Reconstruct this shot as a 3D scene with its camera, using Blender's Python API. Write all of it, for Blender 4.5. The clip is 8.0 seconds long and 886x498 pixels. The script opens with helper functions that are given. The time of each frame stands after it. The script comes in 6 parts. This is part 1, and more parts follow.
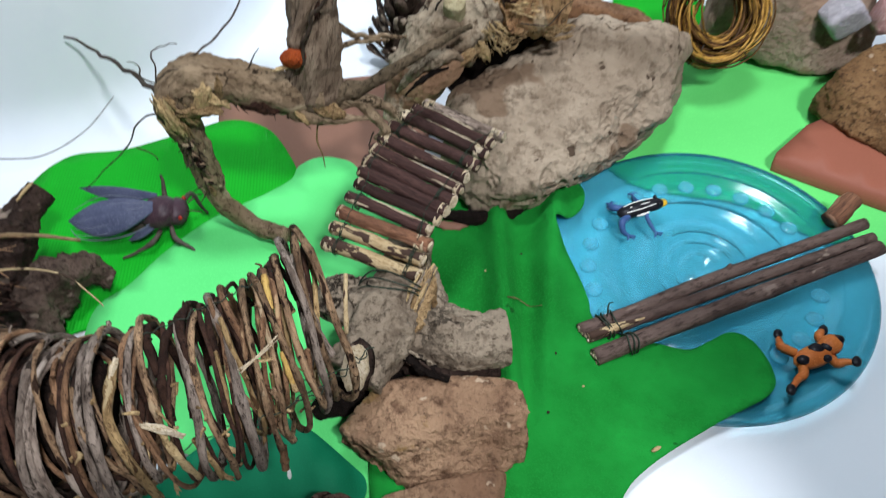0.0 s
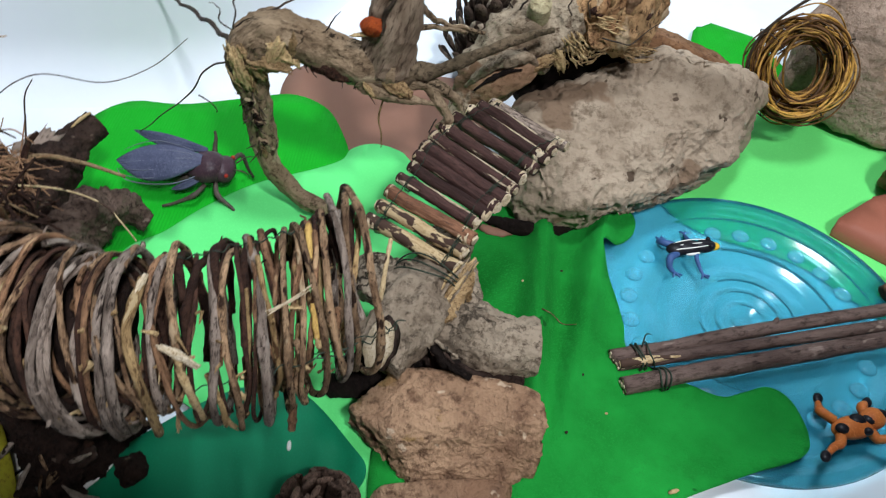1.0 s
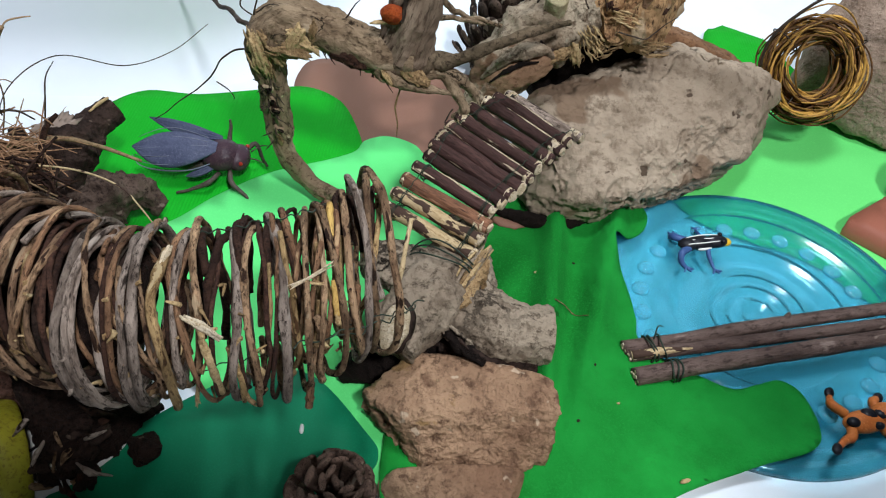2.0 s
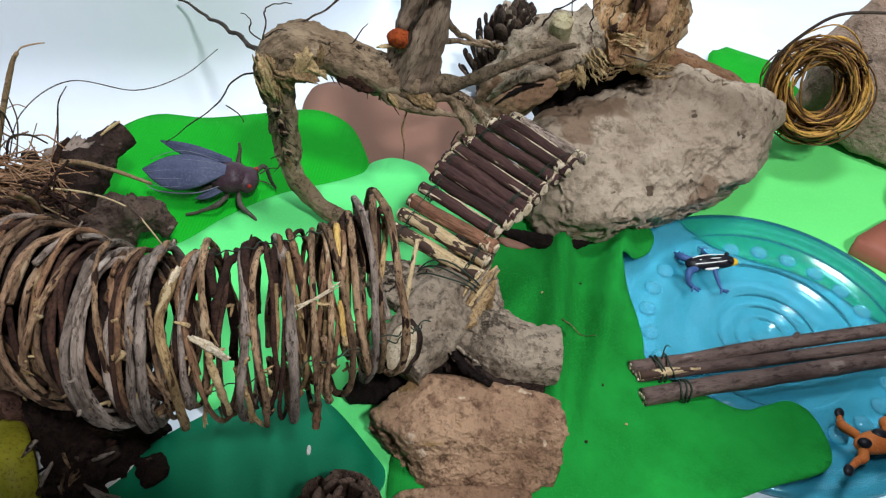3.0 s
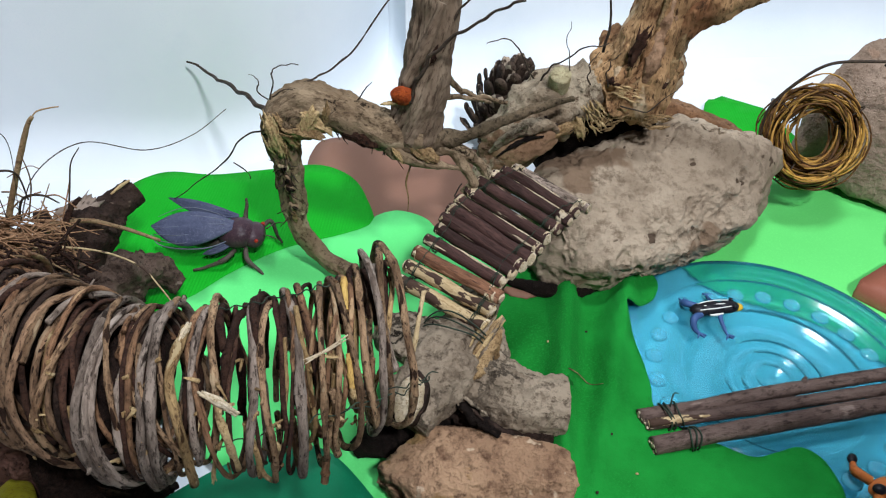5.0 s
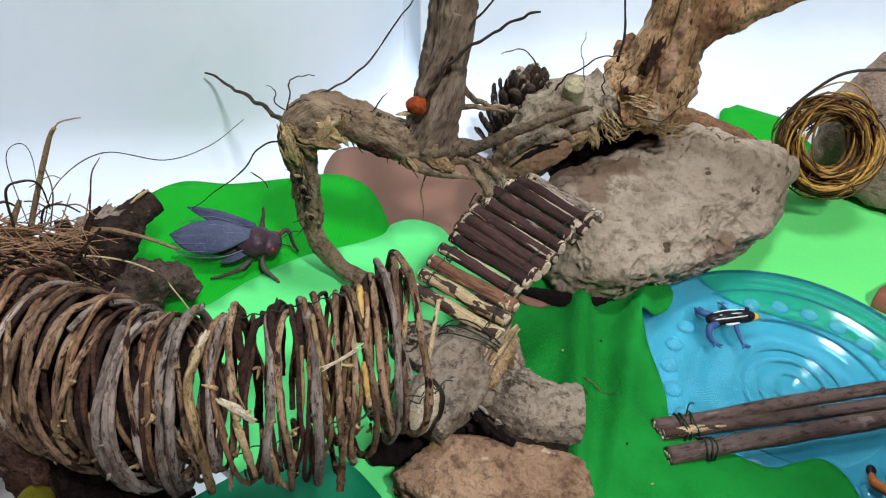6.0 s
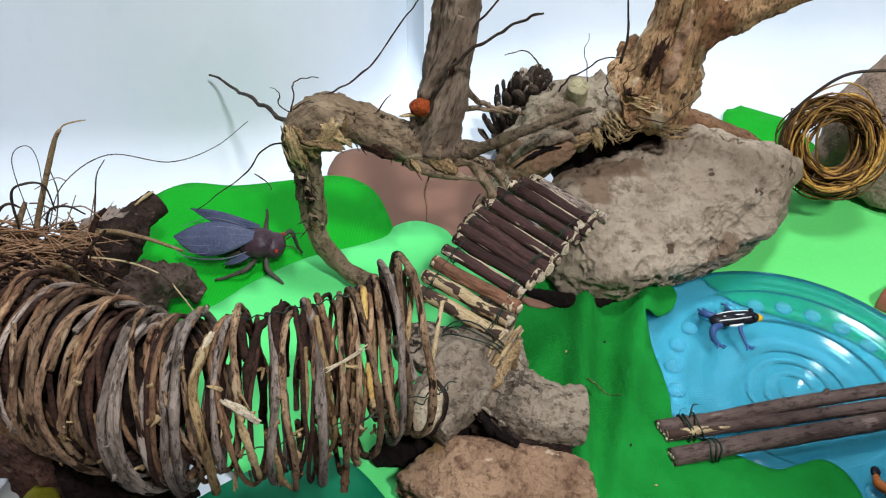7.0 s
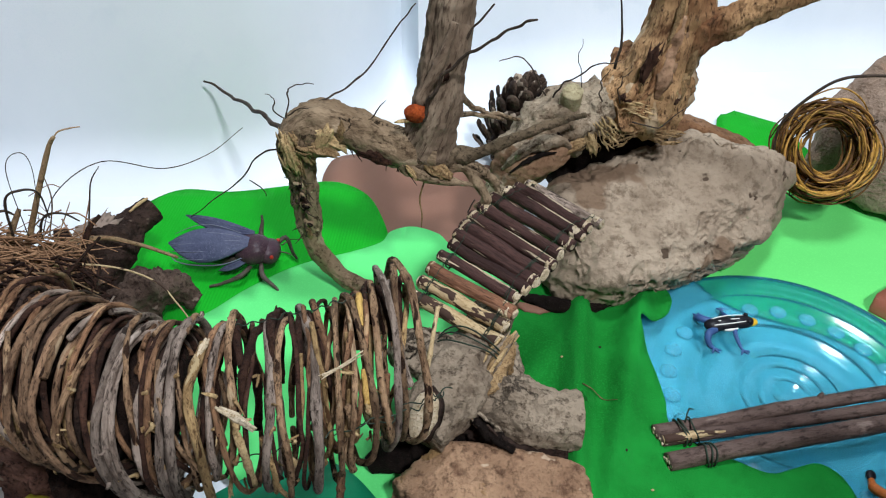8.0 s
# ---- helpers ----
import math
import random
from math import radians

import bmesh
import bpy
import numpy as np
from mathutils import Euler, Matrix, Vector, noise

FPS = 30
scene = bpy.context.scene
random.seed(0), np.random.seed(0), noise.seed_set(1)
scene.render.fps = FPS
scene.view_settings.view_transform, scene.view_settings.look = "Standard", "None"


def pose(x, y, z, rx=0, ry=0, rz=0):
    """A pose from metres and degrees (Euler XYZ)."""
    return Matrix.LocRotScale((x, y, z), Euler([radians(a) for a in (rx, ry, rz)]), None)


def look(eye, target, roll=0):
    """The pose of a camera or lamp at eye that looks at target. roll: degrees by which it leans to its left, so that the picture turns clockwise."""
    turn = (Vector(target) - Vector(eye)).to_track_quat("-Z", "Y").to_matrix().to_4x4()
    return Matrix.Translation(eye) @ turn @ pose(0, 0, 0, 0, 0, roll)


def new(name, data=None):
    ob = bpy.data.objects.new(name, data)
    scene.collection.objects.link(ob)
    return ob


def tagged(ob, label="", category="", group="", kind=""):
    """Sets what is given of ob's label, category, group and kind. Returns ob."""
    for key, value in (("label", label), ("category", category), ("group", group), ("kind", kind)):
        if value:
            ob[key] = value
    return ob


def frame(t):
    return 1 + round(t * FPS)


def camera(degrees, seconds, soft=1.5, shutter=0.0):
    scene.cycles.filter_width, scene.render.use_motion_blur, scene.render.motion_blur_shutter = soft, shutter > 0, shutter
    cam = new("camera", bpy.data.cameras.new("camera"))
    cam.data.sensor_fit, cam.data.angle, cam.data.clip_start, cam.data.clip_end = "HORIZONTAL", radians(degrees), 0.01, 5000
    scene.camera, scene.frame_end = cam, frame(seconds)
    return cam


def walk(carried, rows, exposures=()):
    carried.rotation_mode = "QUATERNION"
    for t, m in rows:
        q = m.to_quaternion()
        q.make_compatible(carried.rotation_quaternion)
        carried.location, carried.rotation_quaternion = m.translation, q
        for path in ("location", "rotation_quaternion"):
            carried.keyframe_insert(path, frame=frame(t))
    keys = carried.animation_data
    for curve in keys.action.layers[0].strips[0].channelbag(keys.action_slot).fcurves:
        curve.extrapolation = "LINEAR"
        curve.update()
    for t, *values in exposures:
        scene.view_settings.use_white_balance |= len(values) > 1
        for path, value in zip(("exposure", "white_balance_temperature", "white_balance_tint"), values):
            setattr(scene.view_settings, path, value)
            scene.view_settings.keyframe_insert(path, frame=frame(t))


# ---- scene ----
cam = camera(64.0, 8.0, soft=1.1, shutter=0.4)
PATH = [
    (0, (0.0301, 0.0316, 0.4240), (0.0392, 0.2791, 0.1100), -5.13),
    (0.2, (0.0330, 0.0460, 0.4170), (0.0640, 1.2100, -1.2090), -3.90),
    (0.4, (0.0380, 0.0530, 0.4070), (0.0690, 1.1920, -1.2360), -2.10),
    (0.5, (0.0321, 0.0515, 0.4035), (0.0359, 0.2799, 0.0751), -1.66),
    (0.7, (0.0290, 0.0410, 0.4030), (-0.0040, 1.2350, -1.2010), -0.60),
    (0.9, (0.0230, 0.0230, 0.4010), (-0.0140, 1.3260, -1.1160), 1.20),
    (1, (0.0167, 0.0188, 0.3963), (0.0140, 0.2832, 0.0961), 3.05),
    (1.2, (0.0111, 0.0086, 0.3920), (0.0086, 0.2754, 0.0940), 4.49),
    (2.3, (0.0086, 0.0076, 0.3891), (0.0053, 0.2753, 0.0919), 3.90),
    (2.5, (0.0086, 0.0076, 0.3891), (0.0053, 0.2758, 0.0923), 3.90),
    (3, (0.0097, 0.0060, 0.3905), (0.0010, 0.2821, 0.1012), 2.98),
    (3.5, (0.0095, 0.0052, 0.3917), (-0.0026, 0.2843, 0.1054), 2.38),
    (4, (0.0094, 0.0046, 0.3924), (-0.0001, 0.2897, 0.1121), 2.33),
    (4.5, (0.0092, 0.0040, 0.3932), (-0.0011, 0.2957, 0.1196), 1.89),
    (5.8, (0.0086, 0.0018, 0.3960), (-0.0096, 0.2995, 0.1298), 0.62),
    (6, (0.0086, 0.0016, 0.3962), (-0.0123, 0.2997, 0.1303), 0.50),
    (6.5, (0.0085, 0.0013, 0.3967), (-0.0146, 0.2996, 0.1312), 0.24),
    (7, (0.0085, 0.0011, 0.3968), (-0.0143, 0.2995, 0.1314), 0.21),
    (7.5, (0.0085, 0.0012, 0.3967), (-0.0117, 0.3015, 0.1333), 0.35),
    (8, (0.0085, 0.0011, 0.3970), (-0.0118, 0.3017, 0.1339), 0.34),
]
walk(cam, [(t, look(eye, target, roll)) for t, eye, target, roll in PATH])

# ---- light ----
world = bpy.data.worlds.new("world")
scene.world = world
world.use_nodes = True
world.node_tree.nodes["Background"].inputs[0].default_value = (0.80, 0.88, 1.0, 1)
world.node_tree.nodes["Background"].inputs[1].default_value = 0.12


def area_lamp(name, eye, target, power, size, colour):
    data = bpy.data.lights.new(name, "AREA")
    data.energy, data.shape, data.size, data.color = power, "DISK", size, colour
    ob = new(name, data)
    ob.matrix_world = look(eye, target)
    return ob


area_lamp("ceiling_lamp_light", (0.45, -0.42, 1.40), (0, 0.35, 0), 23, 0.15, (0.97, 0.98, 1.04))
area_lamp("ceiling_tube_light", (0.12, 0.50, 1.70), (0, 0.32, 0), 19, 0.26, (0.86, 0.94, 1.04))
scene.view_settings.exposure = -0.04


# ---- materials ----
def tree_of(name):
    m = bpy.data.materials.new(name)
    m.use_nodes = True
    t = m.node_tree
    return m, t, t.nodes["Principled BSDF"]


def node(t, kind, **values):
    n = t.nodes.new(kind)
    for key, value in values.items():
        if key in n.inputs:
            n.inputs[key].default_value = value
    return n


def mixed(t, fac, a, b, blend="MIX"):
    n = t.nodes.new("ShaderNodeMix")
    n.data_type, n.blend_type = "RGBA", blend
    for slot, value in ((0, fac), (6, a), (7, b)):
        if isinstance(value, (int, float)):
            n.inputs[slot].default_value = value
        elif isinstance(value, tuple):
            n.inputs[slot].default_value = (*value, 1)
        else:
            t.links.new(value, n.inputs[slot])
    return n.outputs[2]


def ramp(t, fac, lo, hi):
    n = t.nodes.new("ShaderNodeMapRange")
    n.inputs[1].default_value, n.inputs[2].default_value = lo, hi
    t.links.new(fac, n.inputs[0])
    return n.outputs[0]


def coords(t, uv=False, stretch=(1, 1, 1), random_shift=True):
    c = t.nodes.new("ShaderNodeTexCoord")
    m = t.nodes.new("ShaderNodeMapping")
    m.inputs["Scale"].default_value = stretch
    t.links.new(c.outputs["UV" if uv else "Object"], m.inputs["Vector"])
    if random_shift:
        info = t.nodes.new("ShaderNodeObjectInfo")
        comb = t.nodes.new("ShaderNodeCombineXYZ")
        for k in range(3):
            t.links.new(info.outputs["Random"], comb.inputs[k])
        t.links.new(comb.outputs[0], m.inputs["Location"])
    return m.outputs[0]


def noise_tex(t, vec, scale, detail=4, rough=0.6):
    n = node(t, "ShaderNodeTexNoise", Scale=scale, Detail=detail, Roughness=rough)
    t.links.new(vec, n.inputs["Vector"])
    return n.outputs[0]


def bump(t, height, strength, distance, base=None):
    n = node(t, "ShaderNodeBump", Strength=strength, Distance=distance)
    t.links.new(height, n.inputs["Height"])
    if base:
        t.links.new(base, n.inputs["Normal"])
    return n.outputs[0]


def surface(name, light, dark, grain, scale=60, fine=500, rough=0.8, relief=0.5, depth=0.001,
            uv=False, stretch=(1, 1, 1), vary=0.25, lo=0.35, hi=0.65, extra=None, crack=None, fleck=None):
    """Two colours in patches, a third in fine grain, cracks and flecks where the thing has them, and relief of both sizes."""
    m, t, p = tree_of(name)
    vec = coords(t, uv, stretch)
    big, mid, small = noise_tex(t, vec, scale, 5), noise_tex(t, vec, scale * 3.7, 5, 0.65), noise_tex(t, vec, fine, 7, 0.72)
    colour = mixed(t, ramp(t, big, lo, hi), dark, light)
    colour = mixed(t, ramp(t, mid, 0.56, 0.68), colour, tuple(0.5 * (a + c) for a, c in zip(dark, grain)))
    colour = mixed(t, ramp(t, small, 0.51, 0.64), colour, grain)
    if extra:
        patch = noise_tex(t, vec, extra[1], 4, 0.55)
        colour = mixed(t, ramp(t, patch, extra[2], extra[2] + 0.03), colour, extra[0])
    if fleck:
        spots = noise_tex(t, vec, fleck[1], 2)
        colour = mixed(t, ramp(t, spots, fleck[2], fleck[2] + 0.03), colour, fleck[0])
    height = None
    if crack:
        n = noise_tex(t, vec, crack[1], 6, 0.62)
        off = t.nodes.new("ShaderNodeMath")
        off.operation = "SUBTRACT"
        off.inputs[1].default_value = 0.5
        t.links.new(n, off.inputs[0])
        size = t.nodes.new("ShaderNodeMath")
        size.operation = "ABSOLUTE"
        t.links.new(off.outputs[0], size.inputs[0])
        where = ramp(t, noise_tex(t, vec, crack[1] * 0.45, 2), 0.62, 0.50)
        line = t.nodes.new("ShaderNodeMath")
        line.operation = "MAXIMUM"
        t.links.new(ramp(t, size.outputs[0], 0.001, crack[2]), line.inputs[0])
        t.links.new(where, line.inputs[1])
        line = line.outputs[0]
        colour = mixed(t, line, crack[0], colour)
        height = line
    if vary:
        info = t.nodes.new("ShaderNodeObjectInfo")
        n = t.nodes.new("ShaderNodeHueSaturation")
        v = t.nodes.new("ShaderNodeMapRange")
        v.inputs[3].default_value, v.inputs[4].default_value = 1 - vary, 1 + vary
        t.links.new(info.outputs["Random"], v.inputs[0])
        t.links.new(v.outputs[0], n.inputs["Value"])
        t.links.new(colour, n.inputs["Color"])
        colour = n.outputs[0]
    t.links.new(colour, p.inputs["Base Color"])
    p.inputs["Roughness"].default_value = rough
    p.inputs["Specular IOR Level"].default_value = 0.15
    b = bump(t, big, relief, depth * 4)
    b = bump(t, mid, relief, depth * 2, b)
    if height:
        b = bump(t, height, relief, depth * 1.5, b)
    t.links.new(bump(t, small, relief, depth, b), p.inputs["Normal"])
    return m


M = {}
M["cloth"] = surface("white_cloth", (0.78, 0.82, 0.86), (0.71, 0.765, 0.81), (0.74, 0.79, 0.835), 6, 900, 0.9, 0.15, 0.0006, vary=0)
M["wallcloth"] = surface("white_backdrop", (0.78, 0.83, 0.87), (0.71, 0.775, 0.825), (0.74, 0.80, 0.85), 5, 700, 0.9, 0.15, 0.0006, vary=0)
M["felt"] = surface("green_felt", (0.012, 0.30, 0.040), (0.005, 0.175, 0.019), (0.012, 0.25, 0.034), 9, 700, 0.98, 1.0, 0.0012, vary=0, fleck=((0.004, 0.09, 0.011), 55, 0.73), lo=0.40, hi=0.60)
M["leaf"] = surface("dark_green_foam", (0.004, 0.36, 0.014), (0.003, 0.315, 0.011), (0.005, 0.385, 0.017), 10, 900, 0.7, 0.1, 0.0003, vary=0)


def ribbed(material, spacing, depth):
    """Fine straight corrugations over a sheet."""
    t = material.node_tree
    p = t.nodes["Principled BSDF"]
    wave = node(t, "ShaderNodeTexWave", Scale=0.314 / spacing, Distortion=0.4)
    t.links.new(coords(t, stretch=(1, 0.25, 1), random_shift=False), wave.inputs["Vector"])
    under = p.inputs["Normal"].links[0].from_socket
    t.links.new(bump(t, wave.outputs["Fac"], 0.5, depth, under), p.inputs["Normal"])


ribbed(M["leaf"], 0.0026, 0.0003)
M["lime"] = surface("light_green_foam", (0.12, 0.72, 0.20), (0.10, 0.66, 0.17), (0.13, 0.74, 0.21), 8, 900, 0.55, 0.1, 0.0003, vary=0)
M["lime2"] = surface("bright_green_foam", (0.135, 0.68, 0.165), (0.12, 0.63, 0.15), (0.145, 0.70, 0.175), 8, 900, 0.55, 0.1, 0.0003, vary=0)
M["teal"] = surface("teal_green_foam", (0.009, 0.225, 0.104), (0.008, 0.195, 0.090), (0.011, 0.24, 0.112), 8, 900, 0.36, 0.1, 0.0003, vary=0)
M["brown"] = surface("brown_foam", (0.24, 0.125, 0.085), (0.215, 0.11, 0.075), (0.25, 0.13, 0.09), 8, 900, 0.55, 0.1, 0.0003, vary=0)
M["terracotta"] = surface("reddish_foam", (0.30, 0.105, 0.066), (0.26, 0.09, 0.055), (0.31, 0.11, 0.07), 8, 900, 0.5, 0.1, 0.0003, vary=0)
M["rock"] = surface("grey_stone", (0.415, 0.335, 0.245), (0.265, 0.202, 0.142), (0.200, 0.150, 0.104), 8, 100, 0.95, 1.0, 0.0030, vary=0.03, fleck=((0.09, 0.062, 0.042), 70, 0.69), extra=((0.205, 0.140, 0.092), 13, 0.61), lo=0.40, hi=0.58)
M["redrock"] = surface("brown_stone", (0.45, 0.285, 0.172), (0.235, 0.132, 0.078), (0.145, 0.080, 0.048), 15, 140, 0.58, 1.0, 0.0040, vary=0.06, fleck=((0.56, 0.42, 0.29), 75, 0.66), extra=((0.32, 0.195, 0.085), 30, 0.60), lo=0.38, hi=0.58)
M["amberrock"] = surface("amber_stone", (0.27, 0.155, 0.07), (0.12, 0.062, 0.026), (0.06, 0.03, 0.014), 28, 320, 0.7, 1.0, 0.0016, vary=0.06, fleck=((0.36, 0.26, 0.17), 60, 0.70))
M["palerock"] = surface("pale_violet_stone", (0.40, 0.38, 0.40), (0.30, 0.28, 0.31), (0.45, 0.42, 0.44), 40, 320, 0.85, 0.7, 0.001, vary=0.05)
M["clay"] = surface("grey_clay_wood", (0.385, 0.310, 0.225), (0.235, 0.178, 0.125), (0.092, 0.066, 0.045), 16, 170, 0.95, 1.0, 0.0034, vary=0.05, fleck=((0.050, 0.035, 0.024), 45, 0.70), crack=((0.016, 0.011, 0.008), 24, 0.024), lo=0.38, hi=0.60)
M["wood"] = surface("driftwood", (0.36, 0.268, 0.170), (0.20, 0.137, 0.082), (0.085, 0.055, 0.032), 38, 260, 0.9, 1.0, 0.0016, uv=True, stretch=(1.3, 0.7, 1), vary=0.05, extra=((0.43, 0.335, 0.22), 34, 0.60), fleck=((0.045, 0.028, 0.017), 60, 0.66), crack=((0.030, 0.020, 0.012), 26, 0.010))
M["barkwood"] = surface("torn_bark", (0.56, 0.345, 0.170), (0.26, 0.120, 0.055), (0.070, 0.035, 0.018), 15, 220, 0.9, 1.0, 0.0030, stretch=(1.6, 1.6, 0.6), vary=0.05, extra=((0.62, 0.46, 0.29), 20, 0.59), fleck=((0.045, 0.022, 0.012), 36, 0.67), lo=0.40, hi=0.58)
M["palewood"] = surface("pale_cut_wood", (0.62, 0.465, 0.245), (0.45, 0.305, 0.145), (0.26, 0.165, 0.075), 120, 500, 0.8, 0.9, 0.0009, vary=0.12)
M["twig"] = surface("twig_bark", (0.513, 0.330, 0.189), (0.145, 0.082, 0.045), (0.040, 0.020, 0.011), 95, 420, 0.8, 1.0, 0.0014, uv=True, stretch=(1.6, 0.55, 1), vary=0.32, extra=((0.46, 0.335, 0.205), 70, 0.62), fleck=((0.035, 0.017, 0.010), 110, 0.60))
M["greytwig"] = surface("grey_twig_bark", (0.496, 0.396, 0.322), (0.162, 0.119, 0.092), (0.045, 0.030, 0.022), 95, 420, 0.8, 1.0, 0.0014, uv=True, stretch=(1.6, 0.45, 1), vary=0.28, fleck=((0.04, 0.027, 0.02), 100, 0.61), extra=((0.45, 0.375, 0.31), 60, 0.63))
M["redchunk"] = surface("reddish_bark_chunk", (0.20, 0.105, 0.078), (0.085, 0.040, 0.030), (0.030, 0.015, 0.012), 40, 260, 0.9, 1.0, 0.0025, vary=0, fleck=((0.30, 0.22, 0.16), 60, 0.70))
M["fruitbrown"] = surface("dried_fruit_skin", (0.23, 0.075, 0.022), (0.10, 0.030, 0.012), (0.05, 0.016, 0.008), 40, 300, 0.35, 0.6, 0.0008, vary=0)
M["browntwig"] = surface("brown_twig_bark", (0.379, 0.232, 0.137), (0.101, 0.058, 0.034), (0.033, 0.017, 0.010), 95, 420, 0.8, 1.0, 0.0014, uv=True, stretch=(1.6, 0.55, 1), vary=0.35, extra=((0.34, 0.235, 0.145), 70, 0.63), fleck=((0.03, 0.015, 0.009), 110, 0.60))
M["rootbrown"] = surface("dusty_brown_root", (0.17, 0.118, 0.090), (0.075, 0.048, 0.036), (0.025, 0.015, 0.011), 50, 300, 0.92, 1.0, 0.0022, vary=0.1, fleck=((0.21, 0.16, 0.125), 90, 0.66))
M["trunkwood"] = surface("brown_trunk_bark", (0.290, 0.222, 0.155), (0.170, 0.120, 0.081), (0.070, 0.045, 0.030), 40, 260, 0.9, 1.0, 0.0014, uv=True, stretch=(1.6, 0.4, 1), vary=0.04, extra=((0.35, 0.275, 0.195), 30, 0.60), fleck=((0.05, 0.032, 0.021), 60, 0.66))
M["dustybark"] = surface("dusty_grey_bark", (0.42, 0.345, 0.245), (0.245, 0.180, 0.118), (0.105, 0.070, 0.044), 24, 200, 0.95, 1.0, 0.0028, vary=0, fleck=((0.060, 0.040, 0.026), 50, 0.68), extra=((0.20, 0.120, 0.070), 22, 0.60), lo=0.38, hi=0.58)
M["bareface"] = surface("bare_red_brown_wood", (0.37, 0.235, 0.145), (0.255, 0.150, 0.088), (0.165, 0.092, 0.053), 45, 260, 0.9, 0.7, 0.0010, vary=0)
M["greenwood"] = surface("pale_olive_cut_wood", (0.50, 0.445, 0.275), (0.38, 0.325, 0.185), (0.27, 0.22, 0.12), 120, 500, 0.85, 0.8, 0.0008, vary=0)
M["mossroot"] = surface("dark_mossy_root", (0.205, 0.150, 0.095), (0.095, 0.072, 0.042), (0.040, 0.028, 0.017), 60, 300, 0.95, 1.0, 0.0018, vary=0.1, extra=((0.125, 0.115, 0.055), 40, 0.60))
M["yellowwood"] = surface("yellow_bare_wood", (0.62, 0.42, 0.13), (0.46, 0.28, 0.08), (0.28, 0.15, 0.05), 90, 420, 0.8, 0.8, 0.0008, uv=True, stretch=(1.6, 0.5, 1), vary=0.08)
M["redtwig"] = surface("reddish_twig_bark", (0.389, 0.215, 0.116), (0.136, 0.069, 0.037), (0.04, 0.019, 0.011), 95, 420, 0.75, 1.0, 0.0013, uv=True, stretch=(1.6, 0.5, 1), vary=0.3, extra=((0.46, 0.30, 0.165), 70, 0.61))
# Dark bark; on the tunnel's inner hoops its tone stands in for shade.
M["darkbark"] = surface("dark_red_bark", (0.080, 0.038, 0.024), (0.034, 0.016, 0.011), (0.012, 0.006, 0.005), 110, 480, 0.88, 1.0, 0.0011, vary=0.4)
M["redstick"] = surface("reddish_stick_bark", (0.26, 0.125, 0.07), (0.13, 0.06, 0.035), (0.06, 0.03, 0.02), 80, 520, 0.75, 0.8, 0.0007, uv=True, stretch=(2.2, 0.25, 1), vary=0.1, extra=((0.38, 0.21, 0.13), 62, 0.60))
M["tornwood"] = surface("torn_tan_wood", (0.42, 0.29, 0.15), (0.28, 0.175, 0.08), (0.13, 0.075, 0.035), 130, 600, 0.85, 1.0, 0.0010, vary=0.2)
M["tantwig"] = surface("tan_twig", (0.497, 0.335, 0.156), (0.211, 0.131, 0.056), (0.09, 0.046, 0.02), 95, 420, 0.8, 0.9, 0.0012, uv=True, stretch=(1.6, 0.5, 1), vary=0.22, extra=((0.50, 0.38, 0.21), 80, 0.62), fleck=((0.08, 0.04, 0.017), 110, 0.63))
M["stick"] = surface("peeling_stick_bark", (0.085, 0.043, 0.036), (0.045, 0.023, 0.02), (0.022, 0.012, 0.01), 80, 520, 0.7, 0.8, 0.0007, uv=True, stretch=(3.0, 0.3, 1), vary=0.30, extra=((0.52, 0.42, 0.29), 62, 0.615))
M["palestick"] = surface("peeled_stick", (0.58, 0.46, 0.27), (0.44, 0.32, 0.17), (0.26, 0.17, 0.08), 80, 520, 0.75, 0.6, 0.0006, uv=True, stretch=(1.6, 0.6, 1), vary=0.1, extra=((0.06, 0.035, 0.025), 80, 0.52))
M["log"] = surface("dark_log_bark", (0.155, 0.108, 0.090), (0.075, 0.048, 0.040), (0.034, 0.021, 0.017), 50, 300, 0.66, 1.0, 0.0011, uv=True, stretch=(1.0, 0.35, 1), vary=0.12, extra=((0.21, 0.155, 0.13), 60, 0.63), fleck=((0.27, 0.21, 0.17), 110, 0.71))
M["darkwood"] = surface("dark_wet_wood", (0.066, 0.040, 0.030), (0.030, 0.018, 0.014), (0.012, 0.008, 0.006), 60, 350, 0.85, 1.0, 0.0018, vary=0.15, fleck=((0.14, 0.10, 0.075), 80, 0.67))
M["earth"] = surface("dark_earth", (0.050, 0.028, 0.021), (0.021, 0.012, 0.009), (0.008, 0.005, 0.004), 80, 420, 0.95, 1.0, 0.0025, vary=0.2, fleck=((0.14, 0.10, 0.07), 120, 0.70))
M["straw"] = surface("dry_straw", (0.34, 0.235, 0.13), (0.18, 0.115, 0.06), (0.08, 0.048, 0.024), 60, 600, 0.8, 0.4, 0.0004, vary=0.4)
M["vine"] = surface("golden_vine", (0.50, 0.285, 0.060), (0.24, 0.12, 0.026), (0.055, 0.026, 0.009), 70, 500, 0.42, 0.6, 0.0006, uv=True, stretch=(1, 0.4, 1), vary=0.5)
M["darkvine"] = surface("dark_vine", (0.05, 0.035, 0.025), (0.025, 0.018, 0.014), (0.08, 0.06, 0.04), 90, 600, 0.6, 0.5, 0.0005, vary=0.1)
M["wire"] = surface("green_wire", (0.03, 0.045, 0.03), (0.015, 0.022, 0.016), (0.04, 0.06, 0.04), 90, 600, 0.45, 0.2, 0.0002, vary=0.1)
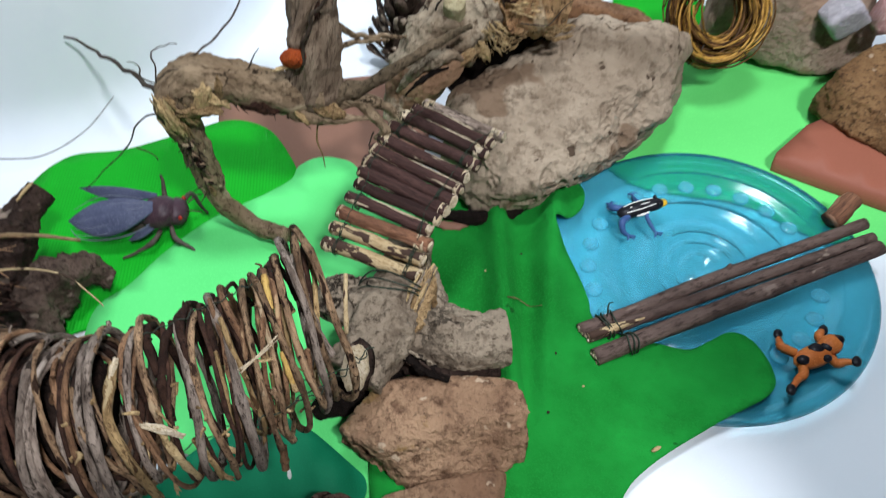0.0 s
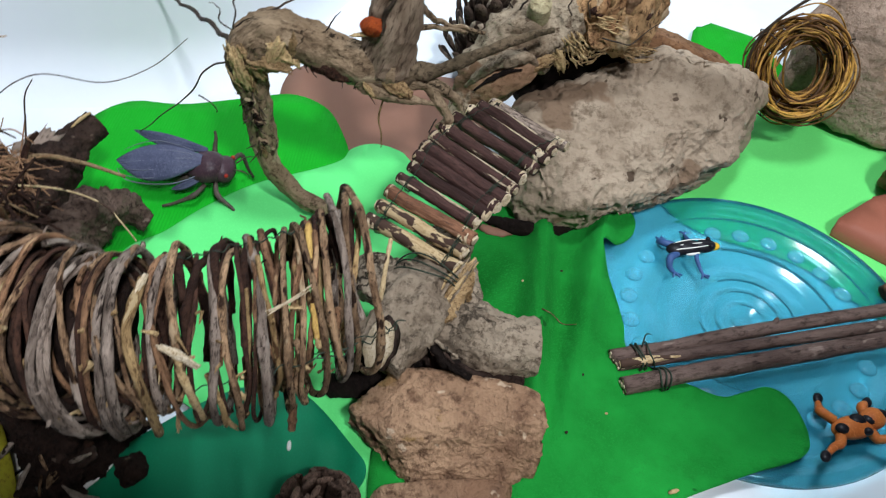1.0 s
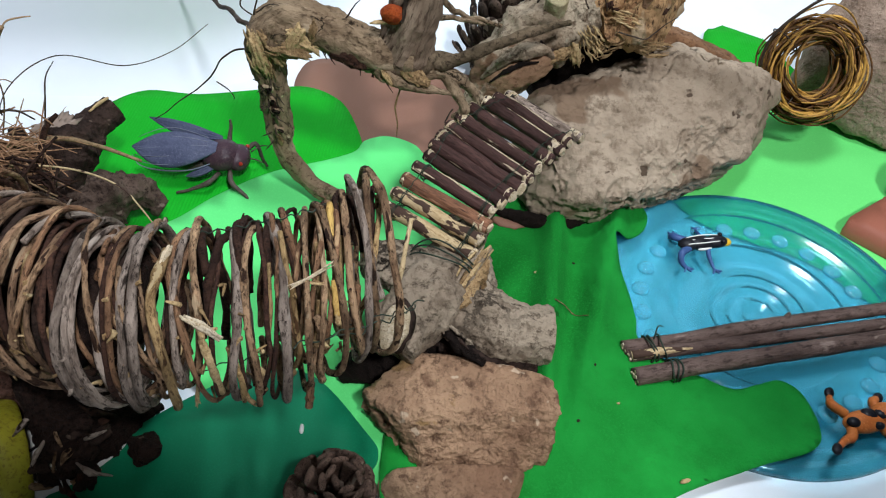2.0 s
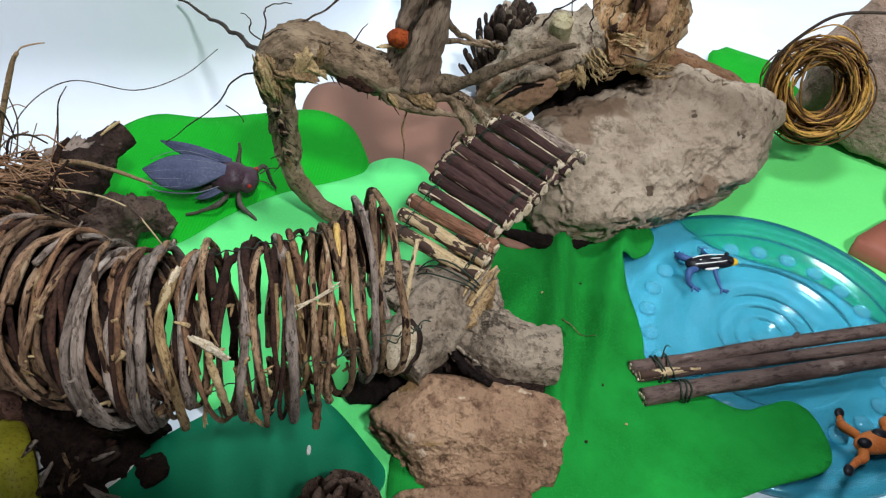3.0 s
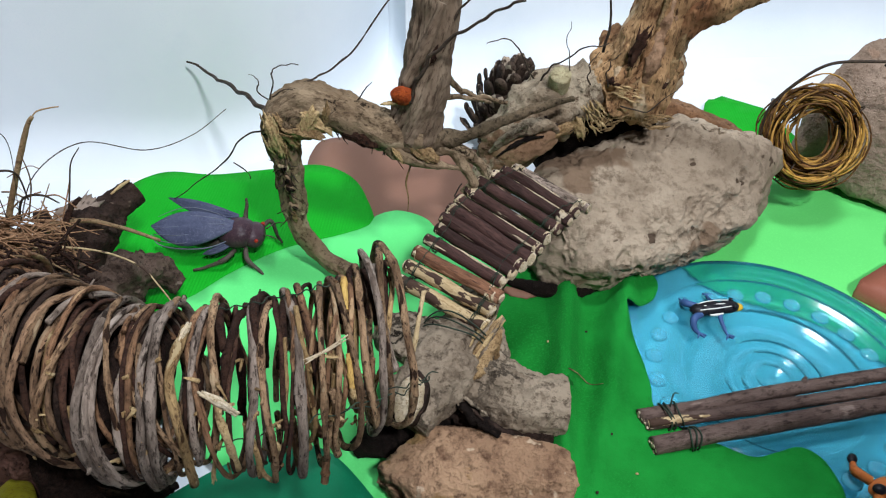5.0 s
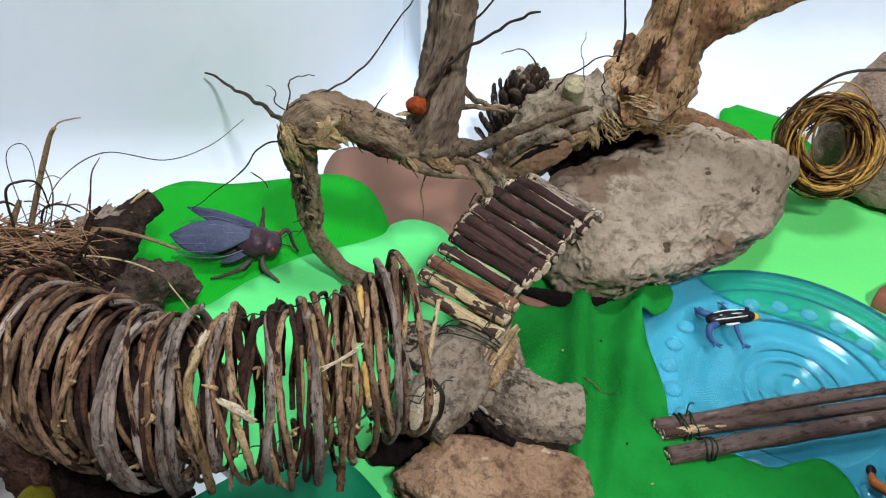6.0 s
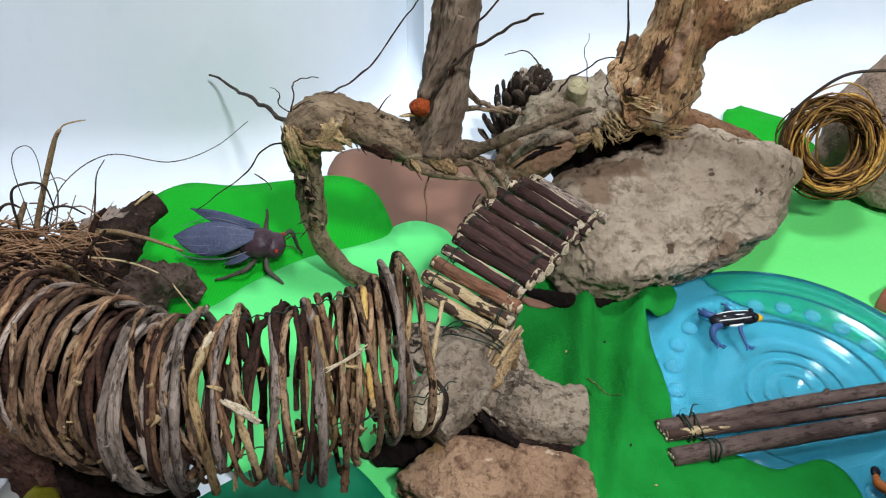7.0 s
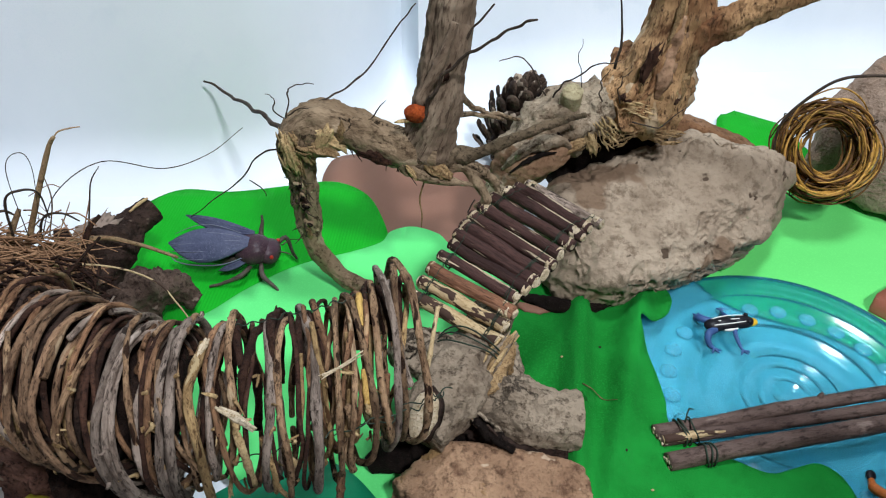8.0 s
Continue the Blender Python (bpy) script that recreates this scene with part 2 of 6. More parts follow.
M["scale"] = surface("cone_scale", (0.105, 0.073, 0.053), (0.034, 0.021, 0.015), (0.010, 0.007, 0.005), 90, 500, 0.8, 0.9, 0.0008, vary=0.5, fleck=((0.36, 0.29, 0.22), 70, 0.60))
M["wing"] = surface("grey_violet_wing", (0.080, 0.092, 0.150), (0.052, 0.060, 0.105), (0.10, 0.112, 0.17), 50, 500, 0.36, 0.5, 0.0006, vary=0)
M["cicada"] = surface("violet_brown_plastic", (0.060, 0.034, 0.045), (0.032, 0.017, 0.024), (0.075, 0.045, 0.05), 60, 700, 0.35, 0.3, 0.0004, vary=0.05)
M["cicleg"] = surface("olive_plastic", (0.085, 0.07, 0.06), (0.05, 0.04, 0.032), (0.12, 0.10, 0.08), 60, 700, 0.5, 0.3, 0.0004, vary=0.05)
M["brownvine"] = surface("brown_vine", (0.20, 0.095, 0.03), (0.09, 0.042, 0.015), (0.035, 0.018, 0.008), 80, 600, 0.6, 0.6, 0.0005, uv=True, stretch=(1, 0.3, 1), vary=0.4)
M["wingedge"] = surface("pale_wing_edge", (0.145, 0.160, 0.215), (0.12, 0.13, 0.18), (0.17, 0.18, 0.23), 60, 700, 0.4, 0.2, 0.0002, vary=0)
# Near black standing in for shade in gaps; cracks and knot holes share it.
M["hollow"] = surface("gap_shade_black", (0.014, 0.009, 0.007), (0.008, 0.005, 0.004), (0.02, 0.013, 0.01), 60, 400, 0.95, 1.0, 0.002, vary=0)
M["whittled"] = surface("cream_whittled_wood", (0.72, 0.62, 0.46), (0.58, 0.46, 0.29), (0.34, 0.24, 0.13), 150, 600, 0.8, 0.9, 0.0008, vary=0.15)
M["pinkrock"] = surface("pink_stone", (0.42, 0.24, 0.22), (0.28, 0.15, 0.14), (0.48, 0.33, 0.31), 40, 320, 0.85, 0.7, 0.001, vary=0.1)
M["rootstraw"] = surface("reddish_rootlets", (0.27, 0.155, 0.085), (0.13, 0.068, 0.036), (0.05, 0.027, 0.015), 60, 600, 0.8, 0.4, 0.0004, vary=0.3)
M["brownrock"] = surface("brown_grey_stone", (0.36, 0.27, 0.205), (0.25, 0.18, 0.13), (0.19, 0.13, 0.092), 18, 260, 0.95, 1.0, 0.0018, vary=0.05, fleck=((0.13, 0.09, 0.065), 85, 0.70), extra=((0.30, 0.20, 0.14), 24, 0.58))
M["brownscale"] = surface("brown_cone_scale", (0.17, 0.105, 0.075), (0.07, 0.042, 0.03), (0.025, 0.015, 0.011), 110, 700, 0.85, 0.9, 0.0008, vary=0.4, fleck=((0.26, 0.20, 0.15), 110, 0.64))
M["redeye"] = surface("red_eye", (0.40, 0.035, 0.02), (0.3, 0.025, 0.015), (0.4, 0.05, 0.025), 60, 700, 0.3, 0.1, 0.0002, vary=0)
M["black"] = surface("black_plastic", (0.012, 0.012, 0.016), (0.008, 0.008, 0.01), (0.02, 0.02, 0.025), 60, 700, 0.35, 0.1, 0.0002, vary=0)
M["white"] = surface("white_paint", (0.75, 0.75, 0.72), (0.7, 0.7, 0.66), (0.7, 0.7, 0.66), 60, 700, 0.4, 0.1, 0.0002, vary=0)
M["yellow"] = surface("yellow_paint", (0.62, 0.38, 0.03), (0.5, 0.28, 0.02), (0.6, 0.4, 0.05), 60, 700, 0.4, 0.1, 0.0002, vary=0)
M["frogblue"] = surface("blue_plastic", (0.045, 0.095, 0.24), (0.03, 0.065, 0.17), (0.07, 0.13, 0.29), 60, 700, 0.4, 0.1, 0.0002, vary=0)
M["frogorange"] = surface("orange_plastic", (0.55, 0.17, 0.04), (0.42, 0.11, 0.025), (0.6, 0.2, 0.06), 60, 700, 0.45, 0.1, 0.0002, vary=0)
M["fungus"] = surface("orange_fungus", (0.50, 0.10, 0.022), (0.30, 0.05, 0.012), (0.22, 0.035, 0.01), 150, 700, 0.8, 1.0, 0.0012, vary=0)
M["yellowleaf"] = surface("yellow_peel", (0.42, 0.38, 0.035), (0.28, 0.27, 0.022), (0.20, 0.15, 0.02), 30, 400, 0.4, 0.4, 0.0006, vary=0, extra=((0.12, 0.07, 0.02), 26, 0.66))
M["brick"] = surface("brick_red", (0.29, 0.16, 0.085), (0.17, 0.085, 0.042), (0.10, 0.05, 0.026), 40, 260, 0.9, 1.0, 0.0016, vary=0, fleck=((0.40, 0.28, 0.18), 70, 0.67))
M["room"] = surface("room_plaster", (0.17, 0.165, 0.16), (0.145, 0.14, 0.135), (0.155, 0.15, 0.145), 3, 200, 0.9, 0.1, 0.001, vary=0)


def plastic_blue(name, tint, core, body_share):
    m, t, p = tree_of(name)
    p.inputs["Base Color"].default_value = (*tint, 1)
    p.inputs["Roughness"].default_value = 0.13
    p.inputs["IOR"].default_value = 1.42
    p.inputs["Transmission Weight"].default_value = 1.0
    body = node(t, "ShaderNodeBsdfDiffuse")
    body.inputs["Color"].default_value = (*core, 1)
    mix = t.nodes.new("ShaderNodeMixShader")
    mix.inputs[0].default_value = body_share
    t.links.new(p.outputs[0], mix.inputs[1])
    t.links.new(body.outputs[0], mix.inputs[2])
    t.links.new(mix.outputs[0], t.nodes["Material Output"].inputs["Surface"])
    n = noise_tex(t, coords(t), 30, 3)
    t.links.new(bump(t, n, 0.10, 0.0015), p.inputs["Normal"])
    return m


M["plate"] = plastic_blue("clear_blue_plastic", (0.092, 0.365, 0.430), (0.028, 0.215, 0.290), 0.26)
M["dot"] = plastic_blue("embossed_blue_plastic", (0.45, 0.78, 0.86), (0.13, 0.46, 0.58), 0.35)


# ---- builders ----
def thing(name, label, category, place=(0, 0, 0), group="", kind=""):
    ob = new(name)
    ob.empty_display_size = 0.01
    ob.location = place
    return tagged(ob, label, category, group, kind)


def mesh_of(name, bm, material, smooth=True):
    me = bpy.data.meshes.new(name)
    bm.to_mesh(me)
    bm.free()
    for poly in me.polygons:
        poly.use_smooth = smooth
    me.materials.append(M[material])
    return me


def part(name, bm, material, parent, label="", smooth=True):
    ob = new(name, mesh_of(name, bm, material, smooth))
    ob.parent = parent
    if parent:
        root = parent
        shift = Vector((0, 0, 0))
        while root:
            shift += root.location
            root = root.parent
        ob.location = -shift
    return tagged(ob, label)


def whole(name, bm, material, label, category, group="", kind="", smooth=True):
    return tagged(new(name, mesh_of(name, bm, material, smooth)), label, category, group, kind)


def spline(points, steps):
    """Catmull-Rom through points."""
    pts = [Vector(p) for p in points]
    pts = [2 * pts[0] - pts[1], *pts, 2 * pts[-1] - pts[-2]]
    out = []
    for a, b, c, d in zip(pts, pts[1:], pts[2:], pts[3:]):
        for k in range(steps):
            s = k / steps
            out.append(0.5 * (2 * b + (c - a) * s + (2 * a - 5 * b + 4 * c - d) * s * s + (3 * b - a - 3 * c + d) * s ** 3))
    return out + [pts[-2]]


def along(values, n):
    x = np.linspace(0, len(values) - 1, n)
    return np.interp(x, range(len(values)), values)


def tube(bm, points, radii, sides=10, steps=6, rough=0.0, grain=60, ridges=0.0, seed=0, cut=True, fine=0.0):
    """A rough round limb through points; radii are spread evenly over its length."""
    uv = bm.loops.layers.uv.verify()
    line = spline(points, steps) if steps > 1 else [Vector(p) for p in points]
    n = len(line)
    rad = along(radii, n)
    shift = Vector((seed * 3.7, seed * 1.3, seed * 2.1))
    side, rings, length = None, [], [0.0]
    for k in range(n):
        ahead = (line[min(k + 1, n - 1)] - line[max(k - 1, 0)]).normalized()
        if side is None:
            side = ahead.orthogonal().normalized()
        side = (side - ahead * side.dot(ahead)).normalized()
        up = ahead.cross(side)
        if k:
            length.append(length[-1] + (line[k] - line[k - 1]).length)
        ring = []
        for j in range(sides):
            a = 2 * math.pi * j / sides
            way = side * math.cos(a) + up * math.sin(a)
            r = rad[k]
            if rough or ridges:
                spot = (line[k] + way * r) * grain + shift
                r *= 1 + rough * noise.fractal(spot, 0.8, 2.0, 4) + fine * noise.fractal(spot * 5, 0.7, 2.0, 3)
                if ridges:
                    r *= 1 + ridges * noise.noise(Vector((math.cos(a) * 2.5, math.sin(a) * 2.5, length[-1] * grain * 0.25)) + shift)
            ring.append(bm.verts.new(line[k] + way * r))
        rings.append(ring)
    for k in range(n - 1):
        for j in range(sides):
            f = bm.faces.new((rings[k][j], rings[k][(j + 1) % sides], rings[k + 1][(j + 1) % sides], rings[k + 1][j]))
            around = 2 * math.pi * rad[k]
            for loop, (u, v) in zip(f.loops, ((j, k), (j + 1, k), (j + 1, k + 1), (j, k + 1))):
                loop[uv].uv = (u / sides * around, length[v])
    for ring, k in ((rings[0], 0), (rings[-1], n - 1)):
        mid = bm.verts.new(line[k] + (line[k] - line[1 if k == 0 else n - 2]).normalized() * (0.0 if cut else rad[k] * 0.6))
        for j in range(sides):
            f = bm.faces.new((ring[j], ring[(j + 1) % sides], mid) if k else (ring[(j + 1) % sides], ring[j], mid))
            for loop in f.loops:
                loop[uv].uv = (loop.vert.co.x + loop.vert.co.y, loop.vert.co.z)
    return bm


def limb(points, radii, **more):
    return tube(bmesh.new(), points, radii, **more)


def ball(bm, place, size, turn=(0, 0, 0), level=3, rough=0.0, grain=60, seed=0):
    made = bmesh.ops.create_icosphere(bm, subdivisions=level, radius=1)["verts"]
    m = Matrix.LocRotScale(place, Euler([radians(a) for a in turn]), size)
    shift = Vector((seed * 2.3, seed, seed * 1.7))
    for v in made:
        c = v.co.copy()
        if rough:
            c *= 1 + rough * noise.fractal((m @ c) * grain + shift, 0.9, 2.0, 4)
        v.co = m @ c
    return bm


def stone(corners, level=5, round_=9, rough=0.06, grain=25, fine=0.02, seed=0, facet=0.0):
    """A worn stone: the hull of a few corners, its edges rounded, its faces uneven."""
    hull = bmesh.new()
    for c in corners:
        hull.verts.new(c)
    bmesh.ops.convex_hull(hull, input=hull.verts)
    mid = sum((Vector(c) for c in corners), Vector()) / len(corners)
    planes = []
    for f in hull.faces:
        f.normal_update()
        d = f.normal.dot(f.verts[0].co - mid)
        n = f.normal if d > 0 else -f.normal
        if f.calc_area() > 1e-7:
            planes.append((n.copy(), max(abs(d), 1e-4), f.calc_area()))
    hull.free()
    bm = bmesh.new()
    bmesh.ops.create_icosphere(bm, subdivisions=level, radius=1)
    size = max((Vector(c) - mid).length for c in corners)
    shift = Vector((seed * 5.1, seed * 2.2, seed * 3.3))
    for v in bm.verts:
        way = v.co.normalized()
        total = sum(max(n.dot(way) / d, 0) ** round_ for n, d, a in planes)
        r = total ** (-1 / round_)
        spot = (mid + way * r) * grain + shift
        r *= 1 + rough * noise.fractal(spot, 0.7, 2.0, 5) + fine * noise.fractal(spot * 6, 0.6, 2.0, 3)
        if facet:
            near = noise.voronoi(spot * 1.1 + noise.noise_vector(spot * 2) * 0.25)[0]
            r *= 1 + facet * (0.45 - near[0]) + facet * 0.5 * min(near[1] - near[0], 0.15)
            near = noise.voronoi(spot * 3.1 + noise.noise_vector(spot * 4) * 0.3)[0]
            r *= 1 + facet * 0.22 * (0.45 - near[0])
        r *= 1 - fine * 1.6 * max(0.0, noise.noise(spot * 2.3) - 0.18) - fine * 1.4 * max(0.0, noise.noise(spot * 9) - 0.25)
        v.co = mid + way * r
        v.co.z = max(v.co.z, 0.0005)
    return bm


def broken(bm, low, deep, pits=()):
    """Weathers a stone: crumbled patches on its faces, and a rough break along its foot."""
    bm.normal_update()
    moved = []
    for v in bm.verts:
        p = v.co
        broad = noise.noise(Vector((p.x * 20, p.y * 26, p.z * 34)))
        patch = noise.noise(p * 30 + Vector((3.1, 7.7, 1.3))) + 0.4 * noise.noise(p * 90)
        patch = min(max((patch - 0.24) / 0.10, 0.0), 1.0)
        foot = min(max((low - p.z + 0.020 * noise.noise(p * 30)) / 0.005, 0.0), 1.0)
        crumb = abs(noise.fractal(p * 75, 0.55, 2.1, 5))
        grit = noise.noise(p * 420)
        w = max(patch, foot * 0.8)
        sunk = 0.0
        for place, wide, hollow in pits:
            d = (p - Vector(place)).length / wide + 0.35 * noise.noise(p * 60)
            if d < 1:
                sunk += hollow * (1 - d * d) * (0.75 + 0.5 * crumb + 0.35 * noise.noise(p * 170))
        moved.append(p - v.normal * sunk - v.normal * deep * (w * (0.5 + 1.5 * crumb + 0.35 * grit) + 2.0 * broad + 0.12 * grit * (1 - w)))
    for v, p in zip(bm.verts, moved):
        v.co = (p.x, p.y, max(p.z, 0.0005))
    return bm


def loop_curve(points, steps=8):
    pts = [Vector((*p[:2], 0)) for p in points]
    n, out = len(pts), []
    for k in range(n):
        a, b, c, d = pts[k - 1], pts[k], pts[(k + 1) % n], pts[(k + 2) % n]
        for j in range(steps):
            s = j / steps
            out.append(0.5 * (2 * b + (c - a) * s + (2 * a - 5 * b + 4 * c - d) * s * s + (3 * b - a - 3 * c + d) * s ** 3))
    return out


from mathutils.geometry import delaunay_2d_cdt


def sheet(outline, thick, height, grid=0.006, steps=8):
    """A flat soft piece cut to a smooth outline and laid over height(x, y)."""
    rim = [p.xy for p in loop_curve(outline, steps)]
    lo, hi = Vector((min(p.x for p in rim), min(p.y for p in rim))), Vector((max(p.x for p in rim), max(p.y for p in rim)))
    inner = [Vector((lo.x + i * grid, lo.y + j * grid)) for i in range(1, int((hi.x - lo.x) / grid) + 1) for j in range(1, int((hi.y - lo.y) / grid) + 1)]
    n = len(rim)
    verts, edges, faces, *_ = delaunay_2d_cdt(rim + inner, [(k, (k + 1) % n) for k in range(n)], [], 1, 1e-6)
    bm = bmesh.new()
    top = [bm.verts.new((v.x, v.y, height(v.x, v.y) + thick)) for v in verts]
    for f in faces:
        bm.faces.new([top[k] for k in f])
    loose = [v for v in bm.verts if not v.link_faces]
    bmesh.ops.delete(bm, geom=loose, context="VERTS")
    edge = [e for e in bm.edges if len(e.link_faces) == 1]
    down = bmesh.ops.extrude_edge_only(bm, edges=edge)["geom"]
    for v in down:
        if isinstance(v, bmesh.types.BMVert):
            v.co.z -= thick
    bmesh.ops.recalc_face_normals(bm, faces=bm.faces)
    return bm


def lathe(profile, place, sides=96):
    bm = bmesh.new()
    rings = []
    for r, z in profile:
        if r < 1e-5:
            rings.append([bm.verts.new((place[0], place[1], place[2] + z))])
        else:
            rings.append([bm.verts.new((place[0] + r * math.cos(2 * math.pi * k / sides), place[1] + r * math.sin(2 * math.pi * k / sides), place[2] + z)) for k in range(sides)])
    for a, b in zip(rings, rings[1:]):
        for k in range(sides):
            q = [a[k % len(a)], a[(k + 1) % sides % len(a)], b[(k + 1) % sides % len(b)], b[k % len(b)]]
            q = list(dict.fromkeys(q))
            if len(q) > 2:
                bm.faces.new(q)
    bmesh.ops.recalc_face_normals(bm, faces=bm.faces)
    return bm


def slab(lo, hi):
    bm = bmesh.new()
    bmesh.ops.create_cube(bm, size=1)
    for v in bm.verts:
        v.co = Vector([lo[k] + (v.co[k] + 0.5) * (hi[k] - lo[k]) for k in range(3)])
    return bm


# ---- the setting ----
def backdrop():
    """White cloth: flat on the table, rising in a soft bend behind."""
    plan = spline([(-0.85, 0.50, 0), (-0.65, 0.515, 0), (-0.42, 0.535, 0), (-0.24, 0.560, 0), (-0.17, 0.610, 0), (-0.102, 0.755, 0), (-0.090, 0.770, 0), (-0.066, 0.735, 0), (-0.055, 0.735, 0), (0.10, 0.80, 0), (0.30, 0.84, 0), (0.6, 0.88, 0), (0.85, 0.89, 0)], 10)
    bm = bmesh.new()
    rows = []
    for p in plan:
        row = []
        for k in range(26):
            if k < 9:
                a = k / 8 * math.pi / 2
                y, z = p.y - 0.05 + 0.05 * math.sin(a), 0.05 - 0.0545 * math.cos(a)
            else:
                y, z = p.y + 0.004 * (k - 8), 0.05 + (k - 8) * 0.045
            w = 0.006 * noise.noise(Vector((p.x * 4, z * 5, 3)))
            row.append(bm.verts.new((p.x, y + w, z)))
        rows.append(row)
    for a, b in zip(rows, rows[1:]):
        for k in range(25):
            bm.faces.new((a[k], b[k], b[k + 1], a[k + 1]))
    bmesh.ops.recalc_face_normals(bm, faces=bm.faces)
    return bm


def tablecloth():
    bm = bmesh.new()
    nx, ny = 80, 60
    grid = [[bm.verts.new((-0.85 + 1.70 * i / nx, -0.15 + 1.08 * j / ny, 0)) for j in range(ny + 1)] for i in range(nx + 1)]
    for i in range(nx):
        for j in range(ny):
            bm.faces.new((grid[i][j], grid[i + 1][j], grid[i + 1][j + 1], grid[i][j + 1]))
    for v in bm.verts:
        x, y = v.co.x, v.co.y
        v.co.z = -0.002 + 0.002 * noise.noise(Vector((x * 9, y * 9, 1))) * float(np.interp(y, [0.0, 0.15, 0.3], [1, 1, 0]))
    return bm


whole("tablecloth", tablecloth(), "cloth", "white cloth spread flat over the table", "tablecloth", kind="structure")
whole("backdrop", backdrop(), "wallcloth", "white cloth backdrop hanging behind the scene", "backdrop", kind="structure")
whole("table", slab((-0.85, -0.15, -0.05), (0.85, 0.95, -0.009)), "palewood", "table top under the white cloth", "table", kind="structure")
whole("floor", slab((-2.6, -2.6, -0.80), (2.6, 2.6, -0.75)), "room", "grey room floor", "floor", kind="structure")
whole("ceiling", slab((-2.6, -2.6, 1.85), (2.6, 2.6, 1.95)), "room", "grey plaster ceiling", "ceiling", kind="structure")
whole("wall_south", slab((-2.6, -2.7, -0.75), (2.6, -2.6, 1.85)), "room", "grey plaster wall", "wall", kind="structure")
whole("wall_north", slab((-2.6, 2.6, -0.75), (2.6, 2.7, 1.85)), "room", "grey plaster wall", "wall", kind="structure")
whole("wall_west", slab((-2.7, -2.6, -0.75), (-2.6, 2.6, 1.85)), "room", "grey plaster wall", "wall", kind="structure")
whole("wall_east", slab((2.6, -2.6, -0.75), (2.7, 2.6, 1.85)), "room", "grey plaster wall", "wall", kind="structure")

# Unseen boards added to keep the lamp off the front of the mats.
whole("wall_front_1", slab((-0.85, -0.045, -0.009), (0.150, -0.030, 0.515)), "room", "unseen grey board added to shade the front left", "wall", kind="structure")
whole("wall_front_3", slab((0.150, -0.045, -0.009), (0.293, -0.030, 0.26)), "room", "low unseen board joining the two shade boards", "wall", kind="structure")
whole("wall_front_2", slab((0.293, -0.045, -0.009), (0.85, -0.030, 0.65)), "room", "taller unseen board added to shade the front right", "wall", kind="structure")

PLATE = (0.222, 0.313)


def flat(z):
    return lambda x, y: z


whole("light_green_mat", sheet([(-0.215, 0.340), (-0.192, 0.362), (-0.171, 0.388), (-0.137, 0.418), (-0.094, 0.439), (-0.074, 0.452), (-0.068, 0.466), (-0.050, 0.474), (-0.027, 0.466), (-0.008, 0.446), (0.040, 0.43), (0.075, 0.40), (0.06, 0.28), (0.02, 0.20), (-0.03, 0.172), (-0.09, 0.20), (-0.16, 0.24), (-0.21, 0.29)], 0.002, flat(0.0052), 0.02),
      "lime", "light green craft foam sheet with a curved edge", "foam mat", kind="structure")
whole("dark_green_mat", sheet([(-0.268, 0.325), (-0.290, 0.370), (-0.300, 0.430), (-0.298, 0.482), (-0.271, 0.514), (-0.223, 0.515), (-0.173, 0.528), (-0.132, 0.538), (-0.100, 0.523), (-0.081, 0.493), (-0.069, 0.452), (-0.090, 0.425), (-0.137, 0.395), (-0.170, 0.365), (-0.20, 0.335)], 0.002, flat(0.0026), 0.02),
      "leaf", "dark green craft foam sheet shaped like a bush", "foam mat", kind="structure")
whole("brown_mat", sheet([(-0.141, 0.530), (-0.142, 0.570), (-0.132, 0.585), (-0.110, 0.589), (-0.05, 0.583), (0.02, 0.578), (0.048, 0.545), (0.04, 0.48), (0.01, 0.43), (-0.06, 0.42), (-0.11, 0.46)], 0.002, flat(0.0002), 0.02),
      "brown", "brown craft foam sheet", "foam mat", kind="structure")
whole("teal_mat", sheet([(-0.20, 0.12), (-0.185, 0.165), (-0.150, 0.205), (-0.105, 0.236), (-0.068, 0.236), (-0.031, 0.202), (-0.022, 0.188), (-0.030, 0.172), (-0.06, 0.14), (-0.12, 0.10)], 0.002, flat(0.0078), 0.02),
      "teal", "dark teal craft foam leaf shape", "foam mat", kind="structure")
whole("bright_green_mat", sheet([(0.180, 0.440), (0.17, 0.50), (0.21, 0.56), (0.30, 0.60), (0.40, 0.58), (0.47, 0.50), (0.45, 0.42), (0.40, 0.325), (0.345, 0.318), (0.307, 0.342), (0.285, 0.366), (0.262, 0.380), (0.238, 0.388), (0.203, 0.405)], 0.002, flat(0.0002), 0.02),
      "lime2", "bright light green craft foam sheet", "foam mat", kind="structure")
whole("reddish_mat", sheet([(0.352, 0.4365), (0.349, 0.4350), (0.333, 0.4235), (0.3150, 0.4105), (0.3128, 0.4080), (0.3120, 0.4045), (0.3130, 0.4015), (0.346, 0.374), (0.398, 0.332), (0.402, 0.330), (0.48, 0.330), (0.484, 0.334), (0.484, 0.44), (0.48, 0.444), (0.40, 0.450)], 0.014, flat(0.0026), 0.02, 4),
      "terracotta", "thick reddish brown foam slab", "foam mat", kind="structure")
TEETH = [(0.2766 + 0.0391 * k / 36, 0.6998 - 0.0222 * k / 36 + (0.0014 if k % 2 else 0)) for k in range(37)]
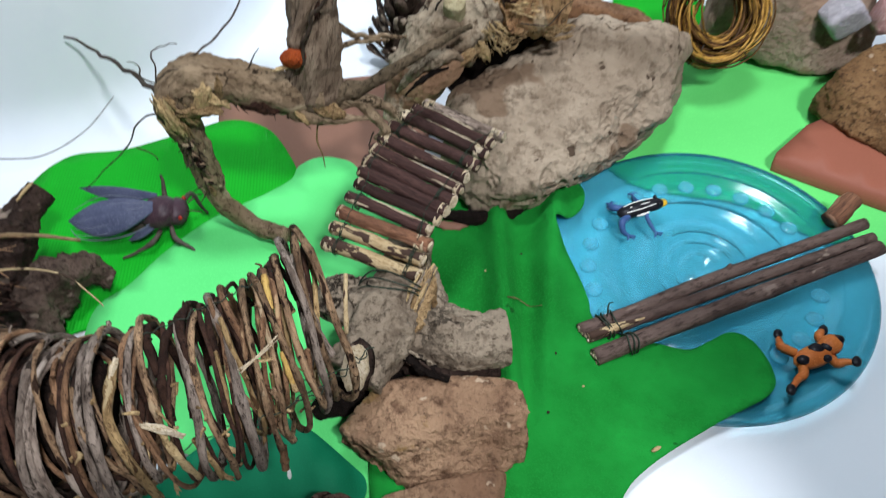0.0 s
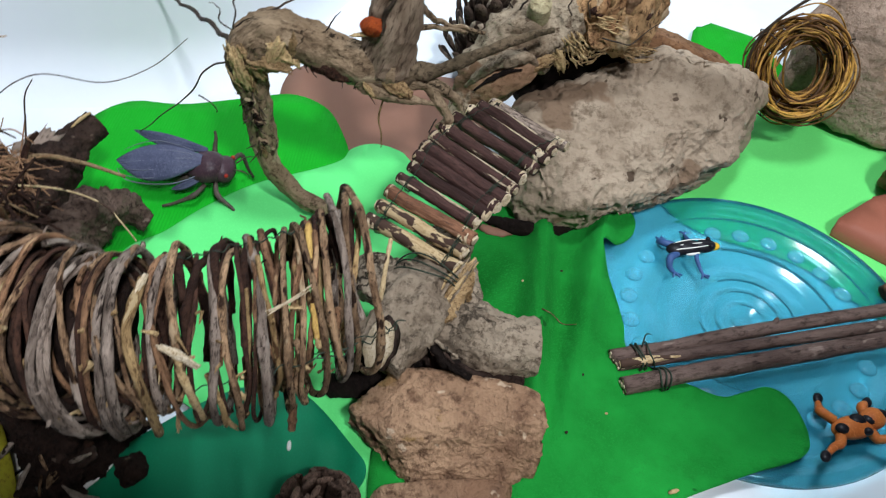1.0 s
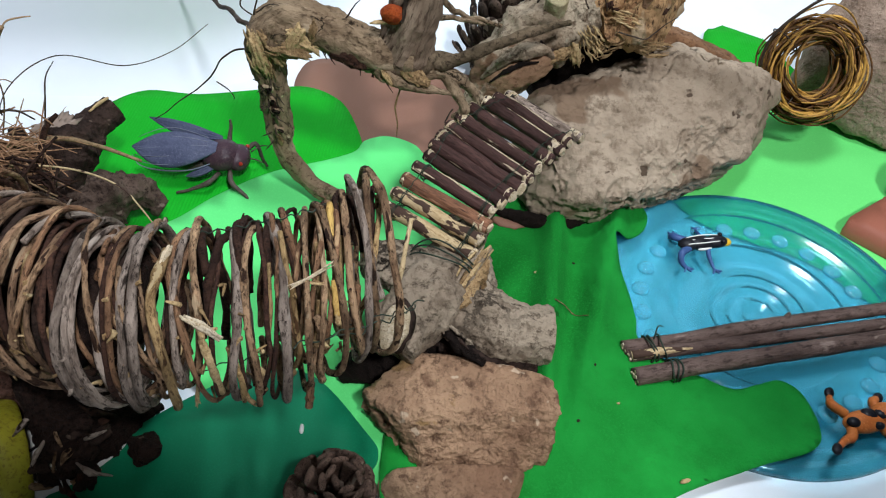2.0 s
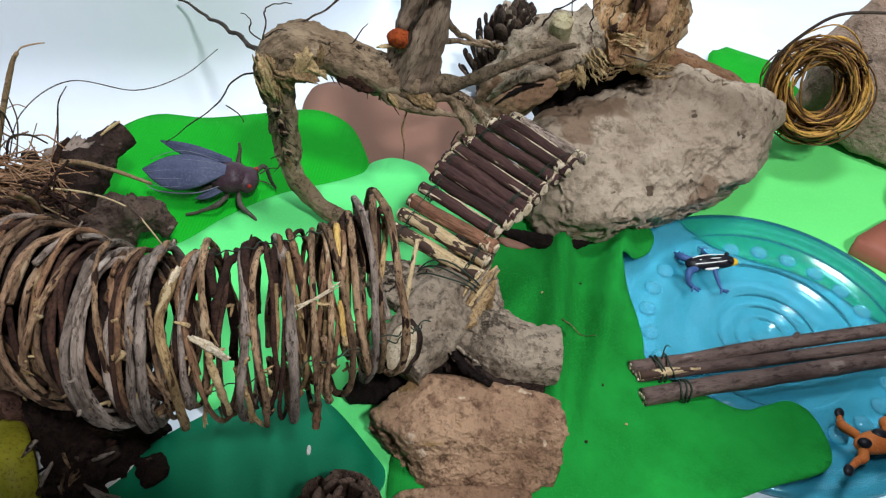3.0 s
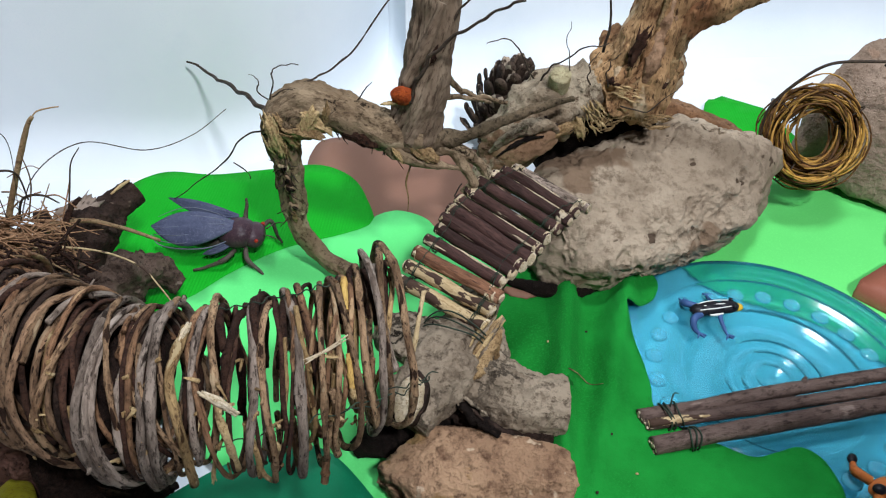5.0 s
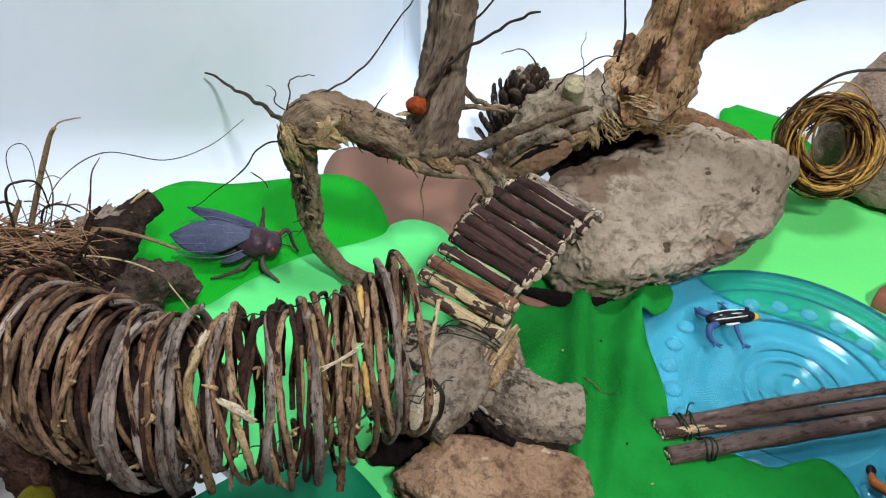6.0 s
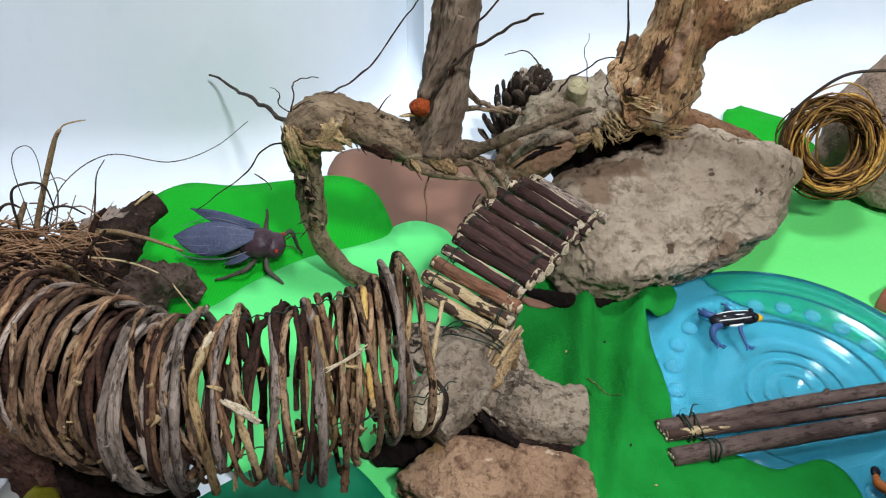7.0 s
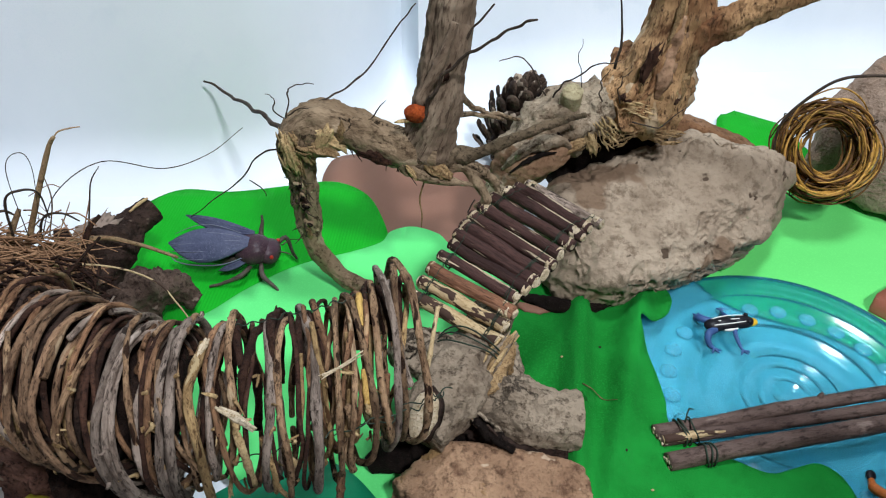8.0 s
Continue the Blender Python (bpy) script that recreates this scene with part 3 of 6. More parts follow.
whole("back_green_mat", sheet([(0.245, 0.62), (0.2556, 0.6836), (0.266, 0.692), *TEETH, (0.325, 0.65), (0.335, 0.60), (0.28, 0.585)], 0.003, lambda x, y: 0.0026, 0.02, 2),
      "leaf", "corrugated green sheet behind the stones", "foam mat", kind="structure")


def felt_height(x, y):
    r = math.hypot(x - PLATE[0], y - PLATE[1])
    z = float(np.interp(r, [0.0, 0.080, 0.098, 0.114, 0.124, 0.150], [0.0108, 0.0108, 0.0122, 0.0128, 0.0080, 0.0078]))
    ridge = (0.019 * math.exp(-((x - 0.078 - 0.10 * (y - 0.3)) / 0.0085) ** 2) + 0.012 * math.exp(-((x - 0.110 - 0.25 * (y - 0.3)) / 0.008) ** 2)) * float(np.interp(y, [0.19, 0.235], [0.15, 1])) + 0.005 * math.exp(-((x - 0.112 - 0.2 * (y - 0.25)) / 0.012) ** 2) * float(np.interp(y, [0.18, 0.22, 0.26], [1, 1, 0]))
    return z + ridge + 0.0012 * (1 + noise.noise(Vector((x * 30, y * 30, 7))))


whole("felt_mat", sheet([(0.015, 0.34), (0.025, 0.395), (0.056, 0.408), (0.100, 0.410), (0.137, 0.408), (0.150, 0.406), (0.156, 0.394), (0.152, 0.380), (0.141, 0.370), (0.131, 0.367), (0.1265, 0.362), (0.1285, 0.345), (0.1335, 0.320), (0.1362, 0.297), (0.1362, 0.280), (0.150, 0.265), (0.172, 0.256), (0.191, 0.2485), (0.206, 0.2525), (0.222, 0.257), (0.234, 0.248), (0.238, 0.226), (0.228, 0.210), (0.185, 0.195), (0.146, 0.178), (0.124, 0.160), (0.10, 0.12), (0.03, 0.11), (-0.01, 0.14), (-0.02, 0.20), (0.0, 0.28)], 0.0018, felt_height, 0.005),
      "felt", "soft green felt cloth lapping over the blue plate", "felt mat", kind="structure")


# ---- the pond ----
def pond_plate():
    top = [(0.0, 0.0090), (0.009, 0.0090), (0.0105, 0.0104), (0.0120, 0.0104), (0.014, 0.0090), (0.020, 0.0090), (0.0215, 0.0108), (0.0232, 0.0108), (0.0255, 0.0090), (0.031, 0.0090), (0.0325, 0.0108), (0.0340, 0.0108), (0.036, 0.0090), (0.0575, 0.0090), (0.0595, 0.0112), (0.0625, 0.0112),
           (0.0645, 0.0090), (0.0895, 0.0090), (0.0915, 0.0114), (0.0940, 0.0114), (0.0965, 0.0096), (0.101, 0.0112), (0.105, 0.0116), (0.1100, 0.0108), (0.1112, 0.0120), (0.1150, 0.0114), (0.1174, 0.0092), (0.1182, 0.0060)]
    under = [(r, z - 0.0016) for r, z in reversed(top[:-1])]
    plate = thing("pond_plate", "clear blue plastic plate with embossed rings and dots", "plate", (*PLATE, 0))
    dish = part("dish", lathe(top + under, (*PLATE, 0)), "plate", plate)
    dish.visible_shadow = False
    bump_mesh = None
    for k in range(24):
        a = 2 * math.pi * (k + 0.3) / 24
        if bump_mesh is None:
            bm = bmesh.new()
            bmesh.ops.create_uvsphere(bm, u_segments=14, v_segments=8, radius=1)
            for v in bm.verts:
                v.co = Vector((v.co.x * 0.0064, v.co.y * 0.0064, max(v.co.z, -0.1) * 0.0030))
            bump_mesh = mesh_of("dot", bm, "dot")
        dot = new("dot", bump_mesh)
        dot.parent = plate
        dot.visible_shadow = False
        dot.location = (0.0790 * math.cos(a), 0.0790 * math.sin(a), 0.0089)
    return plate


pond_plate()


def stick_bundle():
    raft = thing("log_bundle", "three dark straight sticks tied together with black wire", "log", (0.15, 0.265, 0.02))
    ends = [((0.1243, 0.2704, 0.0170), (0.2173, 0.2961, 0.0180), (0.3440, 0.3279, 0.0195), 0.0046),
            ((0.1276, 0.2646, 0.0170), (0.2145, 0.2852, 0.0177), (0.3440, 0.3152, 0.0195), 0.0041),
            ((0.1290, 0.2491, 0.0177), (0.2102, 0.2710, 0.0180), (0.3440, 0.3056, 0.0195), 0.0058)]
    for k, (a, b, c, r) in enumerate(ends):
        log = part("stick", limb([a, Vector(a).lerp(Vector(b), 0.5) + Vector((0, 0, 0.001 * (k - 1))), b, c], [r, r * 0.96, r, r * 0.92], sides=22, steps=20, rough=0.07, grain=70, seed=k, fine=0.03), "log", raft)
        way = (Vector(b) - Vector(a)).normalized()
        end = bmesh.new()
        for j in range(9):
            q = 2.39996 * j
            off = (way.cross(Vector((0, 0, 1))) * math.cos(q) + Vector((0, 0, 1)) * math.sin(q)) * r * 0.27 * math.sqrt(j)
            tube(end, [Vector(a) + off + way * 0.003, Vector(a) + off - way * random.uniform(-0.0006, 0.0012)], [r * 0.30, r * 0.20], 7, 1, 0.4, 400, 0, k * 9 + j)
        part("broken_end", end, "whittled", log, "pale broken end", smooth=False)
    strip = limb([(0.1282, 0.2636, 0.0197), (0.1446, 0.2672, 0.0203), (0.1679, 0.2722, 0.0201)], [0.0030, 0.0030, 0.0008], sides=8, rough=0.2, grain=200)
    part("peeled_strip", strip, "palestick", raft, "peeled pale strip of wood")
    for k, (x, j, lift) in enumerate(((0.140, 0, 0), (0.1425, 0, 0), (0.148, 0, 0), (0.151, 2, 0), (0.154, 2, 0), (0.1565, 2, 0))):
        pair = ends[:2] if j == 0 else ends[2:]
        s = (x - 0.126) / 0.09
        mids = [Vector(e[0]).lerp(Vector(e[1]), s) for e in pair]
        mid, way = sum(mids, Vector()) / len(mids), (Vector(pair[0][1]) - Vector(pair[0][0])).normalized()
        side = way.cross(Vector((0, 0, 1))).normalized()
        wide = (0.0092 if j == 0 else 0.0070)
        ring = [mid + side * wide * math.cos(a) + Vector((0, 0, 1)) * ((0.0066 if j == 0 else 0.0070) * math.sin(a)) + way * 0.001 * math.sin(2 * a + k) for a in np.linspace(0, 2 * math.pi, 17)]
        part("wire_tie", limb(ring, [0.0006] * 3, sides=6, steps=3), "wire", raft, "twisted black wire")
    part("wire_tail", limb([(0.1436, 0.2763, 0.0215), (0.1457, 0.2824, 0.0265), (0.1497, 0.2844, 0.0245)], [0.0006, 0.0005, 0.0004], sides=6), "wire", raft, "twisted black wire")
    part("stub", limb([(0.322, 0.3345, 0.0185), (0.334, 0.3420, 0.0215), (0.343, 0.3480, 0.0240)], [0.0068, 0.0074, 0.0070], sides=18, steps=6, rough=0.16, grain=90, seed=8), "redstick", raft, "short reddish cut stub")
    part("bud", limb([(0.2347, 0.3021, 0.0215), (0.2358, 0.3031, 0.0255)], [0.0022, 0.0010], sides=8, rough=0.3, grain=300), "log", raft)


stick_bundle()


def leg(parent, points, r, material, name="leg"):
    return part(name, limb(points, [r, r * 1.05, r * 0.8, r * 0.5], sides=9, steps=5, cut=False), material, parent)


def striped_frog():
    frog = thing("blue_frog", "toy frog with blue legs, striped black and white back, yellow snout", "toy frog", (0.195, 0.374, 0.005))
    base = Vector((0.1928, 0.3677, 0.0095))
    turn = Matrix.Rotation(radians(10), 3, "Z")

    def at(x, y, z):
        return base + turn @ Vector((x, y, z))
    bm = bmesh.new()
    for x, sx, sy, sz, z in ((-0.010, 0.009, 0.0056, 0.0042, 0.0085), (-0.002, 0.011, 0.0060, 0.0046, 0.009), (0.009, 0.009, 0.0054, 0.0044, 0.0095)):
        ball(bm, at(x, 0, z), (sx, sy, sz), (0, 0, 10))
    body = part("body", bm, "black", frog)
    bm = bmesh.new()
    ball(bm, at(0.0165, 0, 0.0085), (0.0047, 0.0036, 0.0027), (0, 0, 10))
    part("snout", bm, "yellow", frog, "yellow snout")
    for s in (-1, 0, 1):
        part("stripe", limb([at(-0.0155, s * 0.0024, 0.0105), at(-0.010, s * 0.0034, 0.0122), at(0, s * 0.0038, 0.0132), at(0.010, s * 0.0030, 0.0134)], [0.0003, 0.00045, 0.00045, 0.0003], sides=8), "white", body, "white painted stripe")
    part("stripe", limb([at(-0.006, -0.0058, 0.0085), at(-0.002, -0.0061, 0.0088), at(0.004, -0.0056, 0.009)], [0.0006, 0.0012, 0.0006], sides=8), "white", body, "white painted stripe")
    for s in (-1, 1):
        bm = bmesh.new()
        ball(bm, at(0.0125, s * 0.0036, 0.0128), (0.0017, 0.0017, 0.0017), level=2)
        part("eye", bm, "black", frog)
        leg(frog, [at(-0.012, s * 0.004, 0.008), at(-0.0185, s * 0.0075, 0.008), at(-0.0195, s * 0.0125, 0.004), at(-0.0165, s * 0.016, 0.0012)], 0.0026, "frogblue", "hind_leg")
        leg(frog, [at(0.003, s * 0.004, 0.008), at(0.001, s * 0.009, 0.007), at(0.0025, s * 0.016, 0.003), at(0.0035, s * 0.020, 0.0012)], 0.0016, "frogblue", "front_leg")
        for fx, fy, ox, oy in ((-0.0165, 0.016, 0.005, 0.002), (-0.0165, 0.016, 0.003, 0.004), (-0.0165, 0.016, -0.002, 0.0035), (0.0035, 0.020, 0.005, 0.001), (0.0035, 0.020, 0.003, 0.003), (0.0035, 0.020, -0.002, 0.003)):
            part("toe", limb([at(fx, s * fy, 0.0016), at(fx + ox, s * (fy + oy), 0.0008)], [0.0011, 0.0006], sides=6, steps=2, cut=False), "frogblue", frog)


striped_frog()


def spotted_frog():
    frog = thing("orange_frog", "toy frog, orange with black blotches and feet", "toy frog", (0.268, 0.235, 0.005))

    def at(x, y, z):
        return Vector((0.2650 + x, 0.2313 + y, 0.0105 + z))
    bm = bmesh.new()
    ball(bm, at(0, 0, 0.006), (0.014, 0.0075, 0.0055), (0, 0, 14))
    ball(bm, at(0.013, 0.006, 0.0075), (0.0085, 0.0068, 0.0052), (0, 0, 24))
    body = part("body", bm, "frogorange", frog)
    for x, y, r in ((0.002, 0.003, 0.0055), (0.010, 0.004, 0.0050), (0.018, 0.008, 0.0045), (-0.009, -0.003, 0.0042), (0.006, -0.004, 0.003)):
        bm = bmesh.new()
        ball(bm, at(x, y, 0.0095), (r, r * 0.8, 0.0026), level=2)
        part("blotch", bm, "black", body, "black painted blotch")
    for pts in ([(-0.010, 0.004, 0.006), (-0.017, 0.009, 0.007), (-0.015, 0.014, 0.003), (-0.013, 0.021, 0.001)],
                [(-0.009, -0.004, 0.006), (-0.011, -0.011, 0.006), (-0.016, -0.014, 0.0065), (-0.025, -0.022, 0.0095)],
                [(0.010, -0.002, 0.006), (0.013, -0.006, 0.005), (0.017, -0.007, 0.0075), (0.022, -0.009, 0.0095)],
                [(0.010, 0.009, 0.006), (0.010, 0.014, 0.006), (0.014, 0.018, 0.003), (0.017, 0.020, 0.001)]):
        pts = [at(*p) for p in pts]
        limb_ob = leg(frog, pts, 0.0030, "frogorange")
        bm = bmesh.new()
        ball(bm, pts[-1] + Vector((0, 0, 0.001)), (0.0042, 0.0030, 0.0018), (0, 0, 60), level=2)
        part("foot", bm, "black", limb_ob, "black foot")


spotted_frog()


# ---- stones ----
BOULDER_PITS = [((0.103, 0.444, 0.089), 0.011, 0.0035), ((0.098, 0.446, 0.091), 0.005, 0.003), ((0.083, 0.386, 0.042), 0.010, 0.0035), ((0.080, 0.392, 0.060), 0.018, 0.005), ((0.175, 0.411, 0.040), 0.018, 0.006), ((0.206, 0.428, 0.036), 0.020, 0.007),
                ((0.228, 0.440, 0.034), 0.012, 0.005), ((0.190, 0.470, 0.094), 0.007, 0.002), ((0.215, 0.455, 0.078), 0.008, 0.002), ((0.150, 0.395, 0.030), 0.010, 0.004)]
boulder = whole("boulder", broken(stone([(0.0480, 0.392, 0.010), (0.0700, 0.3800, 0.006), (0.092, 0.377, 0.006), (0.1170, 0.382, 0.006), (0.148, 0.400, 0.006), (0.178, 0.419, 0.006), (0.218, 0.440, 0.006), (0.2450, 0.470, 0.008), (0.065, 0.405, 0.0), (0.11, 0.402, 0.0), (0.165, 0.430, 0.0), (0.225, 0.460, 0.0),
                        (0.099, 0.363, 0.046), (0.127, 0.371, 0.046), (0.152, 0.393, 0.050), (0.181, 0.404, 0.050), (0.2055, 0.414, 0.050), (0.232, 0.428, 0.050), (0.256, 0.468, 0.030), (0.272, 0.492, 0.056), (0.262, 0.496, 0.080), (0.214, 0.465, 0.098), (0.170, 0.486, 0.113), (0.146, 0.478, 0.109), (0.124, 0.466, 0.099), (0.100, 0.446, 0.093), (0.078, 0.448, 0.084), (0.062, 0.430, 0.078), (0.070, 0.408, 0.050),
                        (0.050, 0.47, 0.0), (0.15, 0.54, 0.0), (0.25, 0.53, 0.0), (0.17, 0.53, 0.085), (0.06, 0.48, 0.06)], 7, 20, 0.065, 24, 0.014, 1, 0.10), 0.026, 0.0026, BOULDER_PITS),
      "rock", "large rough grey brown boulder with a flat sloping face", "rock")
# Dark strip put in the gap under the boulder, where only shade falls.
part("underside", limb([(0.040, 0.392, 0.0125), (0.056, 0.3850, 0.0135), (0.074, 0.3795, 0.0145), (0.092, 0.3790, 0.0150), (0.110, 0.3860, 0.0130)], [0.0025, 0.0055, 0.0060, 0.0052, 0.0015], sides=20, steps=14, rough=0.3, grain=90, seed=46, fine=0.1), "hollow", boulder, "dark strip standing in for shade under the boulder")
STONE_PITS = [((-0.022, 0.202, 0.026), 0.008, 0.0022), ((-0.030, 0.206, 0.018), 0.007, 0.0022), ((-0.012, 0.194, 0.016), 0.008, 0.0020), ((-0.020, 0.200, 0.010), 0.007, 0.0020), ((0.030, 0.196, 0.031), 0.006, 0.0010), ((0.052, 0.199, 0.036), 0.009, 0.0012), ((0.062, 0.190, 0.016), 0.006, 0.0016)]
whole("support_stone", broken(stone([(0.076, 0.190, 0.022), (0.067, 0.184, 0.016), (0.079, 0.200, 0.026), (-0.036, 0.213, 0.034), (-0.037, 0.212, 0.018), (-0.034, 0.217, 0.004), (-0.011, 0.194, 0.004), (0.010, 0.170, 0.002), (0.052, 0.183, 0.002), (0.078, 0.190, 0.012), (0.080, 0.215, 0.020), (0.080, 0.2080, 0.041), (0.073, 0.226, 0.046), (0.020, 0.228, 0.044), (-0.002, 0.236, 0.046), (-0.010, 0.198, 0.042), (0.008, 0.189, 0.028), (0.05, 0.196, 0.030), (0.0, 0.255, 0.0), (0.06, 0.245, 0.0), (-0.03, 0.24, 0.0), (0.02, 0.245, 0.034)], 7, 30, 0.035, 26, 0.030, 2, 0.03), 0.026, 0.0012, STONE_PITS),
      "redrock", "reddish brown stone propping the forked root", "rock")
whole("front_stone", stone([(-0.024, 0.178, 0.004), (-0.021, 0.160, 0.0), (0.0, 0.146, 0.0), (0.045, 0.142, 0.0), (0.066, 0.158, 0.0), (0.066, 0.188, 0.0), (0.060, 0.184, 0.018), (0.030, 0.182, 0.024), (-0.010, 0.178, 0.022), (-0.016, 0.166, 0.018), (0.050, 0.160, 0.020), (0.02, 0.19, 0.0)], 5, 14, 0.04, 30, 0.022, 3, 0.14),
      "redrock", "small reddish brown stone on the felt", "rock")
whole("tall_stone", stone([(0.335, 0.566, 0.0), (0.361, 0.531, 0.0), (0.384, 0.502, 0.0), (0.440, 0.508, 0.0), (0.46, 0.58, 0.0), (0.34, 0.63, 0.0), (0.314, 0.574, 0.112), (0.300, 0.575, 0.090), (0.292, 0.556, 0.066), (0.291, 0.553, 0.046), (0.300, 0.566, 0.006), (0.328, 0.575, 0.143), (0.37, 0.59, 0.15), (0.455, 0.57, 0.095), (0.378, 0.515, 0.056), (0.445, 0.515, 0.050)], 6, 14, 0.05, 20, 0.02, 4, 0.10),
      "brownrock", "tall grey brown stone behind the vine ring", "rock")
whole("amber_stone", stone([(0.361, 0.468, 0.0), (0.357, 0.440, 0.018), (0.367, 0.420, 0.018), (0.396, 0.387, 0.018), (0.47, 0.38, 0.018), (0.50, 0.47, 0.0), (0.42, 0.505, 0.0), (0.363, 0.458, 0.036), (0.371, 0.462, 0.050), (0.396, 0.475, 0.058), (0.43, 0.478, 0.060), (0.47, 0.46, 0.065), (0.402, 0.410, 0.042), (0.378, 0.425, 0.036)], 6, 14, 0.06, 30, 0.03, 5, 0.10),
      "amberrock", "amber brown stone with sharp faces", "rock")
whole("pale_stone", stone([(0.376, 0.498, 0.064), (0.399, 0.494, 0.083), (0.416, 0.498, 0.062), (0.392, 0.500, 0.044), (0.380, 0.528, 0.060), (0.400, 0.525, 0.082), (0.420, 0.525, 0.060), (0.395, 0.530, 0.040)], 4, 22, 0.03, 60, 0.02, 6),
      "palerock", "small pale grey violet stone wedged on the pile", "rock", "small stones")
whole("pink_stone", stone([(0.412, 0.486, 0.056), (0.47, 0.48, 0.058), (0.49, 0.52, 0.05), (0.42, 0.52, 0.05), (0.416, 0.490, 0.078), (0.47, 0.49, 0.085), (0.47, 0.52, 0.085), (0.43, 0.52, 0.080)], 4, 14, 0.05, 60, 0.02, 7),
      "pinkrock", "small pinkish stone on the pile", "rock", "small stones")
whole("brick_piece", stone([(0.135, 0.53, 0.0), (0.135, 0.525, 0.094), (0.160, 0.515, 0.100), (0.183, 0.512, 0.099), (0.246, 0.520, 0.066), (0.254, 0.525, 0.0), (0.14, 0.56, 0.0), (0.15, 0.555, 0.094), (0.240, 0.555, 0.062), (0.246, 0.56, 0.0)], 5, 16, 0.04, 50, 0.03, 8),
      "brick", "broken piece of red brick behind the boulder", "brick")


# ---- forked root ----
def jitter(size):
    return Vector((random.uniform(-1, 1), random.uniform(-1, 1), random.uniform(-1, 1))) * size


def forked_root():
    root = thing("forked_root", "clay covered grey root stump with sawn stubs", "root", (0.0, 0.25, 0.05))
    body = part("body", limb([(-0.020, 0.233, 0.058), (-0.010, 0.247, 0.061), (0.001, 0.266, 0.063), (0.008, 0.290, 0.054), (0.016, 0.325, 0.042), (0.020, 0.35, 0.030)], [0.017, 0.020, 0.0205, 0.018, 0.016, 0.014], sides=56, steps=20, rough=0.18, grain=40, ridges=0.16, seed=11, fine=0.06), "clay", root)
    part("stub", limb([(0.002, 0.272, 0.060), (-0.013, 0.280, 0.062), (-0.028, 0.290, 0.058), (-0.038, 0.298, 0.050)], [0.018, 0.0165, 0.0145, 0.011], sides=40, steps=14, rough=0.2, grain=60, ridges=0.2, seed=14, fine=0.06), "clay", root)
    part("stub", limb([(0.006, 0.284, 0.054), (0.020, 0.267, 0.049), (0.044, 0.256, 0.046), (0.0735, 0.2555, 0.045)], [0.018, 0.0205, 0.0185, 0.0170], sides=56, steps=20, rough=0.17, grain=42, ridges=0.12, seed=12, fine=0.07), "clay", root)
    part("stub", limb([(0.014, 0.318, 0.048), (0.022, 0.300, 0.054), (0.024, 0.282, 0.056), (0.018, 0.262, 0.050)], [0.012, 0.0115, 0.0125, 0.008], sides=36, steps=14, rough=0.25, grain=70, ridges=0.35, seed=13, fine=0.08), "clay", root)
    out = Vector((-0.22, -0.62, 0.75)).normalized()
    for name, lift, wide, kind, label in (("sawn_rim", -0.003, 0.0148, "darkwood", "dark bark rim"), ("sawn_face", 0.0, 0.0132, "whittled", "pale sawn face")):
        face = bmesh.new()
        mid = Vector((-0.0168, 0.2265, 0.0805)) + out * lift
        tube(face, [mid - out * 0.006, mid, mid + out * 0.0012], [wide, wide, wide * 0.97], 30, 1, 0.14, 130, 0, 3)
        lay = Vector((0.9, -0.35, 0)).normalized()
        for v in face.verts:
            v.co -= lay * (v.co - mid).dot(lay) * 0.42
        part(name, face, kind, body, label)
    for k in range(5):
        a = Vector((0.014, 0.260, 0.0700)).lerp(Vector((0.030, 0.284, 0.0725)), random.random()) + jitter(0.0025)
        part("splinter", limb([a, a + Vector((-0.004, -0.009, -0.001)) + jitter(0.002), a + Vector((-0.008, -0.017, -0.004)) + jitter(0.002)], [0.0006, 0.0012, 0.0003], sides=5, steps=4, rough=0.3, grain=300, seed=k), "palewood", root, "pale torn fibre")
    for k in range(3):
        r = 0.0226
        ring = [(0.0010 * k + 0.004 + r * 0.95 * math.cos(a), 0.276 + 0.0045 * k - 0.006 * math.cos(a) + 0.002 * math.sin(3 * a + k), 0.0635 + r * math.sin(a)) for a in np.linspace(0.3, 3.0, 10)]
        part("wire_loop", limb(ring, [0.0005] * 2, sides=6, steps=3), "wire", root, "dark wire")
    # Dark bark under the stub that doubles as the shade there.
    part("bark", limb([(0.004, 0.252, 0.040), (0.020, 0.246, 0.037), (0.042, 0.241, 0.034), (0.066, 0.242, 0.033)], [0.007, 0.0085, 0.0075, 0.005], sides=26, steps=14, rough=0.4, grain=110, seed=15, fine=0.12), "darkwood", root, "dark bark left underneath, also standing in for shade")
    # Solid dark strip that stands in for the shaded cavity under the bark.
    part("crevice", limb([(0.002, 0.2500, 0.0560), (0.012, 0.2440, 0.0550), (0.023, 0.2345, 0.0525), (0.034, 0.2300, 0.0480)], [0.0016, 0.0036, 0.0044, 0.0018], sides=18, steps=12, rough=0.5, grain=150, ridges=0.4, seed=19, fine=0.15), "hollow", root, "dark strip standing in for the shaded hollow under the bark")
    # Black lump put below the root lobe in place of its deep shade.
    part("rotten_underside", limb([(-0.052, 0.238, 0.010), (-0.036, 0.244, 0.017), (-0.018, 0.250, 0.026), (0.000, 0.258, 0.036)], [0.005, 0.0115, 0.0150, 0.0150], sides=28, steps=12, rough=0.35, grain=80, seed=45, fine=0.1), "hollow", root, "black lump standing in for the shade under the root")
    dice = random.Random(5)
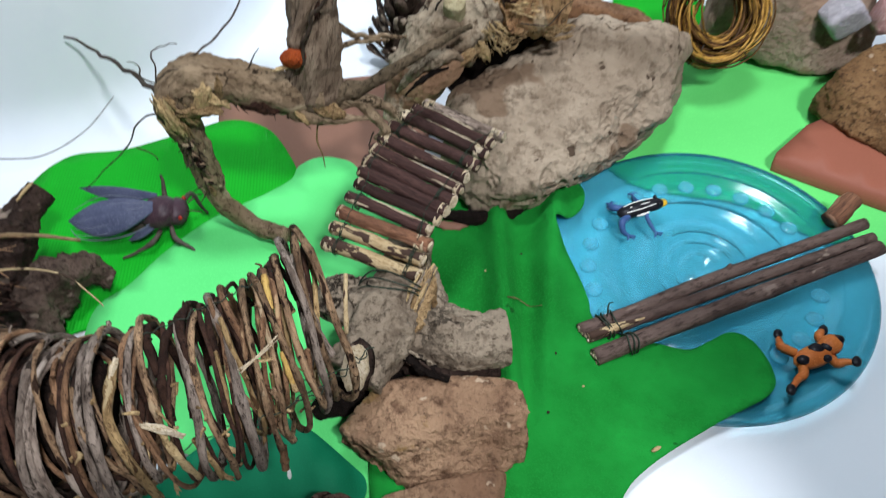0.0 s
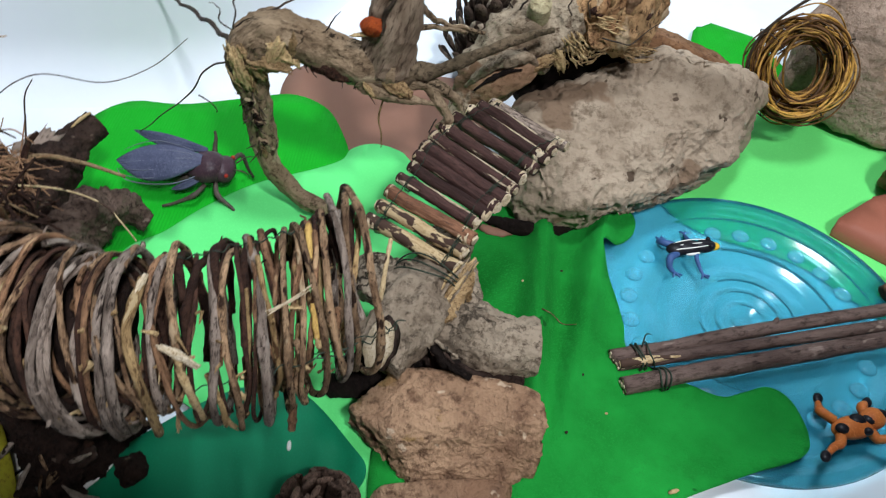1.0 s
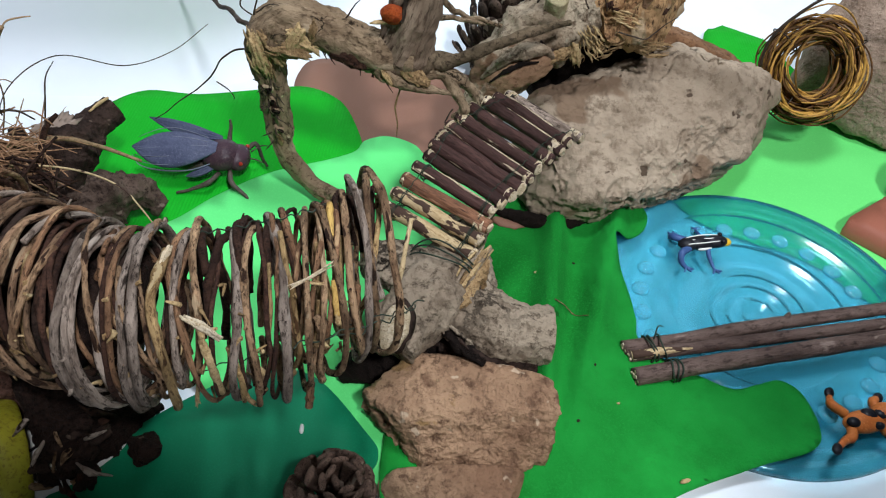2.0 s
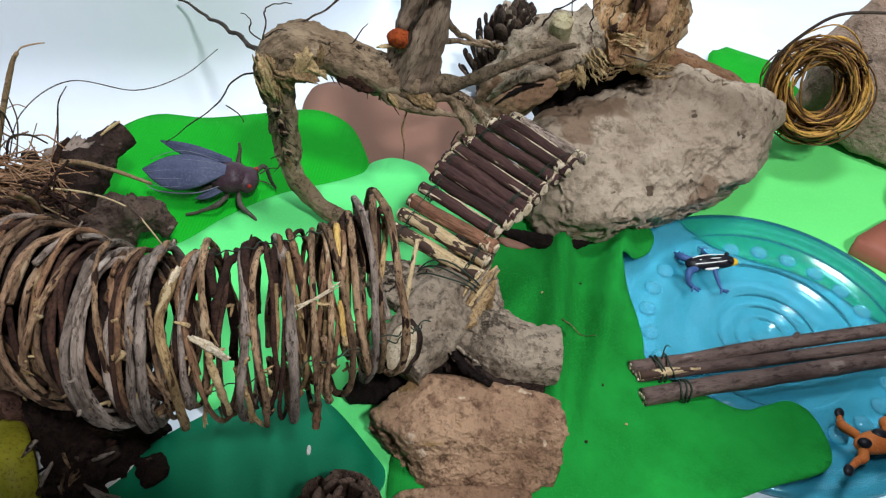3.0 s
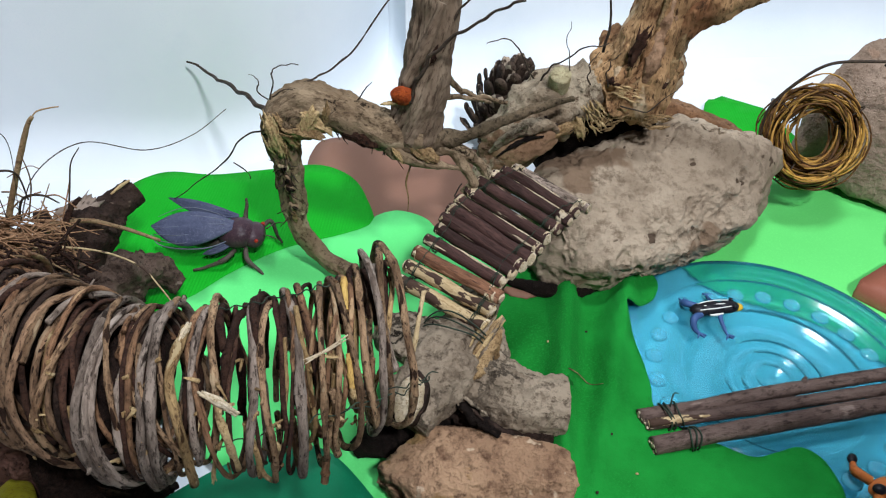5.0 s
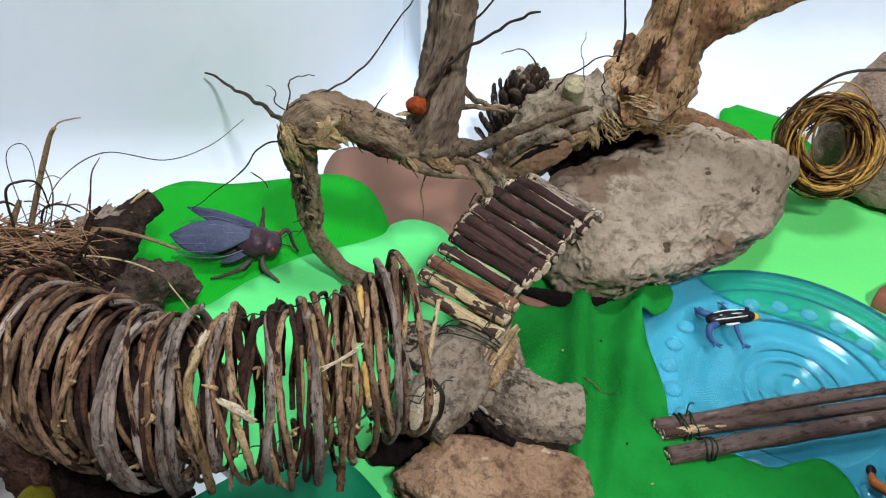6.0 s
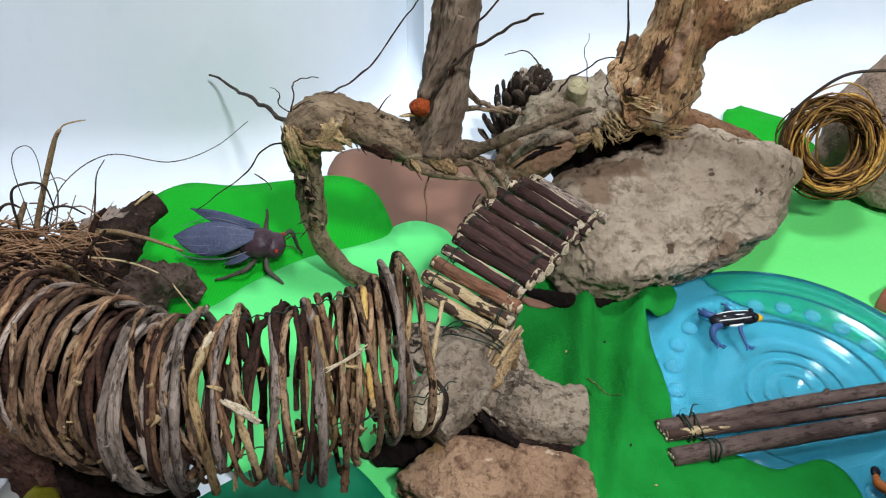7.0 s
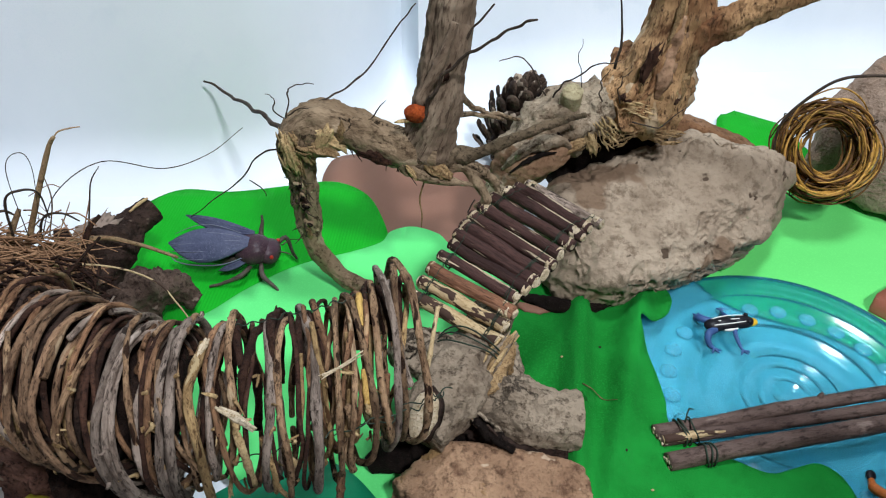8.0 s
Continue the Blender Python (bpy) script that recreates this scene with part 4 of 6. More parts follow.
    for k in range(16):
        u = dice.random()
        a = Vector((0.002, 0.2495, 0.0590)).lerp(Vector((0.036, 0.2300, 0.0500)), u) + Vector((dice.uniform(-1, 1), dice.uniform(-1, 1), dice.uniform(-1, 1))) * 0.0022
        d = Vector((dice.uniform(0.2, 1), dice.uniform(-1, 0.1), dice.uniform(-0.9, 0.2))).normalized() * dice.uniform(0.003, 0.008)
        part("bark_shred", limb([a - d * 0.6, a + Vector((0, -0.001, 0.0008)), a + d], [0.0006, dice.uniform(0.0010, 0.0022), 0.0004], sides=7, steps=5, rough=0.5, grain=240, ridges=0.3, seed=40 + k), dice.choice(["clay", "clay", "rootbrown", "darkwood"]), root, "ragged shred of bark")
    for k, (p, q, r) in enumerate((((-0.012, 0.262, 0.0785), (0.006, 0.268, 0.0820), 0.0007), ((0.000, 0.255, 0.0790), (0.012, 0.262, 0.0775), 0.0008), ((-0.004, 0.276, 0.0795), (-0.008, 0.287, 0.0770), 0.0009), ((0.004, 0.279, 0.0765), (0.009, 0.262, 0.0725), 0.0011), ((0.008, 0.262, 0.0720), (0.004, 0.248, 0.0660), 0.0012))):
        p, q = Vector(p), Vector(q)
        part("crack", limb([p, p.lerp(q, 0.35) + Vector((0.0014, 0, 0)), p.lerp(q, 0.7) - Vector((0.001, 0, 0)), q], [r * 0.4, r, r, r * 0.3], sides=7, steps=6, rough=0.5, grain=300, seed=60 + k), "hollow", body, "dark drying crack")
    part("bark_edge", limb([(0.000, 0.251, 0.0610), (0.010, 0.246, 0.0625), (0.019, 0.240, 0.0605), (0.026, 0.236, 0.0585)], [0.0006, 0.0013, 0.0012, 0.0005], sides=9, steps=10, rough=0.5, grain=220, seed=20), "clay", root, "pale torn edge of the bark")
    part("ridge", limb([(0.030, 0.294, 0.067), (0.026, 0.281, 0.0675), (0.017, 0.264, 0.0655), (0.006, 0.249, 0.0620)], [0.0034, 0.0072, 0.0080, 0.003], sides=28, steps=14, rough=0.40, grain=110, ridges=0.5, seed=16, fine=0.12), "tornwood", root, "torn tan ridge of wood")
    for k in range(44):
        u = dice.random()
        a = Vector((0.007, 0.252, 0.0690)).lerp(Vector((0.029, 0.288, 0.0760)), u) + Vector((dice.uniform(-0.006, 0.006) * (1 - 0.4 * u), dice.uniform(-0.001, 0.001), dice.uniform(-0.001, 0.0016)))
        d = Vector((-0.0045, -0.0075, -0.0016)) * dice.uniform(0.6, 1.5)
        wide = dice.uniform(0.0007, 0.0017)
        part("fibre", limb([a - d, a + Vector((dice.uniform(-0.001, 0.001), 0, 0.0009)), a + d + Vector((dice.uniform(-0.0015, 0.0015), 0, -0.0006))], [wide * 0.4, wide, wide * 0.3], sides=6, steps=4, rough=0.45, grain=260, ridges=0.3, seed=70 + k), dice.choice(["tornwood", "palewood", "clay", "tornwood"]), root, "tan torn fibre")


forked_root()


# ---- twig bridge ----
def twig_bridge():
    bridge = thing("twig_bridge", "arched bridge of short dark sticks wired side by side", "bridge", (0.02, 0.34, 0.09))
    left = spline([(-0.032, 0.324, 0.072), (-0.021, 0.339, 0.083), (-0.009, 0.353, 0.092), (-0.004, 0.366, 0.099), (0.008, 0.377, 0.106), (0.026, 0.388, 0.111), (0.040, 0.396, 0.113)], 10)
    right = spline([(0.023, 0.292, 0.070), (0.032, 0.304, 0.082), (0.037, 0.316, 0.092), (0.047, 0.322, 0.099), (0.058, 0.332, 0.106), (0.070, 0.347, 0.111), (0.086, 0.354, 0.114)], 10)
    for line, way in ((left, Vector((0.031, 0.392, -0.28))), (right, Vector((0.077, 0.35, -0.28)))):
        for i, p in enumerate(line):
            p += way * 0.07 * (i / (len(line) - 1)) ** 1.5
    n = 13
    kinds = ["palestick", "palestick", "redstick", "stick", "stick", "stick", "stick", "stick", "stick", "stick", "stick", "stick", "greytwig"]
    for k in range(n):
        s = k / (n - 1) * (len(left) - 1)
        a, b = left[int(s)], right[int(s)]
        way = (b - a).normalized()
        a2, b2 = a - way * random.uniform(0, 0.004), b + way * random.uniform(-0.002, 0.003)
        r = random.uniform(0.0038, 0.0047)
        bow = Vector((0, 0, random.uniform(-0.001, 0.001)))
        stick = part("stick", limb([a2, a2.lerp(b2, 0.35) + bow, a2.lerp(b2, 0.7) - bow, b2], [r, r * 1.03, r * 0.97, r], sides=16, steps=6, rough=0.08, grain=120, seed=k), kinds[k], bridge)
        for end, out in ((a2, -way), (b2, way)):
            long = random.choice([0.002, 0.003, 0.004, 0.006, 0.009])
            part("stick_end", limb([end - out * long, end - out * long * 0.4, end + out * 0.0008 + jitter(0.0006)], [r * 0.99, r * 1.02, r * random.uniform(0.55, 0.9)], sides=14, steps=3, rough=0.35, grain=300, seed=k), "whittled", stick, "pale whittled end", smooth=False)
        if k in (3, 7, 10, 11):
            p, q = {3: (0.05, 0.95), 5: (0.0, 0.6), 7: (0.25, 1.0), 8: (0.0, 0.35), 10: (0.05, 0.9), 11: (0.0, 0.75)}[k]
            off = Vector((0.3, 0.75, 0.62)).normalized() * r * 0.90
            part("bare_strip", limb([a2.lerp(b2, p) + off, a2.lerp(b2, 0.6 * p + 0.4 * q) + off + bow, a2.lerp(b2, q) + off], [0.0003, random.uniform(0.0008, 0.0013), 0.0007], sides=8, steps=8, rough=0.3, grain=300, seed=k), "whittled", stick, "long strip of bare pale wood")
    for s in (0.10, 0.88):
        for d in (0.0045, -0.0045):
            wire = [l.lerp(r, s) + Vector((0, 0, d + 0.0009 * math.sin(k * 2.2))) for k, (l, r) in enumerate(zip(left, right))]
            part("wire", limb(wire, [0.0003] * 2, sides=6, steps=2), "wire", bridge, "dark green wire")
    for s in (0.09, 0.11, 0.87, 0.895):
        for k in (0, 1, 3, 6, 9):
            q = int(k / (n - 1) * (len(left) - 1))
            mid = left[q].lerp(right[q], s)
            way = (right[q] - left[q]).normalized()
            side = way.cross(Vector((0, 0, 1))).normalized()
            ring = [mid + (side * math.cos(a) + Vector((0, 0, 1)) * math.sin(a)) * 0.0052 for a in np.linspace(0, 2 * math.pi, 13)]
            part("wire_tie", limb(ring, [0.0003] * 2, sides=5, steps=2), "wire", bridge, "dark green wire")


twig_bridge()


# ---- twig tunnel ----
AXIS = [(-0.0215, 0.2490, 0.117), (-0.037, 0.2380, 0.118), (-0.055, 0.224, 0.121), (-0.079, 0.208, 0.126), (-0.102, 0.196, 0.129), (-0.125, 0.190, 0.132), (-0.148, 0.190, 0.135), (-0.166, 0.194, 0.137), (-0.186, 0.203, 0.139), (-0.205, 0.212, 0.139)]


# Hoops of the tunnel: centre x, y, z, turn and tilt of the hoop's axis in degrees, radius, half thickness, bark.
FRONT_HOOPS = [
    (-0.107, 0.194, 0.129, 190, 8, 0.0356, 0.0017, "greytwig"),
    (-0.101, 0.199, 0.130, 190, 6, 0.0351, 0.0022, "twig"),
    (-0.097, 0.193, 0.125, 195, -6, 0.0378, 0.0015, "redtwig"),
    (-0.085, 0.199, 0.123, 194, 6, 0.0374, 0.0021, "greytwig"),
    (-0.078, 0.203, 0.122, 193, 3, 0.0379, 0.0017, "twig"),
    (-0.082, 0.199, 0.122, 193, 6, 0.0348, 0.0012, "darkbark"),
    (-0.068, 0.207, 0.119, 197, 3, 0.0420, 0.0025, "greytwig"),
    (-0.065, 0.222, 0.126, 197, 4, 0.0298, 0.0017, "redtwig"),
    (-0.059, 0.213, 0.117, 195, 6, 0.0439, 0.0018, "twig"),
]
MOUTH_HOOPS = [
    (-0.053, 0.219, 0.117, 196, 5, 0.0409, 0.0015, "twig"),
    (-0.050, 0.221, 0.116, 198, 9, 0.0416, 0.0020, "twig"),
    (-0.047, 0.232, 0.120, 194, 6, 0.0340, 0.0017, "tantwig"),
    (-0.041, 0.231, 0.117, 197, 4, 0.0418, 0.0021, "twig"),
    (-0.037, 0.236, 0.117, 196, 2, 0.0455, 0.0019, "greytwig"),
    (-0.033, 0.240, 0.117, 196, 3, 0.0450, 0.0021, "twig"),
    (-0.030, 0.241, 0.116, 199, 10, 0.0469, 0.0021, "twig"),
    (-0.075, 0.204, 0.121, 195, 6, 0.0388, 0.0012, "darkbark"),
    (-0.069, 0.206, 0.119, 193, 6, 0.0405, 0.0013, "darkbark"),
    (-0.093, 0.196, 0.125, 192, 6, 0.0363, 0.0011, "darkbark"),
]
GREY_HOOPS = [
    (-0.138, 0.187, 0.132, 183, -7, 0.0398, 0.0023, "greytwig"),
    (-0.135, 0.186, 0.131, 181, -6, 0.0391, 0.0016, "greytwig"),
    (-0.131, 0.185, 0.130, 181, -5, 0.0375, 0.0018, "greytwig"),
    (-0.126, 0.187, 0.130, 187, -6, 0.0358, 0.0021, "greytwig"),
    (-0.121, 0.187, 0.129, 190, -2, 0.0379, 0.0020, "greytwig"),
    (-0.119, 0.189, 0.129, 191, 4, 0.0396, 0.0023, "greytwig"),
    (-0.124, 0.188, 0.130, 181, -3, 0.0371, 0.0014, "darkbark"),
    (-0.116, 0.190, 0.129, 191, 3, 0.0370, 0.0014, "twig"),
    (-0.139, 0.188, 0.133, 182, -3, 0.0352, 0.0013, "greytwig"),
    (-0.142, 0.188, 0.133, 186, -9, 0.0365, 0.0011, "darkbark"),
]
BROWN_HOOPS = [
    (-0.177, 0.196, 0.137, 177, -1, 0.0385, 0.0018, "browntwig"),
    (-0.165, 0.193, 0.137, 176, -12, 0.0384, 0.0019, "browntwig"),
    (-0.158, 0.190, 0.135, 176, -13, 0.0390, 0.0017, "browntwig"),
    (-0.158, 0.195, 0.138, 172, -8, 0.0312, 0.0019, "browntwig"),
    (-0.162, 0.193, 0.137, 175, -10, 0.0344, 0.0014, "darkbark"),
    (-0.167, 0.191, 0.136, 195, 11, 0.0300, 0.0019, "tantwig"),
    (-0.152, 0.189, 0.135, 178, -5, 0.0341, 0.0014, "browntwig"),
    (-0.191, 0.200, 0.137, 181, 8, 0.0360, 0.0018, "redtwig"),
    (-0.150, 0.187, 0.133, 184, 2, 0.0348, 0.0015, "darkbark"),
    (-0.170, 0.194, 0.137, 179, -8, 0.0390, 0.0016, "browntwig"),
    (-0.184, 0.199, 0.137, 176, -4, 0.0380, 0.0014, "greytwig"),
    (-0.200, 0.199, 0.136, 185, 11, 0.0345, 0.0018, "redtwig"),
]


def twig_tunnel():
    tunnel = thing("twig_tunnel", "tunnel of bent twigs wired into close hoops", "tunnel", (-0.10, 0.2, 0.10))
    dice = random.Random(17)
    line = spline(AXIS, 30)

    def shake(size):
        return Vector((dice.uniform(-1, 1), dice.uniform(-1, 1), dice.uniform(-1, 1))) * size

    def knotty(thick, n=34):
        """Half thicknesses along a twig, with nodes where side shoots were cut."""
        radii = [thick * dice.uniform(0.90, 1.06) for k in range(n)]
        for k in range(2, n - 2, dice.randint(5, 8)):
            radii[k] = thick * dice.uniform(1.16, 1.36)
        return radii

    def hoop(x, y, z, turn, tilt, r, thick, kind, seed, start=0.0, span=6.6, rough_=0.030, n=13):
        mid = Vector((x, y, z))
        az, el = radians(turn), radians(tilt)
        ahead = Vector((math.cos(az) * math.cos(el), math.sin(az) * math.cos(el), math.sin(el)))
        side = ahead.cross(Vector((0, 0, 1))).normalized()
        up = side.cross(ahead)
        ph, pts = dice.uniform(0, 6), []
        for k in range(n):
            a = start + span * k / (n - 1) + dice.uniform(-0.06, 0.06)
            q = r * (1 + 0.02 * math.sin(2 * a + ph)) * dice.uniform(1 - rough_, 1 + rough_)
            pts.append(mid + side * q * math.cos(a) + up * q * math.sin(a) + ahead * (0.0018 * math.sin(a * 2 + ph) + dice.uniform(-0.0009, 0.0009)))
        ob = part("hoop", limb(pts, knotty(thick), sides=10, steps=5, rough=0.10, grain=170, seed=seed, fine=0.06), kind, tunnel)
        for end, nxt in ((pts[0], pts[1]), (pts[-1], pts[-2])):
            if dice.random() < 0.4:
                out = (end - nxt).normalized()
                part("cut_tip", limb([end - out * 0.0012, end + out * 0.0005], [thick * 0.9, thick * 0.8], sides=8, steps=1), "tornwood", ob, "pale cut tip")
        for k in range(dice.choice([0, 0, 1, 1, 2])):
            i = dice.randint(2, n - 3)
            out = (pts[i] - mid).normalized()
            part("shoot", limb([pts[i], pts[i] + out * thick * 1.6 + shake(0.0012), pts[i] + out * thick * 2.3 + shake(0.0018)], [thick * 0.55, thick * 0.45, thick * 0.3], sides=6, steps=3, rough=0.3, grain=260, seed=seed + k), kind, ob, "short cut side shoot")
        return pts

    seed = 0
    for rows in (FRONT_HOOPS, MOUTH_HOOPS, GREY_HOOPS, BROWN_HOOPS):
        for row in rows:
            x, y, z, turn, tilt, r, thick, kind = row
            hoop(x, y, z, turn + dice.uniform(-3, 3), tilt + dice.uniform(-3, 3), r, thick * dice.uniform(0.70, 0.94), kind, seed, dice.uniform(3.4, 5.4), dice.uniform(6.0, 6.9))
            seed += 1

    def station(s):
        i = min(int(s * (len(line) - 1)), len(line) - 2)
        return line[i], (line[i + 1] - line[max(i - 1, 0)]).normalized()

    # Loose twigs that cross the others.
    for k in range(13):
        p, way = station(dice.uniform(0.50, 0.98))
        hoop(*p, 182 + dice.uniform(-14, 14), dice.uniform(-18, 10), dice.uniform(0.0365, 0.0395), dice.uniform(0.0010, 0.0016), dice.choice(["twig", "redtwig", "greytwig", "tantwig"]), 60 + k, dice.uniform(0, 6.2), dice.uniform(2.6, 4.5), 0.04, 9)
    for k in range(10):
        p, way = station(dice.uniform(0.10, 0.46))
        hoop(*p, 195 + dice.uniform(-9, 9), dice.uniform(-8, 16), dice.uniform(0.0365, 0.0405), dice.uniform(0.0008, 0.0014), dice.choice(["twig", "redtwig", "redtwig", "tantwig"]), 80 + k, dice.uniform(1.2, 2.6), dice.uniform(1.8, 3.0), 0.04, 8)
    # Thinner hoops inside and behind, mostly in dark bark that stands in for shade.
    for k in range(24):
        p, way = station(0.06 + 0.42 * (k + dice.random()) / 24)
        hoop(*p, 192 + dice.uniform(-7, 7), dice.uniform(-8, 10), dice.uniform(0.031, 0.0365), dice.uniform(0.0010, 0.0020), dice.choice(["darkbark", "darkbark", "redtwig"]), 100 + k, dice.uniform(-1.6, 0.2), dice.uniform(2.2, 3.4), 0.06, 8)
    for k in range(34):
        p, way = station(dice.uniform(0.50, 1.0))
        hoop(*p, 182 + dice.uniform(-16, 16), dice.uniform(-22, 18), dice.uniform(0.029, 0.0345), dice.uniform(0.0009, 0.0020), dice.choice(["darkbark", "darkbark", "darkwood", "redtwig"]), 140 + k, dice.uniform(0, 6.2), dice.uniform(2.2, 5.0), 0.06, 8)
    # Dark core added to fill the view between hoops, in place of inner shade.
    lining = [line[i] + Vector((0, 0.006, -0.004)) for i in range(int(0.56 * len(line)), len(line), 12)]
    part("lining", limb(lining, [0.018, 0.025, 0.027, 0.027, 0.026, 0.022], sides=40, steps=5, rough=0.34, grain=70, seed=61, fine=0.12), "earth", tunnel, "dark earthy core standing in for the shaded inside")

    def wired(a, k0, k1, r0):
        wire = []
        for k in range(k0, k1, 4):
            ahead = (line[k + 1] - line[max(k - 1, 0)]).normalized()
            side = ahead.cross(Vector((0, 0, 1))).normalized()
            b = a + 0.035 * math.sin(k * 0.35)
            wire.append(line[k] + (side * math.cos(b) + side.cross(ahead) * math.sin(b)) * (r0 + 0.0010 * math.sin(k * 0.8)) + shake(0.0006))
        part("wire", limb(wire, [0.00034] * 2, sides=5, steps=3), "wire", tunnel, "dark green wire")
    for a, k0, k1, r0 in ((2.93, 8, 92, 0.0435), (3.00, 14, 74, 0.0430), (4.55, 30, 150, 0.0405), (1.30, 40, 120, 0.0365),):
        wired(a, k0, k1, r0)

    # Sticks wedged between the hoops.
    stakes = [([(-0.1047, 0.1920, 0.1706), (-0.1055, 0.1790, 0.1683), (-0.1059, 0.1690, 0.1627), (-0.101, 0.157, 0.1474), (-0.1032, 0.1560, 0.1085)], 0.0021, "tantwig"),
              ([(-0.0866, 0.1634, 0.1485), (-0.0842, 0.160, 0.137), (-0.0849, 0.1621, 0.1135)], 0.0017, "palewood"),
              ([(-0.0455, 0.187, 0.140), (-0.0438, 0.1843, 0.1306), (-0.0475, 0.1812, 0.1148), (-0.0454, 0.1809, 0.0986)], 0.0020, "twig"),
              ([(-0.0399, 0.2013, 0.1484), (-0.0385, 0.196, 0.143), (-0.0377, 0.1914, 0.1365)], 0.0017, "yellowwood"),
              ([(-0.0475, 0.2374, 0.1588), (-0.0455, 0.228, 0.1585), (-0.0436, 0.2186, 0.1572)], 0.0015, "yellowwood"),
              ([(-0.0342, 0.249, 0.157), (-0.030, 0.231, 0.1535), (-0.0258, 0.2137, 0.1468), (-0.0202, 0.2052, 0.1333)], 0.0022, "greytwig"),
              ([(-0.0096, 0.2364, 0.1541), (-0.011, 0.2242, 0.1479), (-0.0126, 0.214, 0.137)], 0.0011, "palestick"),
              ([(-0.0499, 0.1775, 0.1020), (-0.0497, 0.1681, 0.0948)], 0.0019, "redtwig"),
              ([(-0.072, 0.172, 0.128), (-0.0705, 0.168, 0.112), (-0.0715, 0.166, 0.098)], 0.0016, "twig"),
              ([(-0.062, 0.178, 0.130), (-0.0625, 0.174, 0.110), (-0.0615, 0.172, 0.096)], 0.0014, "redtwig"),
              ([(-0.0305, 0.205, 0.141), (-0.0315, 0.199, 0.125), (-0.031, 0.198, 0.108)], 0.0015, "redtwig"),
              ([(-0.079, 0.168, 0.140), (-0.0755, 0.164, 0.122), (-0.077, 0.164, 0.104)], 0.0014, "tantwig"),
              ([(-0.148, 0.162, 0.152), (-0.146, 0.158, 0.136), (-0.1475, 0.160, 0.118)], 0.0017, "tantwig"),
              ([(-0.180, 0.166, 0.150), (-0.183, 0.163, 0.141)], 0.0022, "tantwig")]
    for k, (pts, r, kind) in enumerate(stakes):
        ob = part("stake", limb(pts, knotty(r, 12), sides=10, steps=8, rough=0.14, grain=170, seed=600 + k, fine=0.06), kind, tunnel)
        a, b = Vector(pts[-1]), Vector(pts[-2])
        out = (a - b).normalized()
        part("cut_tip", limb([a - out * 0.001, a + out * 0.0005], [r * 0.85, r * 0.7], sides=8, steps=1), "tornwood", ob, "tan cut tip")

    # Torn pale splinters.
    torn = [([(-0.1041, 0.1935, 0.1715), (-0.1043, 0.190, 0.1712), (-0.1046, 0.1855, 0.1700)], 0.0024, "whittled"), ([(-0.0935, 0.1672, 0.1600), (-0.0864, 0.1660, 0.1560), (-0.0800, 0.1660, 0.1505)], 0.0030, "whittled"),
            ([(-0.0900, 0.1670, 0.1585), (-0.0866, 0.1645, 0.1530), (-0.0870, 0.1625, 0.1485)], 0.0022, "palewood"), ([(-0.0565, 0.1900, 0.1550), (-0.0499, 0.1950, 0.1555), (-0.0405, 0.2040, 0.1560)], 0.0013, "whittled"),
            ([(-0.0505, 0.1935, 0.1550), (-0.0470, 0.1950, 0.1525), (-0.0440, 0.1965, 0.1510)], 0.0011, "palewood"), ([(-0.0377, 0.1914, 0.1385), (-0.0374, 0.1895, 0.1345), (-0.0373, 0.1890, 0.1325)], 0.0024, "palewood"),
            ([(-0.0705, 0.170, 0.124), (-0.0675, 0.170, 0.119), (-0.0650, 0.171, 0.116)], 0.0020, "palewood"), ([(-0.0930, 0.160, 0.122), (-0.0950, 0.159, 0.113), (-0.0960, 0.159, 0.107)], 0.0018, "palewood"),
            ([(-0.0760, 0.164, 0.112), (-0.0740, 0.163, 0.107), (-0.0725, 0.164, 0.102)], 0.0018, "tornwood"), ([(-0.1810, 0.163, 0.149), (-0.1850, 0.161, 0.144), (-0.1890, 0.161, 0.139)], 0.0016, "palewood")]
    for k, (pts, r, kind) in enumerate(torn):
        for j in range(5):
            off = shake(r * 0.4)
            part("splinter", limb([Vector(pts[0]) + off + shake(0.0009), Vector(pts[1]) + off * 0.8, Vector(pts[-1]) + off + shake(0.0011)], [r * 0.16, r * 0.46, r * 0.12], sides=6, steps=5, rough=0.25, grain=300, seed=k * 7 + j), kind, tunnel, "pale torn splinter", smooth=False)
    for k in range(46):
        p, ahead = station(dice.uniform(0.14, 0.75))
        side = ahead.cross(Vector((0, 0, 1))).normalized()
        a = dice.uniform(1.9, 4.3)
        p = p + (side * math.cos(a) + side.cross(ahead) * math.sin(a)) * 0.0385
        part("chip", limb([p, p + shake(0.003), p + shake(0.005)], [0.0004, dice.uniform(0.0006, 0.0013), 0.0003], sides=5, steps=3, rough=0.4, grain=300, seed=k), dice.choice(["tornwood", "tantwig", "tornwood", "palewood"]), tunnel, "small pale chip of bark")


twig_tunnel()


